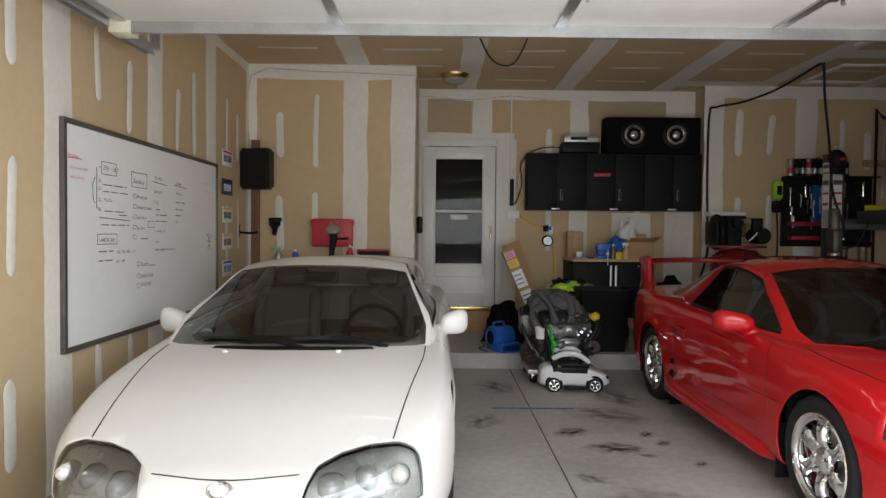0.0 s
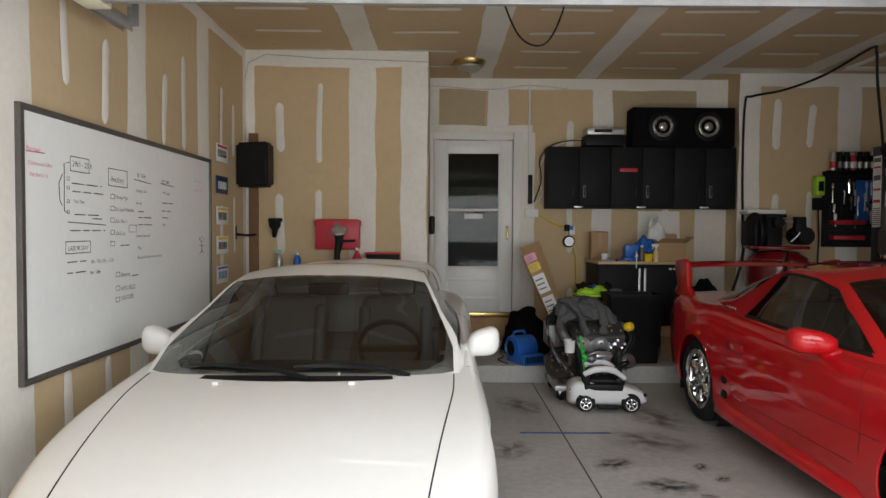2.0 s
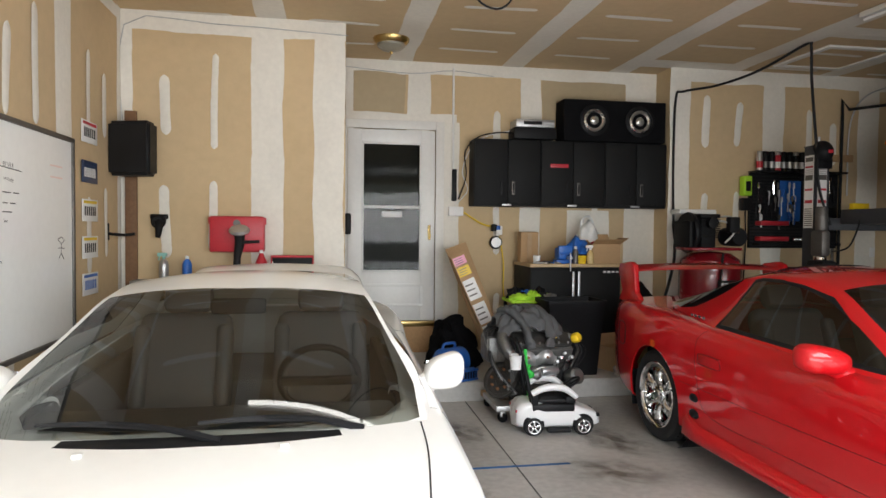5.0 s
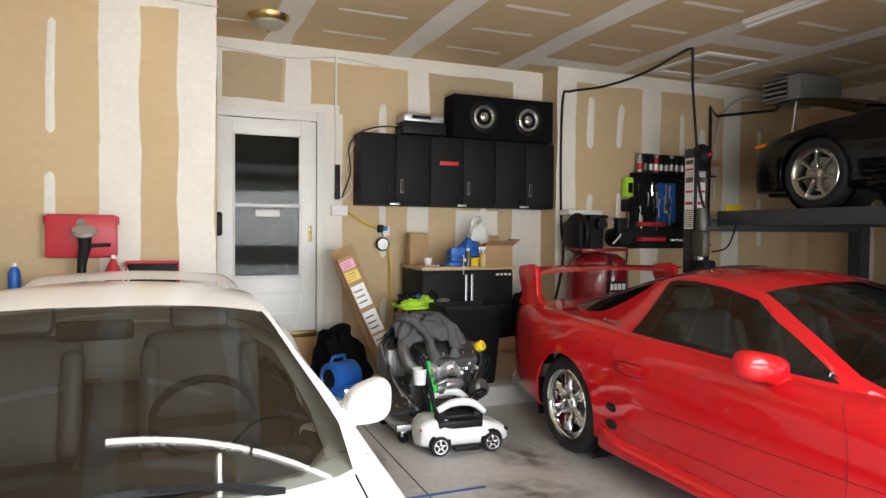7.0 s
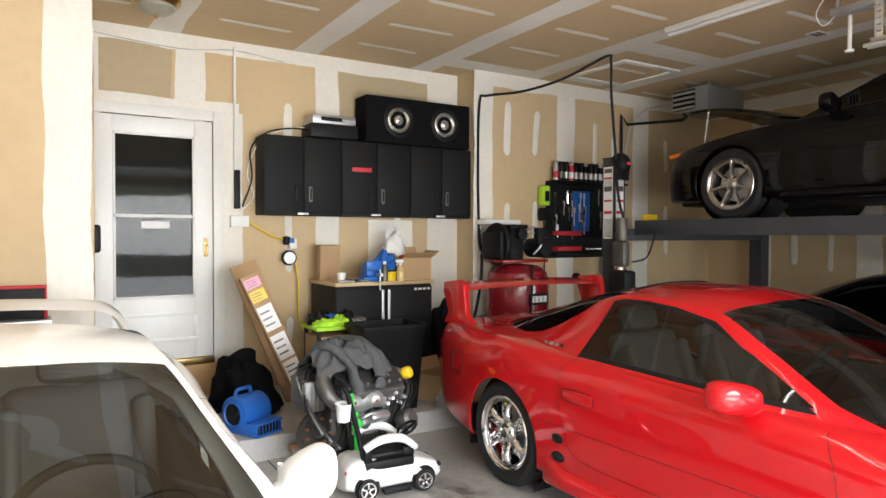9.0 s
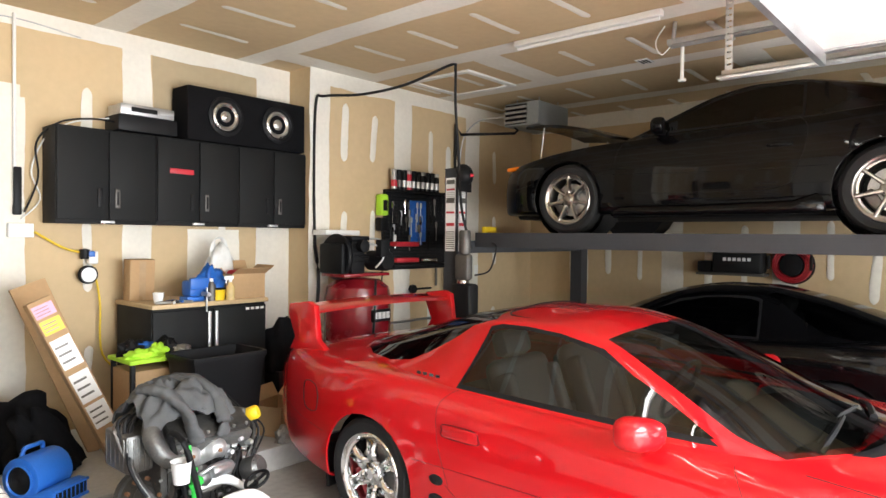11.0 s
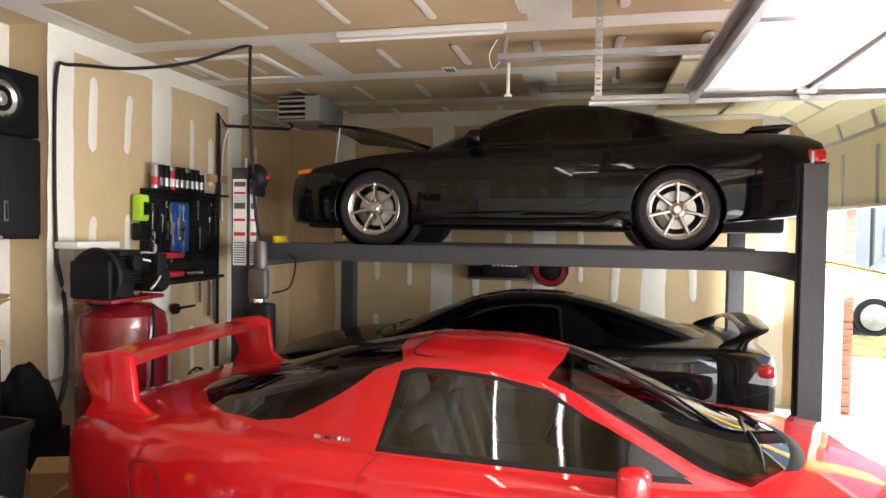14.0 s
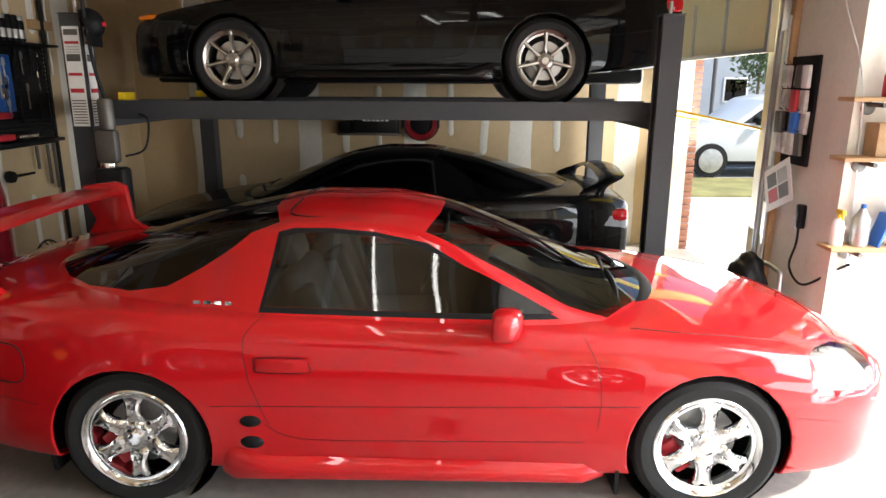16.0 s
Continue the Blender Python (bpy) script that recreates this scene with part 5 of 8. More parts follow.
tb("cord", [(1.3, 8.0, 2.5), (1.1, 8.0, 2.5), (0.9, 8.05, 2.45), (0.78, 8.12, 2.3), (0.8, 8.15, 2.05), (0.72, 8.17, 1.8)], 0.007, TRIM_BLACK, cord)
tb("cord", [(1.25, 8.05, 2.53), (1.0, 8.1, 2.47), (0.85, 8.15, 2.35), (0.76, 8.16, 2.1), (0.82, 8.17, 1.9), (0.7, 8.18, 1.75)], 0.006, WHITE_PAINT, cord)
conduit = thing("conduit", pose(0, 0, 0), "grey surface conduit with switch box on the back wall", "conduit")
tb("pipe", [(0.66, YB - 0.02, 3.2), (0.66, YB - 0.02, 1.85)], 0.012, WHITE_PAINT, conduit, n=1)
bx("switch_box", (0.615, YB - 0.05, 1.62), (0.775, YB - 0.002, 1.72), TAPE_WHITE, conduit, 0.006)
bx("power_strip", (0.65, YB - 0.05, 1.78), (0.7, YB - 0.002, 2.12), TRIM_BLACK, conduit, 0.008)
reg = thing("air_regulator", pose(1.13, YB - 0.06, 1.42), "air pressure regulator with round gauge on the wall", "regulator")
lt("gauge", [(0, 0.03), (0.065, 0.03), (0.07, 0.02), (0.07, 0), (0, 0)], TRIM_BLACK, reg, m=pose(0, 0, -0.08, 90, 0, 0), seg=24)
lt("dial", [(0, 0.0), (0.055, 0.0), (0.055, 0.002), (0, 0.002)], CAST, reg, m=pose(0, -0.031, -0.08, 90, 0, 0), seg=24)
bx("valve", (0.0, -0.03, 0.0), (0.07, 0.03, 0.1), TAPE_WHITE, reg, 0.01)
bx("valve_cap", (0.0, -0.032, 0.05), (0.05, 0.02, 0.1), BLUE, reg, 0.01)
lt("lower_bowl", [(0, -0.02), (0.03, -0.02), (0.035, 0.05), (0, 0.06)], TRIM_BLACK, reg, m=pose(-0.02, 0, 0.06), seg=14)
tb("air_hose", [(0.02, 0, 0.08), (-0.15, 0.02, 0.12), (-0.35, 0.02, 0.24)], 0.009, YELLOW, reg)
tb("air_hose", [(0.04, -0.01, -0.02), (0.09, 0, -0.3), (0.11, 0, -0.7), (0.3, -0.02, -0.9)], 0.008, YELLOW, reg)

# ---- speaker, plates and other things on the west and alcove walls ----
sp = thing("wall_speaker", pose(-2.14, 6.74, 1.87, 0, 0, -18), "black outdoor speaker on a bracket in the wall corner", "speaker")
bm = bmesh.new()
prism(bm, [(-0.18, -0.1), (0.18, -0.1), (0.13, 0.1), (-0.13, 0.1)], 0, 0.42, "z")
bmesh.ops.bevel(bm, geom=bm.edges[:], offset=0.025, segments=3, affect="EDGES")
part("cabinet", bm, BLACK_PLASTIC, sp, smooth=40)
pr("bracket", [(-0.2, -0.02), (-0.16, -0.02), (-0.16, 0.14), (-0.2, 0.14)], 0.02, 0.4, "z", BLACK_PLASTIC, sp, bevel=0.004)
bx("stud", (-2.29, 6.99, 0.2), (-2.20, 7.025, 2.42), mat("brown_plank", (0.19, 0.10, 0.05), 0.7, var=0.2, scale=10), None, 0.003)
tagged(bpy.data.objects["stud"], "dark brown plank fixed upright in the wall corner", "plank").name = "plank"
plates = [(2.06, RED_PLASTIC), (1.78, mat("navy_plate", (0.02, 0.04, 0.1), 0.4)), (1.51, YELLOW), (1.25, YELLOW), (0.99, BLUE)]
for z, c in plates:
    lp = thing("number_plate", pose(XL + 0.014, 6.13, z), "pressed metal car plate with plain bars, hung on the wall", "plate", "plates on the wall")
    body = bx("plate", (-0.004, 0, 0), (0.002, 0.30, 0.155), TAPE_WHITE if "navy" not in c.name else c, lp, 0.002)
    bx("band", (0.002, 0.02, 0.125), (0.0034, 0.28, 0.145), c, body, 0.0)
    for k in range(6):
        bx("bar", (0.002, 0.04 + 0.038 * k, 0.04), (0.0034, 0.062 + 0.038 * k, 0.105), BLUE if c is BLUE else (TAPE_WHITE if "navy" in c.name else TRIM_BLACK), body, 0.0)
hook = thing("wall_hook", pose(XL, 6.68, 1.42), "black steel hook arm on the wall", "hook")
tb("arm", [(0, 0, 0), (0.12, 0.0, -0.01), (0.2, 0.0, 0.0)], 0.012, TRIM_BLACK, hook)
bx("plate", (0.0, -0.02, -0.05), (0.012, 0.02, 0.08), TRIM_BLACK, hook, 0.003)

bdx, by0, by1, bz0, bz1 = XL + 0.012, 3.5, 5.93, 0.77, 2.02
board = thing("whiteboard", pose(0, 0, 0), "large whiteboard with handwritten to-do lists in black marker", "whiteboard")
bx("surface", (bdx, by0, bz0), (bdx + 0.006, by1, bz1), mat("whiteboard_enamel", (0.88, 0.89, 0.88), 0.16, var=0.03, scale=4, stain=(0.8, 0.81, 0.81), stain_amt=0.4), board, 0.0)
for a, b in (((by0 - 0.03, bz0 - 0.03), (by1 + 0.03, bz0)), ((by0 - 0.03, bz1), (by1 + 0.03, bz1 + 0.03)), ((by0 - 0.03, bz0), (by0, bz1)), ((by1, bz0), (by1 + 0.03, bz1))):
    bx("frame", (XL + 0.002, a[0], a[1]), (bdx + 0.02, b[0], b[1]), DARK_STEEL if a[1] < bz1 else DARK_STEEL, board, 0.003)
INK, PINK = mat("black_marker", (0.02, 0.02, 0.025), 0.6, var=0), mat("red_marker", (0.6, 0.05, 0.15), 0.6, var=0)


def write(s, y, z, size, ink=INK, parent=board):
    """Marker writing on the whiteboard, from the built-in font, as a mesh."""
    c = bpy.data.curves.new("writing", "FONT")
    c.body, c.size, c.shear = s, size, 0.15
    tmp = new("writing", c)
    me = bpy.data.meshes.new_from_object(tmp.evaluated_get(bpy.context.evaluated_depsgraph_get()))
    bpy.data.objects.remove(tmp)
    me.materials.append(ink)
    o = new("writing", me)
    o.parent = parent
    o.matrix_local = Matrix.Translation((bdx + 0.0068, y, z)) @ Matrix(((0, 0, 1, 0), (1, 0, 0, 0), (0, 1, 0, 0), (0, 0, 0, 1)))
    return o


def rect_ink(y0, z0, y1, z1, r=0.004, ink=INK):
    tb("drawn_box", [(bdx + 0.0066, y0, z0), (bdx + 0.0066, y1, z0), (bdx + 0.0066, y1, z1), (bdx + 0.0066, y0, z1)], r * 0.6, ink, board, n=1, closed=True, seg=4)


def line_ink(pts, ink=INK):
    tb("drawn_line", [(bdx + 0.0066, y, z) for y, z in pts], 0.0025, ink, board, n=1, seg=4)


def scrawl(y, z, ln):
    """Unreadable handwriting: plain bars."""
    x = y
    while x < y + ln:
        wdt = min(random.uniform(0.05, 0.12), y + ln - x)
        if wdt > 0.02:
            bx("writing_bar", (bdx + 0.0062, x, z), (bdx + 0.0068, x + wdt, z + 0.006), INK, board, 0.0)
        x += wdt + 0.025


write("Purchase", 3.527, 1.838, 0.031, PINK)
line_ink([(3.527, 1.834), (3.670, 1.837)], PINK)
write("Chromecast Ultra", 3.541, 1.773, 0.026, PINK)
write("TIRE BLACK <3", 3.546, 1.720, 0.022, PINK)
write("29th - 28th", 3.909, 1.799, 0.042, INK)
rect_ink(3.890, 1.773, 4.072, 1.849, 0.004)
scrawl(3.902, 1.706, 0.304)
scrawl(3.909, 1.664, 0.334)
scrawl(3.925, 1.543, 0.246)
scrawl(4.103, 1.523, 0.120)
scrawl(3.883, 1.458, 0.355)
write("Past Due", 3.918, 1.607, 0.027, INK)
rect_ink(3.860, 1.723, 3.881, 1.738, 0.003)
rect_ink(3.859, 1.676, 3.880, 1.691, 0.003)
rect_ink(3.858, 1.605, 3.879, 1.620, 0.003)
rect_ink(3.856, 1.549, 3.877, 1.564, 0.003)
line_ink([(3.878, 1.814), (3.834, 1.806), (3.831, 1.563), (3.864, 1.555)], INK)
line_ink([(3.817, 1.749), (3.786, 1.703), (3.792, 1.617), (3.814, 1.589)], INK)
line_ink([(3.863, 1.506), (4.248, 1.492)], INK)
write("LABOR DAY", 3.860, 1.356, 0.036, INK)
rect_ink(3.839, 1.342, 4.077, 1.404, 0.004)
scrawl(3.853, 1.294, 0.192)
write("4th / 7th / 8th / 11th", 4.080, 1.279, 0.030, INK)
scrawl(3.852, 1.237, 0.177)
write("4th / 18th", 4.067, 1.219, 0.029, INK)
write("Ancillary", 4.303, 1.747, 0.046, INK)
rect_ink(4.279, 1.722, 4.507, 1.822, 0.004)
write("Manage App", 4.358, 1.649, 0.031, INK)
write("Backyard Speakers", 4.357, 1.577, 0.031, INK)
write("Stain Bench", 4.355, 1.506, 0.031, INK)
write("20x Stock", 4.354, 1.433, 0.031, INK)
scrawl(4.415, 1.368, 0.112)
rect_ink(4.304, 1.648, 4.348, 1.673, 0.003)
rect_ink(4.303, 1.578, 4.347, 1.603, 0.003)
rect_ink(4.301, 1.509, 4.345, 1.534, 0.003)
rect_ink(4.300, 1.438, 4.344, 1.463, 0.003)
rect_ink(4.298, 1.371, 4.343, 1.396, 0.003)
rect_ink(4.525, 1.451, 4.622, 1.494, 0.003)
write("91 VR4", 4.636, 1.796, 0.040, INK)
line_ink([(4.596, 1.782), (4.841, 1.768)], INK)
write("97 VR4", 5.011, 1.782, 0.039, INK)
line_ink([(4.988, 1.782), (5.221, 1.772)], INK)
write("Steering rack", 4.618, 1.704, 0.028, INK)
write("Wiring", 4.616, 1.626, 0.028, INK)
scrawl(4.655, 1.578, 0.089)
scrawl(4.654, 1.540, 0.226)
scrawl(4.653, 1.494, 0.230)
write("Custom Jump tool", 4.620, 1.417, 0.026, INK)
write("Tune", 4.638, 1.340, 0.028, INK)
write("Brakes / Bearings / rear sub frame", 4.637, 1.280, 0.026, INK)
write("VR4 badge", 5.019, 1.711, 0.026, INK)
scrawl(5.009, 1.647, 0.215)
scrawl(5.008, 1.591, 0.144)
scrawl(5.007, 1.544, 0.110)
write("Seat", 5.015, 1.492, 0.026, INK)
write("Resume", 4.414, 1.181, 0.037, INK)
write("NMS DRUG", 4.413, 1.096, 0.037, INK)
write("YOUTUBE", 4.411, 1.039, 0.037, INK)
scrawl(4.557, 1.176, 0.086)
rect_ink(4.359, 1.185, 4.401, 1.212, 0.003)
rect_ink(4.357, 1.103, 4.399, 1.130, 0.003)
rect_ink(4.356, 1.034, 4.398, 1.062, 0.003)
line_ink([(5.705, 1.392), (5.756, 1.407), (5.807, 1.385), (5.755, 1.361), (5.705, 1.392)], INK)
line_ink([(5.755, 1.361), (5.754, 1.305), (5.715, 1.269)], INK)
line_ink([(5.754, 1.305), (5.792, 1.266)], INK)
line_ink([(5.704, 1.339), (5.806, 1.332)], INK)
for z in (1.84, 1.77):
    bx("faint_writing", (bdx + 0.0062, 5.6, z), (bdx + 0.0067, 5.78, z + 0.01), mat("faint_ink", (0.72, 0.55, 0.52), 0.5, var=0), board, 0.0)

case = thing("tool_case", pose(-1.62, YBUMP - 0.12, 1.27), "red plastic blow-moulded case hung on the alcove wall", "case")
bx("shell", (0, 0, 0), (0.44, 0.11, 0.3), RED_PLASTIC, case, 0.02)
bx("rim", (-0.012, 0.03, 0.23), (0.452, 0.08, 0.29), RED_PLASTIC, case, 0.008)
lt("emblem", [(0, 0), (0.03, 0), (0.03, 0.004), (0, 0.004)], DARK_STEEL, case, m=pose(0.22, 0.0, 0.24, 90, 0, 0), seg=20)
pol = thing("polisher", pose(-1.37, YBUMP - 0.2, 1.045) @ Matrix.Diagonal((1, 1, 0.72, 1)), "grey orbital polisher standing in front of the red case", "polisher")
lt("pad", [(0, 0), (0.075, 0), (0.085, 0.02), (0.07, 0.05), (0.03, 0.06), (0, 0.06)], CAST, pol, m=pose(0, 0.02, 0.55, 40, 0, 0), seg=24)
tb("handle", [(0, 0, 0.55), (0.0, 0.02, 0.42), (-0.02, 0.03, 0.25), (-0.02, 0.03, 0.05)], [0.05, 0.04, 0.03, 0.034], BLACK_PLASTIC, pol)
tb("side_handle", [(0.02, 0, 0.43), (0.16, 0, 0.44)], 0.018, BLACK_PLASTIC, pol, n=1)
hh = thing("hose_hook", pose(-2.03, YBUMP - 0.05, 1.46), "black plastic holder with hanging nozzle on the wall", "holder")
lt("body", [(0, 0), (0.055, 0), (0.06, 0.03), (0.04, 0.05), (0, 0.05)], TRIM_BLACK, hh, m=pose(0, 0.03, 0.06, 90, 0, 0), seg=20)
tb("nozzle", [(0, 0, 0.06), (0.01, -0.03, 0.0), (0.0, -0.02, -0.07)], [0.035, 0.03, 0.018], TRIM_BLACK, hh)
bx("tab", (-0.07, 0.01, 0.08), (0.07, 0.045, 0.12), TRIM_BLACK, hh, 0.01)
shelf_b = thing("wall_shelf", pose(0, 0, 0), "grey low shelf behind the white car", "shelf")
bx("board", (-2.2, 6.78, 1.02), (-0.75, YBUMP - 0.003, 1.045), CAST, shelf_b, 0.004)
for x in (-2.1, -1.45, -0.85):
    bx("bracket", (x, 6.82, 0.0), (x + 0.03, YBUMP - 0.003, 1.02), DARK_STEEL, shelf_b, 0.003)


def bottle(name, m, prof, material, cap_m, label, spray=False, group=""):
    b = thing(name, m, label, "bottle", group)
    lt("body", prof, material, b, seg=20)
    h = prof[-1][1]
    if spray:
        bx("trigger_head", (-0.05, -0.012, h + 0.02), (0.025, 0.012, h + 0.05), cap_m, b, 0.005)
        tb("trigger", [(-0.03, 0, h + 0.02), (-0.04, 0, h - 0.01)], 0.006, cap_m, b, n=1)
        lt("neck", [(0.013, h - 0.005), (0.013, h + 0.025)], cap_m, b, seg=12)
    else:
        lt("cap", [(0, h + 0.025), (0.014, h + 0.025), (0.016, h), (0, h)], cap_m, b, seg=14)
    return b


ROUND = [(0, 0), (0.035, 0), (0.038, 0.01), (0.038, 0.12), (0.03, 0.15), (0.014, 0.17)]
bottle("spray_bottle", pose(-1.97, 6.9, 1.045), ROUND, CAST, mat("teal_plastic", (0.25, 0.5, 0.45), 0.4), "grey spray bottle with teal trigger on the shelf", True)
bottle("bottle", pose(-1.79, 6.9, 1.045), ROUND, BLUE, TAPE_WHITE, "blue cleaning bottle on the shelf")
bottle("bottle", pose(-1.2, 6.88, 1.045), [(0, 0), (0.05, 0), (0.055, 0.01), (0.055, 0.12), (0.03, 0.18), (0.014, 0.22)], RED_PLASTIC, TAPE_WHITE, "red bottle with white label on the shelf")
bottle("bottle", pose(-1.12, 6.93, 1.045), ROUND, TAPE_WHITE, TAPE_WHITE, "white bottle on the shelf")
bottle("bottle", pose(-2.2, 6.3, 0.72), ROUND, CAST, BLUE, "grey bottle with blue cap on a ledge")
tagged(bx("ledge", (XL + 0.001, 6.2, 0.62), (XL + 0.2, 6.5, 0.719), TRIM_BLACK, None, 0.01), "black plastic wall tray", "tray")
tray = thing("tool_tray", pose(-0.95, 6.9, 1.046), "red-edged black tool tray standing on the shelf", "tray")
bx("panel", (-0.17, 0, 0), (0.17, 0.03, 0.2), TRIM_BLACK, tray, 0.012)
tb("rim", [(-0.17, -0.004, 0.0), (-0.17, -0.004, 0.19), (0.17, -0.004, 0.19), (0.17, -0.004, 0.0)], 0.012, RED_PLASTIC, tray, n=1)
tagged(bx("black_strap", (-0.505, 7.5, 1.42), (-0.44, 7.62, 1.62), TRIM_BLACK, None, 0.02), "black strap bundle hung beside the door", "strap")

# ---- ceiling fixtures ----
lamp = thing("ceiling_lamp", pose(-0.08, 7.42, CEIL), "brass flush ceiling lamp with frosted glass bowl, unlit", "lamp")
lt("pan", [(0, -0.001), (0.17, -0.001), (0.165, -0.03), (0.14, -0.055), (0, -0.055)], BRASS, lamp, seg=36)
lt("bowl", [(0.135, -0.05), (0.13, -0.075), (0.09, -0.105), (0.03, -0.12), (0, -0.122)], mat("frosted_glass", (0.3, 0.28, 0.22), 0.3, var=0.1), lamp, seg=36)
lt("finial", [(0.014, -0.12), (0.012, -0.14), (0, -0.15)], BRASS, lamp, seg=12)
tube_l = thing("tube_light", pose(3.57, 4.7, CEIL), "white tube light batten on the ceiling, unlit", "lamp")
bx("batten", (-0.035, 0, -0.05), (0.035, 1.22, -0.005), WHITE_PAINT, tube_l, 0.006)
lt("tube", [(0, 0.02), (0.013, 0.02), (0.013, 1.2), (0, 1.2)], TAPE_WHITE, tube_l, m=pose(0, 0, -0.065, -90, 0, 0), seg=12)
LIT = mat("lit_tube", (1.0, 0.98, 0.93), 0.5, var=0, emit=8)


def lit_tube(m):
    t = thing("tube_light", m, "white ceiling batten with a lit tube, over the parked cars", "lamp", "lit tube lights")
    bx("batten", (0, -0.035, -0.05), (1.2, 0.035, -0.005), WHITE_PAINT, t, 0.006)
    lt("tube", [(0, 0.01), (0.016, 0.01), (0.016, 1.19), (0, 1.19)], LIT, t, m=pose(0, 0, -0.068, 0, 90, 0), seg=12)


for m in (pose(-1.12, 4.68, CEIL), pose(0.1, 4.68, CEIL), pose(-0.2, 3.42, CEIL, 0, 0, 90), pose(0.3, 4.1, CEIL)):
    lit_tube(m)
hatch = thing("attic_hatch", pose(4.38, 7.15, CEIL), "square attic hatch with white frame in the ceiling", "hatch")
for a, b in (((-0.4, -0.4), (0.4, -0.33)), ((-0.4, 0.33), (0.4, 0.4)), ((-0.4, -0.33), (-0.33, 0.33)), ((0.33, -0.33), (0.4, 0.33))):
    bx("frame", (a[0], a[1], -0.025), (b[0], b[1], -0.004), WHITE_PAINT, hatch, 0.004)
bx("panel", (-0.33, -0.33, -0.012), (0.33, 0.33, -0.004), PAPER, hatch, 0.0)
vent = thing("ceiling_vent", pose(4.75, 5.35, CEIL), "small white ceiling vent", "vent")
bx("frame", (-0.08, -0.06, -0.012), (0.08, 0.06, -0.004), TAPE_WHITE, vent, 0.003)
for k in range(3):
    bx("slot", (-0.06, -0.04 + 0.03 * k, -0.014), (0.06, -0.025 + 0.03 * k, -0.0122), TRIM_BLACK, vent, 0.0)
wire = thing("hanging_wire", pose(0, 0, 0), "black cable loop hanging from the ceiling", "cable")
tb("wire", [(-0.05, 4.75, CEIL), (0.02, 4.76, 2.95), (0.14, 4.77, 2.72), (0.3, 4.78, 2.70), (0.42, 4.8, 2.95), (0.45, 4.8, CEIL)], 0.006, TRIM_BLACK, wire)
thin = thing("alarm_wire", pose(0, 0, 0), "thin grey wire stapled along the wall tops", "cable")
tb("wire", [(-2.3, YBUMP - 0.006, 2.2), (-2.3, YBUMP - 0.006, 3.12), (-1.6, YBUMP - 0.006, 3.17), (-0.6, YBUMP - 0.006, 3.14), (-0.5, YBUMP - 0.006, 3.14)], 0.0045, CAST, thin, n=3)
tb("wire", [(-0.49, YB - 0.012, 3.16), (0.2, YB - 0.012, 3.12), (0.66, YB - 0.012, 3.17), (1.1, YB - 0.012, 3.13)], 0.0045, CAST, thin, n=4)
cable = thing("power_cable", pose(0, 0, 0), "thick black power cable looped over the ceiling to the lift", "cable")
tb("cable", [(3.03, 7.82, 1.55), (3.02, 7.83, 2.2), (3.03, 7.82, 2.9), (3.08, 7.75, 2.97), (3.28, 7.45, 2.98), (3.5, 7.1, 3.06), (3.74, 6.76, 3.235), (3.77, 6.73, 3.2), (3.8, 6.75, 2.9), (3.87, 6.76, 2.35), (3.9, 6.74, 1.9), (4.0, 6.7, 1.55)], 0.013, BLACK_PLASTIC, cable)
tb("drop", [(3.03, 7.82, 1.56), (2.98, 7.7, 1.2), (2.75, 7.5, 0.75), (2.55, 7.45, 0.55)], 0.016, BLACK_PLASTIC, cable)
heater = thing("unit_heater", pose(0, 0, 0), "grey gas unit heater hung from the ceiling in the corner", "heater")
HG = mat("heater_grey", (0.28, 0.3, 0.31), 0.45, 0.3, var=0.08)
bx("case", (5.33, 6.83, 2.93), (5.97, 7.29, 3.19), HG, heater, 0.008)
bx("front_dark", (5.326, 6.99, 2.95), (5.331, 7.28, 3.17), TRIM_BLACK, heater, 0.0)
for k in range(4):
    bx("louvre", (5.295, 6.98, 2.96 + 0.055 * k), (5.33, 7.28, 2.98 + 0.055 * k), STEEL, heater, 0.004, m=None)
for x, y in ((5.45, 6.9), (5.85, 6.9), (5.45, 7.2)):
    tb("hanger_rod", [(x, y, 3.18), (x, y, CEIL)], 0.006, STEEL, heater, n=1)
tb("gas_pipe", [(5.4, 7.2, 2.93), (5.4, 7.2, 2.86), (5.1, 7.75, 2.86), (5.06, 7.8, 2.80), (5.06, 7.81, 0.4)], 0.017, BLACK_METAL, heater, n=2)
tb("flex_conduit", [(5.35, 7.25, 3.05), (5.2, 7.6, 3.0), (5.16, 7.8, 2.7), (5.16, 7.82, 1.9)], 0.009, STEEL, heater)
bx("pipe_block", (4.92, YJ - 0.045, 2.28), (5.22, YJ - 0.003, 2.36), WOOD, heater, 0.004)

# ---- tool wall and compressor ----
comp = thing("air_compressor", pose(3.24, 7.45, 0.165), "tall dark red upright air compressor with black pump", "compressor")
MAROON = mat("maroon_paint", (0.24, 0.010, 0.018), 0.25, var=0.06, coat=0.4)
lt("tank", [(0, 0.1), (0.2, 0.11), (0.29, 0.18), (0.31, 0.26), (0.31, 0.92), (0.29, 1.02), (0.2, 1.09), (0, 1.11)], MAROON, comp, seg=40)
for k in range(3):
    bx("foot", (-0.04, 0.2, 0.0), (0.04, 0.3, 0.2), MAROON, comp, 0.006, m=pose(0, 0, 0, 0, 0, 120 * k))
bx("plate", (-0.3, -0.16, 1.12), (0.26, 0.16, 1.15), MAROON, comp, 0.006)
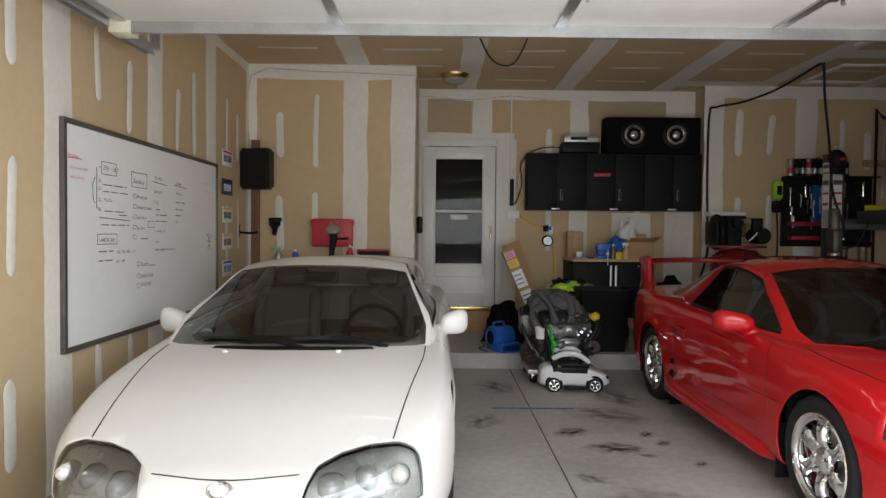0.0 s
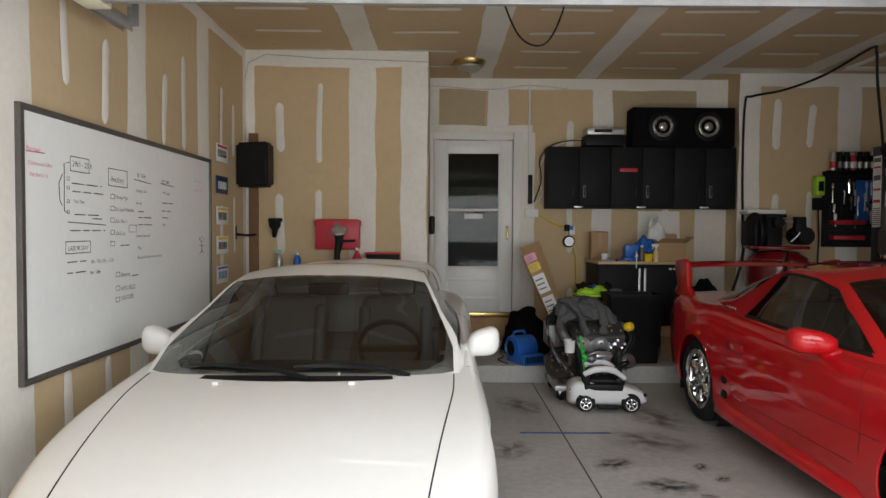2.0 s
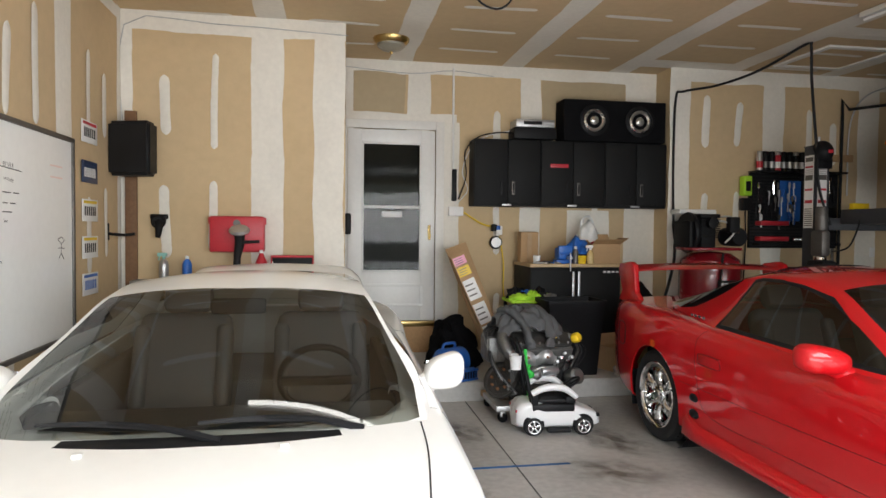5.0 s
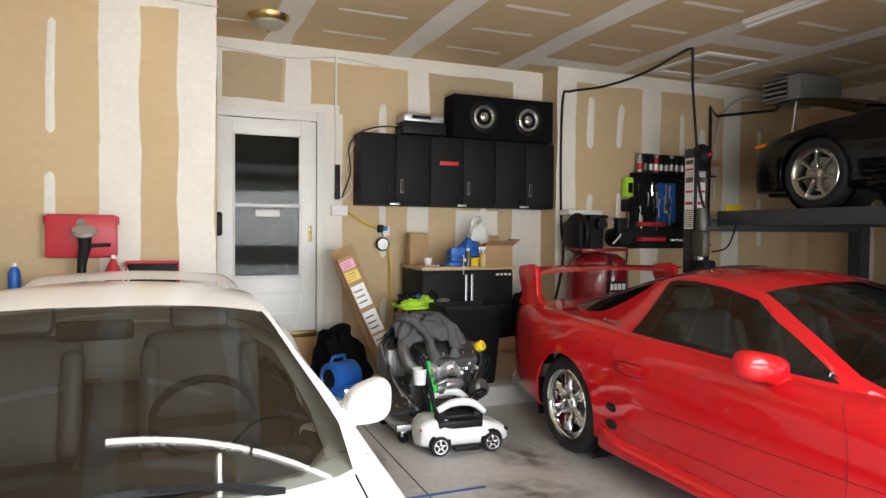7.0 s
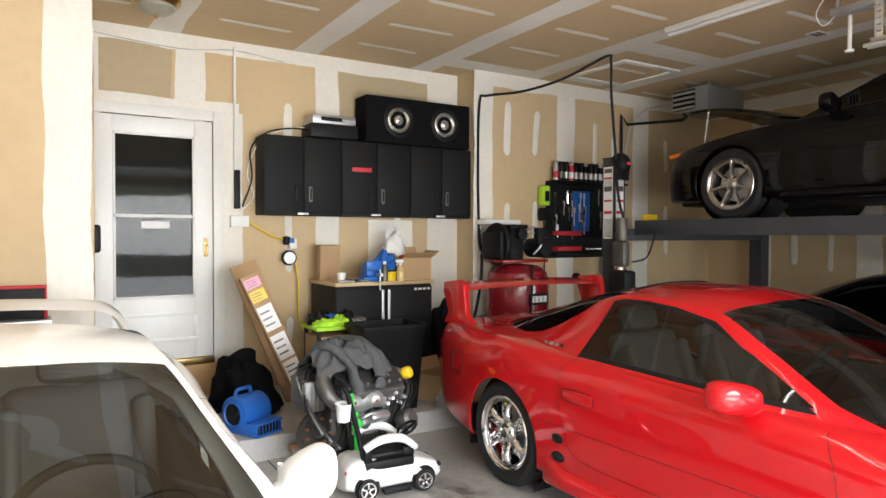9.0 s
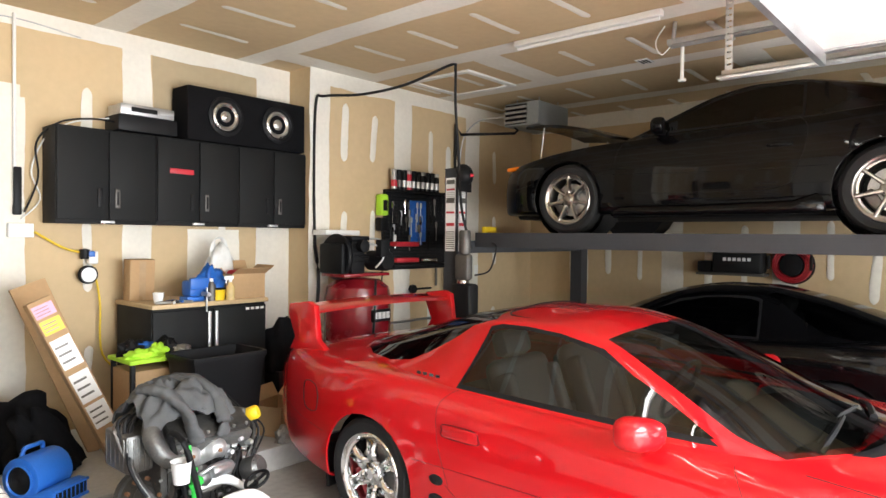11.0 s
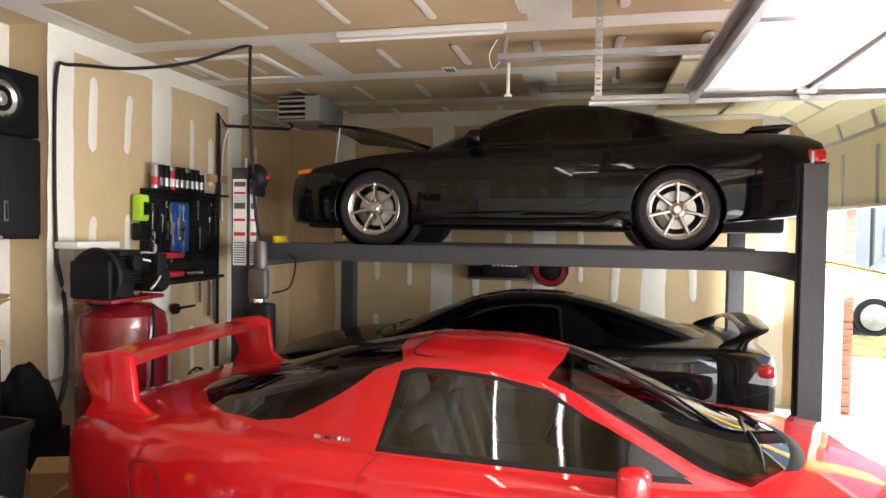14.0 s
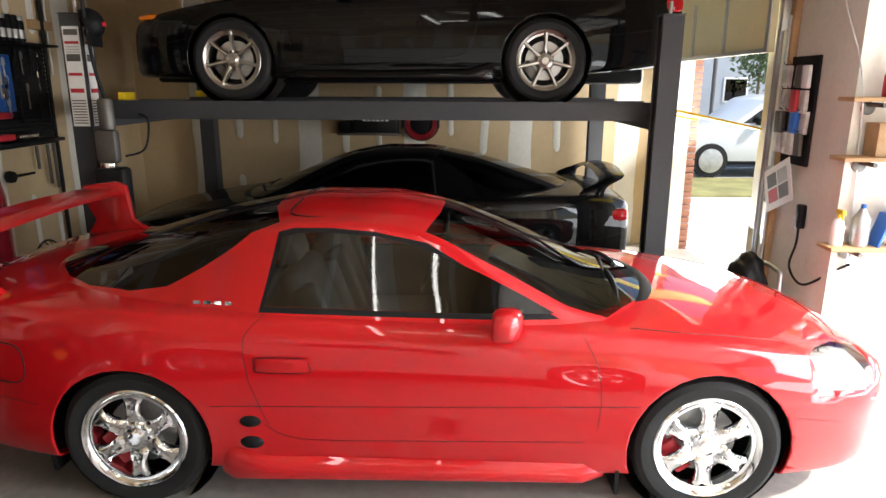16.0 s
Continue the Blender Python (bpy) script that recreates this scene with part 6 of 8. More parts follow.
bx("label", (-0.1, -0.318, 0.72), (0.12, -0.296, 0.83), TRIM_BLACK, comp, 0.002, m=pose(0, 0, 0))
for k in range(4):
    bx("print_bar", (-0.085 + 0.05 * k, -0.3215, 0.745), (-0.045 + 0.05 * k, -0.3185, 0.805), TAPE_WHITE, comp, 0.0)
for k in range(9):
    bx("cooling_fin", (-0.2, -0.14, 1.25 + 0.022 * k), (0.02, 0.1, 1.262 + 0.022 * k), TRIM_BLACK, comp, 0.004)
bx("pump_block", (-0.17, -0.11, 1.15), (-0.01, 0.08, 1.45), TRIM_BLACK, comp, 0.01)
lt("pump_filter", [(0, 0), (0.05, 0), (0.055, 0.01), (0.055, 0.06), (0, 0.07)], TRIM_BLACK, comp, m=pose(-0.09, -0.14, 1.4, 90, 0, 0), seg=18)
bx("switch_box", (0.05, -0.26, 1.3), (0.16, -0.18, 1.46), TRIM_BLACK, comp, 0.012)
bx("pump_head", (-0.2, -0.14, 1.45), (0.02, 0.1, 1.49), TRIM_BLACK, comp, 0.01)
lt("motor", [(0, 0), (0.08, 0), (0.095, 0.02), (0.095, 0.24), (0.06, 0.28), (0, 0.28)], TRIM_BLACK, comp, m=pose(0.2, -0.2, 1.26, -90, 0, 0), seg=28)
lt("flywheel_guard", [(0, 0), (0.2, 0), (0.21, 0.02), (0.2, 0.05), (0, 0.05)], TRIM_BLACK, comp, m=pose(-0.28, 0.0, 1.3, 0, 90, 0), seg=36)
bx("belt_guard", (-0.33, -0.16, 1.15), (-0.28, 0.16, 1.42), TRIM_BLACK, comp, 0.02)
tb("copper_line", [(0.0, -0.14, 1.42), (0.06, -0.2, 1.4), (0.1, -0.24, 1.3), (0.02, -0.22, 1.2)], 0.01, STEEL, comp)
tb("copper_line", [(0.02, -0.05, 1.46), (0.12, -0.16, 1.46), (0.16, -0.25, 1.36)], 0.01, STEEL, comp)
tb("hose", [(-0.05, -0.3, 1.1), (-0.1, -0.34, 0.8), (-0.12, -0.33, 0.4)], 0.012, TRIM_BLACK, comp)
tagged(bx("white_tray", (2.98, 7.6, 1.66), (3.4, 7.8, 1.71), TAPE_WHITE, None, 0.01), "white plastic lid resting on the compressor guard", "tray")

tools = thing("tool_board", pose(3.93, 7.66, 1.30), "black slotted tool board covered in hand tools", "tool board")
bx("panel", (0, 0.15, 0), (1.1, 0.185, 0.84), TRIM_BLACK, tools, 0.006)
for k in range(22):
    bx("slat", (0.005, 0.143, 0.03 + 0.036 * k), (1.095, 0.1495, 0.05 + 0.036 * k), BLACK_PLASTIC, tools, 0.0)
bx("top_shelf", (0, 0.0, 0.83), (1.1, 0.185, 0.85), TRIM_BLACK, tools, 0.004)
bx("tray", (0.03, 0.02, 0.03), (1.05, 0.15, 0.06), TRIM_BLACK, tools, 0.006)
for x0, z in ((0.06, 0.08), (0.06, 0.25)):
    bx("tray", (x0, 0.03, z), (x0 + 0.35, 0.14, z + 0.05), RED_PLASTIC, tools, 0.01, "red magnetic tool tray")
bx("set_panel", (0.36, 0.13, 0.3), (0.62, 0.148, 0.75), BLUE, tools, 0.01, "blue socket rail")
rng = random.Random(8)
for k in range(46):
    x, z = rng.uniform(0.05, 1.05), rng.uniform(0.2, 0.62)
    c = rng.choice([STEEL, CHROME, TRIM_BLACK, DARK_STEEL, BLUE if 0.34 < x < 0.64 else TRIM_BLACK, LIME if 0.62 < x < 0.75 else STEEL])
    ln = rng.uniform(0.1, 0.2)
    bm = bmesh.new()
    tube(bm, [(x, 0.125, z), (x + rng.uniform(-0.01, 0.01), 0.125, z + ln)], [0.008, 0.006], 6)
    lathe(bm, [(0, -0.02), (0.013, -0.018), (0.014, 0.03), (0.008, 0.045)], 8, pose(x, 0.125, z + ln - 0.01))
    part("hand_tool", bm, c, tools, smooth=40)
for k in range(7):
    bx("plier", (0.1 + 0.035 * k + 0.38, 0.04, 0.075), (0.125 + 0.035 * k + 0.38, 0.09, 0.12), CHROME, tools, 0.006)
for x, ln in ((0.93, 0.35), (1.02, 0.4), (0.78, 0.2)):
    bx("hanging_tool", (x, 0.12, -ln), (x + 0.03, 0.14, 0.0), DARK_STEEL, tools, 0.006)
CAN = [(0, 0), (0.032, 0), (0.033, 0.005), (0.033, 0.16), (0.028, 0.172), (0.016, 0.178)]
cans = [(CAST, RED_PLASTIC), (TRIM_BLACK, DARK_STEEL), (TRIM_BLACK, CAST), (RED_PLASTIC, TAPE_WHITE)] + [(TRIM_BLACK, CAST)] * 6
for k, (c, band) in enumerate(cans):
    cn = thing("spray_can", pose(3.99 + 0.074 * k, 7.74, 2.15), "aerosol can standing in a row on the tool board", "can", "aerosol cans")
    lt("body", CAN, c, cn, seg=18)
    lt("label", [(0.0336, 0.03), (0.0338, 0.05), (0.0338, 0.09), (0.0336, 0.1)], band, cn, seg=18)
    lt("cap", [(0.03, 0.172), (0.03, 0.205), (0.027, 0.21), (0, 0.21)], TRIM_BLACK if k % 3 else CAST, cn, seg=18)
chg = thing("battery_tool", pose(3.80, 7.72, 1.87), "lime green and black cordless tool hung on the wall", "tool")
bx("body", (0, 0, 0), (0.1, 0.1, 0.22), LIME, chg, 0.02)
bx("grip", (0.02, -0.005, 0.05), (0.08, 0.0, 0.16), TRIM_BLACK, chg, 0.004)
bx("battery", (0.0, 0.01, -0.16), (0.1, 0.1, -0.02), TRIM_BLACK, chg, 0.015)
tb("cord", [(0.05, 0.05, -0.16), (0.07, 0.06, -0.5), (0.05, 0.06, -1.0)], 0.008, TRIM_BLACK, chg)
ham = thing("wall_lever", pose(4.35, YJ - 0.05, 1.08), "black handle on the back wall", "handle")
tb("bar", [(0, -0.02, 0), (0.28, -0.02, 0.0)], 0.011, TRIM_BLACK, ham, n=1)
lt("disc", [(0, -0.02), (0.045, -0.02), (0.05, 0), (0.045, 0.03), (0, 0.03)], TRIM_BLACK, ham, m=pose(0, 0, 0, 90, 0, 0), seg=20)
tagged(tb("air_line", [(2.3, YB - 0.4, 0.72), (3.0, 7.8, 0.72), (3.05, 7.82, 0.72), (5.0, 7.82, 0.74)], 0.013, STEEL, None, n=1), "grey steel air line along the back wall", "pipe")
fan = thing("desk_fan", pose(4.0, 7.35, 0.165), "small black cage fan on a red base on the floor", "fan")
tb("cage", [(0.17 * math.cos(a), 0, 0.3 + 0.17 * math.sin(a)) for a in np.linspace(0, 2 * math.pi, 24, endpoint=False)], 0.008, TRIM_BLACK, fan, n=1, closed=True)
for k in range(18):
    a = 2 * math.pi * k / 18
    tb("wire", [(0.03 * math.cos(a), -0.05, 0.3 + 0.03 * math.sin(a)), (0.12 * math.cos(a), -0.045, 0.3 + 0.12 * math.sin(a)), (0.17 * math.cos(a), 0, 0.3 + 0.17 * math.sin(a))], 0.004, TRIM_BLACK, fan, n=2, seg=5)
lt("hub", [(0, -0.03), (0.05, -0.03), (0.06, 0.1), (0, 0.12)], TRIM_BLACK, fan, m=pose(0, 0, 0.3, -90, 0, 0), seg=16)
bx("base", (-0.14, -0.1, 0), (0.14, 0.12, 0.12), RED_PLASTIC, fan, 0.03)
# ---- floor marks ----
FX = 0.51
tagged(bx("floor_joint", (FX - 0.004, 0.55, 0.0005), (FX + 0.004, 6.715, 0.0025), mat("joint_dark", (0.07, 0.065, 0.06), 0.9), floor, 0.0), "dark saw-cut joint in the slab")
tagged(bx("tape_strip", (0.2, 5.16, 0.0015), (0.86, 5.185, 0.004), mat("blue_tape", (0.03, 0.12, 0.3), 0.6), None, 0.0), "blue masking tape strip stuck on the floor", "tape")
OIL, DAMP = stain_mat("oil_stain", (0.03, 0.028, 0.025), 0.35, 0.9), stain_mat("damp_stain", (0.17, 0.15, 0.12), 0.35, 0.7)
for k, (x, y, r, c) in enumerate(((0.95, 4.2, 0.17, OIL), (0.72, 4.55, 0.13, OIL), (1.25, 4.5, 0.07, OIL), (1.32, 5.55, 0.3, DAMP), (0.66, 3.65, 0.1, DAMP), (1.12, 4.05, 0.05, OIL), (1.3, 4.3, 0.06, OIL), (0.1, 4.8, 0.2, DAMP), (0.3, 5.9, 0.25, DAMP), (1.1, 5.0, 0.3, DAMP), (0.9, 3.3, 0.3, DAMP), (1.4, 3.9, 0.05, OIL))):
    bm = bmesh.new()
    bmesh.ops.create_circle(bm, cap_ends=True, segments=24, radius=1)
    st = part("stain", bm, c, floor, "dark oil stain")
    st.matrix_basis = pose(x, y, 0.0022 + 0.0002 * k, 0, 0, 37 * k) @ Matrix.Diagonal((r * 1.4, r, 1, 1))

# ---- workbench corner ----
bench = thing("tool_cabinet", pose(1.33, 7.5, 0.165), "black two-door steel tool cabinet with wooden top", "cabinet")
bx("body", (0, 0.02, 0.05), (0.95, 0.6, 0.94), BLACK_METAL, bench, 0.006)
for k in (0, 1):
    d = bx("door", (0.005 + 0.475 * k, 0, 0.07), (0.472 + 0.475 * k, 0.019, 0.92), BLACK_METAL, bench, 0.005)
    bx("handle", (0.43 + 0.06 * k, -0.014, 0.1), (0.455 + 0.06 * k, 0.001, 0.9), STEEL, d, 0.005)
bx("worktop", (-0.01, -0.02, 0.942), (0.96, 0.61, 0.975), mat("plywood_top", (0.5, 0.36, 0.2), 0.5, var=0.15, scale=10), bench, 0.004)
for x in (0.06, 0.89):
    bx("foot", (x - 0.03, 0.05, 0), (x + 0.03, 0.5, 0.05), TRIM_BLACK, bench, 0.004)
for k in range(4):
    bx("badge_bar", (0.76 + 0.045 * k, -0.004, 0.885), (0.79 + 0.045 * k, -0.0005, 0.905), TAPE_WHITE, bench, 0.0)
BT = 1.1405
vise = thing("bench_vise", pose(1.68, 7.58, BT) @ Matrix.Scale(0.8, 4), "blue cast-iron bench vise on the cabinet top", "vise")
bx("base", (-0.09, -0.06, 0), (0.09, 0.1, 0.05), BLUE, vise, 0.012)
bx("body", (-0.07, -0.08, 0.05), (0.07, 0.1, 0.2), BLUE, vise, 0.025)
bx("jaw", (-0.09, -0.13, 0.12), (0.09, -0.085, 0.23), BLUE, vise, 0.012)
tb("screw_handle", [(0.05, -0.17, -0.09), (0.05, -0.17, 0.14)], 0.009, STEEL, vise, n=1)
lt("screw", [(0, 0), (0.02, 0), (0.02, 0.12), (0, 0.12)], STEEL, vise, m=pose(0.03, -0.13, 0.08, 90, 0, 0), seg=14)
cloth = thing("blue_cloth", pose(1.88, 7.68, BT), "crumpled bright blue cloth heaped on the bench", "cloth")


def crumple(name, material, parent, sx, sy, sz, seed, amp=0.35, fr=2.2):
    bm = bmesh.new()
    bmesh.ops.create_icosphere(bm, subdivisions=4, radius=1)
    for v in bm.verts:
        p = v.co.copy()
        k = 1 + amp * noise.fractal(p * fr + Vector((seed, 0, seed)), 1.0, 2.0, 3) + 0.1 * amp * abs(math.sin(8 * p.x + 5 * noise.noise(p * 2)))
        v.co = Vector((p.x * sx * k, p.y * sy * k, max(p.z, -0.15) * sz * k + 0.15 * sz))
    return part(name, bm, material, parent, smooth=70)


crumple("folds", BLUE, cloth, 0.12, 0.1, 0.22, 3.1)
bag = thing("plastic_bag", pose(2.06, 7.85, BT), "white translucent plastic bag standing on the bench", "bag")
crumple("bag", mat("white_bag", (0.72, 0.73, 0.72), 0.4, var=0.06, scale=10), bag, 0.15, 0.1, 0.36, 7.7, 0.25)
tb("loop", [(-0.07, 0, 0.3), (-0.05, 0, 0.46), (0.03, 0, 0.47), (0.07, 0, 0.3)], 0.022, MATS["white_bag"], bag, flat=0.35)


def open_box(name, m, w, d, h, label, flaps=True, group=""):
    b = thing(name, m, label, "box", group)
    bm = bmesh.new()
    t = 0.005
    for c in ((0, 0, 0, w, t, h), (0, d - t, 0, w, d, h), (0, t, 0, t, d - t, h), (w - t, t, 0, w, d - t, h), (t, t, 0, w - t, d - t, t)):
        box(bm, *c)
    part("carton", bm, CARD, b)
    if flaps:
        bx("flap", (0, 0, 0), (w, 0.004, 0.11), CARD, b, 0.0, m=pose(0, 0, h, 65, 0, 0))
        bx("flap", (0, -0.004, 0), (w, 0, 0.11), CARD, b, 0.0, m=pose(0, d, h, -30, 0, 0))
        bx("flap", (0, 0, 0), (0.004, d, 0.11), CARD, b, 0.0, m=pose(w, 0, h, 0, 55, 0))
    return b


ob = open_box("cardboard_box", pose(1.98, 7.52, BT), 0.3, 0.25, 0.2, "open brown cardboard box with a red cloth inside on the bench")
r = thing("red_cloth", pose(2.1, 7.64, BT + 0.12), "red cloth stuffed in the cardboard box", "cloth")
crumple("folds", RED_PLASTIC, r, 0.1, 0.09, 0.09, 1.3)
bottle("spray_bottle", pose(1.95, 7.5, BT), [(0, 0), (0.033, 0), (0.035, 0.01), (0.035, 0.1), (0.014, 0.14)], mat("amber_liquid", (0.6, 0.45, 0.2), 0.25), TAPE_WHITE, "clear amber spray bottle on the bench", True)
bottle("bottle", pose(1.80, 7.52, BT), [(0, 0), (0.03, 0), (0.03, 0.12), (0.014, 0.15)], DARK_STEEL, TAPE_WHITE, "dark bottle on the bench")
tub = thing("tub", pose(1.87, 7.55, BT), "round yellow plastic tub on the bench", "tub")
lt("bowl", [(0, 0), (0.05, 0), (0.06, 0.08), (0.064, 0.085), (0.056, 0.085), (0.05, 0.01), (0, 0.008)], YELLOW, tub, seg=24)
lt("lid", [(0, 0.095), (0.06, 0.095), (0.066, 0.09), (0.066, 0.084)], TRIM_BLACK, tub, seg=24)
cup = thing("cup", pose(1.42, 7.6, BT), "white plastic cup on the bench", "cup")
lt("cup", [(0, 0), (0.03, 0), (0.04, 0.08), (0.036, 0.08), (0.028, 0.006), (0, 0.006)], TAPE_WHITE, cup, seg=20)
for k in range(7):
    t = thing("hand_tool", pose(1.42 + 0.028 * k, 7.52 + 0.03 * (k % 3), BT + 0.011, 0, 0, 20 * k), "small metal tool lying on the bench", "tool", "bench tools")
    tb("shaft", [(-0.06, 0, 0), (0.06, 0, 0)], 0.01, (STEEL, TRIM_BLACK, BLUE)[k % 3], t, n=1)

tall = thing("cardboard_carton", pose(1.34, 7.95, 0.165, 3, 0, 0), "tall narrow cardboard carton leaning on the wall", "carton")
bx("carton", (0, 0, 0), (0.19, 0.12, 1.29), CARD, tall, 0.004)
bx("tape", (0.07, -0.002, 0.0), (0.12, -0.0005, 1.28), mat("brown_tape", (0.4, 0.27, 0.15), 0.3), tall, 0.0)
lean = thing("cardboard_carton", pose(1.08, 7.1, 0.168, -9, -23, 0), "long cardboard carton with shipping labels leaning beside the door", "carton")
bx("carton", (-0.15, 0, 0), (-0.01, 0.09, 1.22), CARD, lean, 0.004)
for z, h, c in ((1.11, 0.08, mat("pink_label", (0.8, 0.35, 0.5), 0.5)), (1.0, 0.09, YELLOW), (0.76, 0.2, TAPE_WHITE), (0.52, 0.2, TAPE_WHITE), (0.34, 0.16, TAPE_WHITE)):
    lb = bx("label", (-0.14, -0.003, z), (-0.02, -0.0006, z + h), c, lean, 0.0)
    for k in range(3):
        bx("print_bar", (-0.13, -0.0042, z + h * (0.2 + 0.25 * k)), (-0.05, -0.0031, z + h * (0.27 + 0.25 * k)), DARK_STEEL, lb, 0.0)
flat = thing("cardboard_carton", pose(0.98, 7.55, 0.168, -10, -20, 0), "flattened cardboard carton leaning on the wall", "carton")
bx("carton", (-0.06, 0, 0), (0.16, 0.03, 1.22), CARD, flat, 0.003)
BINB = mat("bin_black", (0.008, 0.008, 0.009), 0.5, spec=0.2, var=0.1, scale=20, bump=0.08)
tbin = thing("waste_bin", pose(1.55, 7.0, 0.165), "tall black plastic waste bin with rim", "bin")
bm = bmesh.new()
rows = []
for z, w, d in ((0, 0.22, 0.15), (0.62, 0.27, 0.19), (0.65, 0.285, 0.205), (0.68, 0.285, 0.205), (0.68, 0.265, 0.185), (0.02, 0.21, 0.14)):
    rows.append([bm.verts.new((w * (1 if (math.cos(a) > 0) else -1) * min(1, abs(math.cos(a)) * 1.35), d * (1 if math.sin(a) > 0 else -1) * min(1, abs(math.sin(a)) * 1.35), z)) for a in np.linspace(0, 2 * math.pi, 32, endpoint=False)])
for a, b in zip(rows, rows[1:]):
    for k in range(32):
        bm.faces.new((a[k], a[(k + 1) % 32], b[(k + 1) % 32], b[k]))
bm.faces.new(rows[-1])
bmesh.ops.recalc_face_normals(bm, faces=bm.faces)
part("bin", bm, BINB, tbin, smooth=35)
pack = thing("backpack", pose(2.5, 7.55, 0.5), "black fabric bag hung beside the tool cabinet", "bag")
crumple("bag", CARPET, pack, 0.2, 0.16, 0.38, 4.4, 0.2)
tagged(bx("stand_box", (2.34, 7.4, 0.166), (2.7, 7.75, 0.52), TRIM_BLACK, None, 0.01), "black plastic crate holding the bag", "crate")
open_box("cardboard_box", pose(1.98, 6.86, 0.166, 0, 0, 20), 0.36, 0.28, 0.22, "open cardboard box on the step behind the red car")
bags = thing("plastic_bag", pose(1.98, 6.78, 0.166), "clear plastic bag of parts on the step", "bag")
crumple("bag", mat("clear_bag", (0.35, 0.34, 0.32), 0.25, var=0.3, scale=30), bags, 0.1, 0.05, 0.1, 5.5, 0.4)
black_bag = thing("duffel_bag", pose(0.55, 7.6, 0.166), "black fabric bag slumped on the step by the door", "bag")
crumple("bag", CARPET, black_bag, 0.24, 0.2, 0.36, 9.1, 0.3)
vac = thing("fabric_bag", pose(0.66, 7.3, 0.166, 0, -28, 0), "limp black fabric bag slumped against the boxes", "bag")
crumple("bag", CARPET, vac, 0.13, 0.11, 0.4, 12.3, 0.4, 1.6)
gloves = thing("tool_table", pose(1.06, 7.24, 0.226), "low black table heaped with lime work gloves", "table")
bx("top", (0, 0, 0.55), (0.5, 0.36, 0.58), LIME, gloves, 0.006)
for x in (0.03, 0.47):
    for y in (0.03, 0.33):
        bx("leg", (x - 0.015, y - 0.015, -0.06), (x + 0.015, y + 0.015, 0.55), TRIM_BLACK, gloves, 0.003)
bx("panel", (0.02, 0.02, 0.05), (0.48, 0.34, 0.5), CARD, gloves, 0.004)
for k, (c, x, y) in enumerate(((LIME, 0.12, 0.1), (LIME, 0.25, 0.14), (TRIM_BLACK, 0.35, 0.2), (LIME, 0.38, 0.24), (BLUE, 0.22, 0.26), (TRIM_BLACK, 0.12, 0.25), (CAST, 0.42, 0.12))):
    g = thing("work_glove", pose(1.06 + x, 7.24 + y, 0.807, 0, 0, 40 * k), "lime and black work glove in a heap", "glove", "work gloves")
    crumple("glove", c, g, 0.1, 0.06, 0.045 + 0.02 * (k % 3), 2.0 + k, 0.45)

# ---- blower ----
bl = thing("air_mover", pose(0.43, 6.95, 0.166, 0, 0, -62) @ Matrix.Scale(0.64, 4), "blue plastic snail-shaped air mover fan on the step", "blower")
snail = [(0.19 * math.cos(a), 0.215 + 0.19 * math.sin(a)) for a in np.linspace(-0.5, 4.1, 26)] + [(-0.13, 0.006), (0.34, 0.006), (0.34, 0.15), (0.25, 0.16)]
pr("housing", snail, -0.19, 0.19, "y", BLUE, bl, bevel=0.014)
for y in (-0.19, 0.19):
    s = -1 if y < 0 else 1
    m = pose(0, y, 0.215, -90 * s, 0, 0)
    ring = lt("intake_ring", [(0.135, -0.002), (0.145, 0.012), (0.125, 0.02), (0.115, 0.0)], BLUE, bl, m=m, seg=32)
    lt("intake", [(0, 0.002), (0.118, 0.002), (0.118, 0.004), (0, 0.004)], TRIM_BLACK, ring, "dark intake opening", m=m, seg=32)
    for k in range(1, 6):
        lt("grille", [(0.019 * k, 0.006), (0.019 * k + 0.004, 0.010), (0.019 * k + 0.006, 0.006)], TRIM_BLACK, ring, m=m, seg=28)
out = bx("outlet", (0.338, -0.165, 0.03), (0.344, 0.165, 0.125), TRIM_BLACK, bl, 0.002, "dark outlet mouth")
for k in range(7):
    bx("outlet_bar", (0.344, -0.15 + 0.047 * k, 0.032), (0.35, -0.143 + 0.047 * k, 0.123), BLUE, out, 0.001)
for z in (0.0, 0.125):
    bx("outlet_lip", (0.33, -0.19, z + 0.004), (0.36, 0.19, z + 0.03), BLUE, bl, 0.008)
tb("carry_handle", [(-0.06, -0.11, 0.39), (-0.05, -0.09, 0.455), (-0.03, 0.0, 0.465), (-0.05, 0.09, 0.455), (-0.06, 0.11, 0.39)], 0.02, BLUE, bl)
tb("cord", [(-0.15, -0.15, 0.1), (-0.3, -0.2, 0.12), (-0.34, -0.1, 0.02), (-0.2, -0.3, 0.01), (0.1, -0.32, 0.008)], 0.008, TRIM_BLACK, bl)

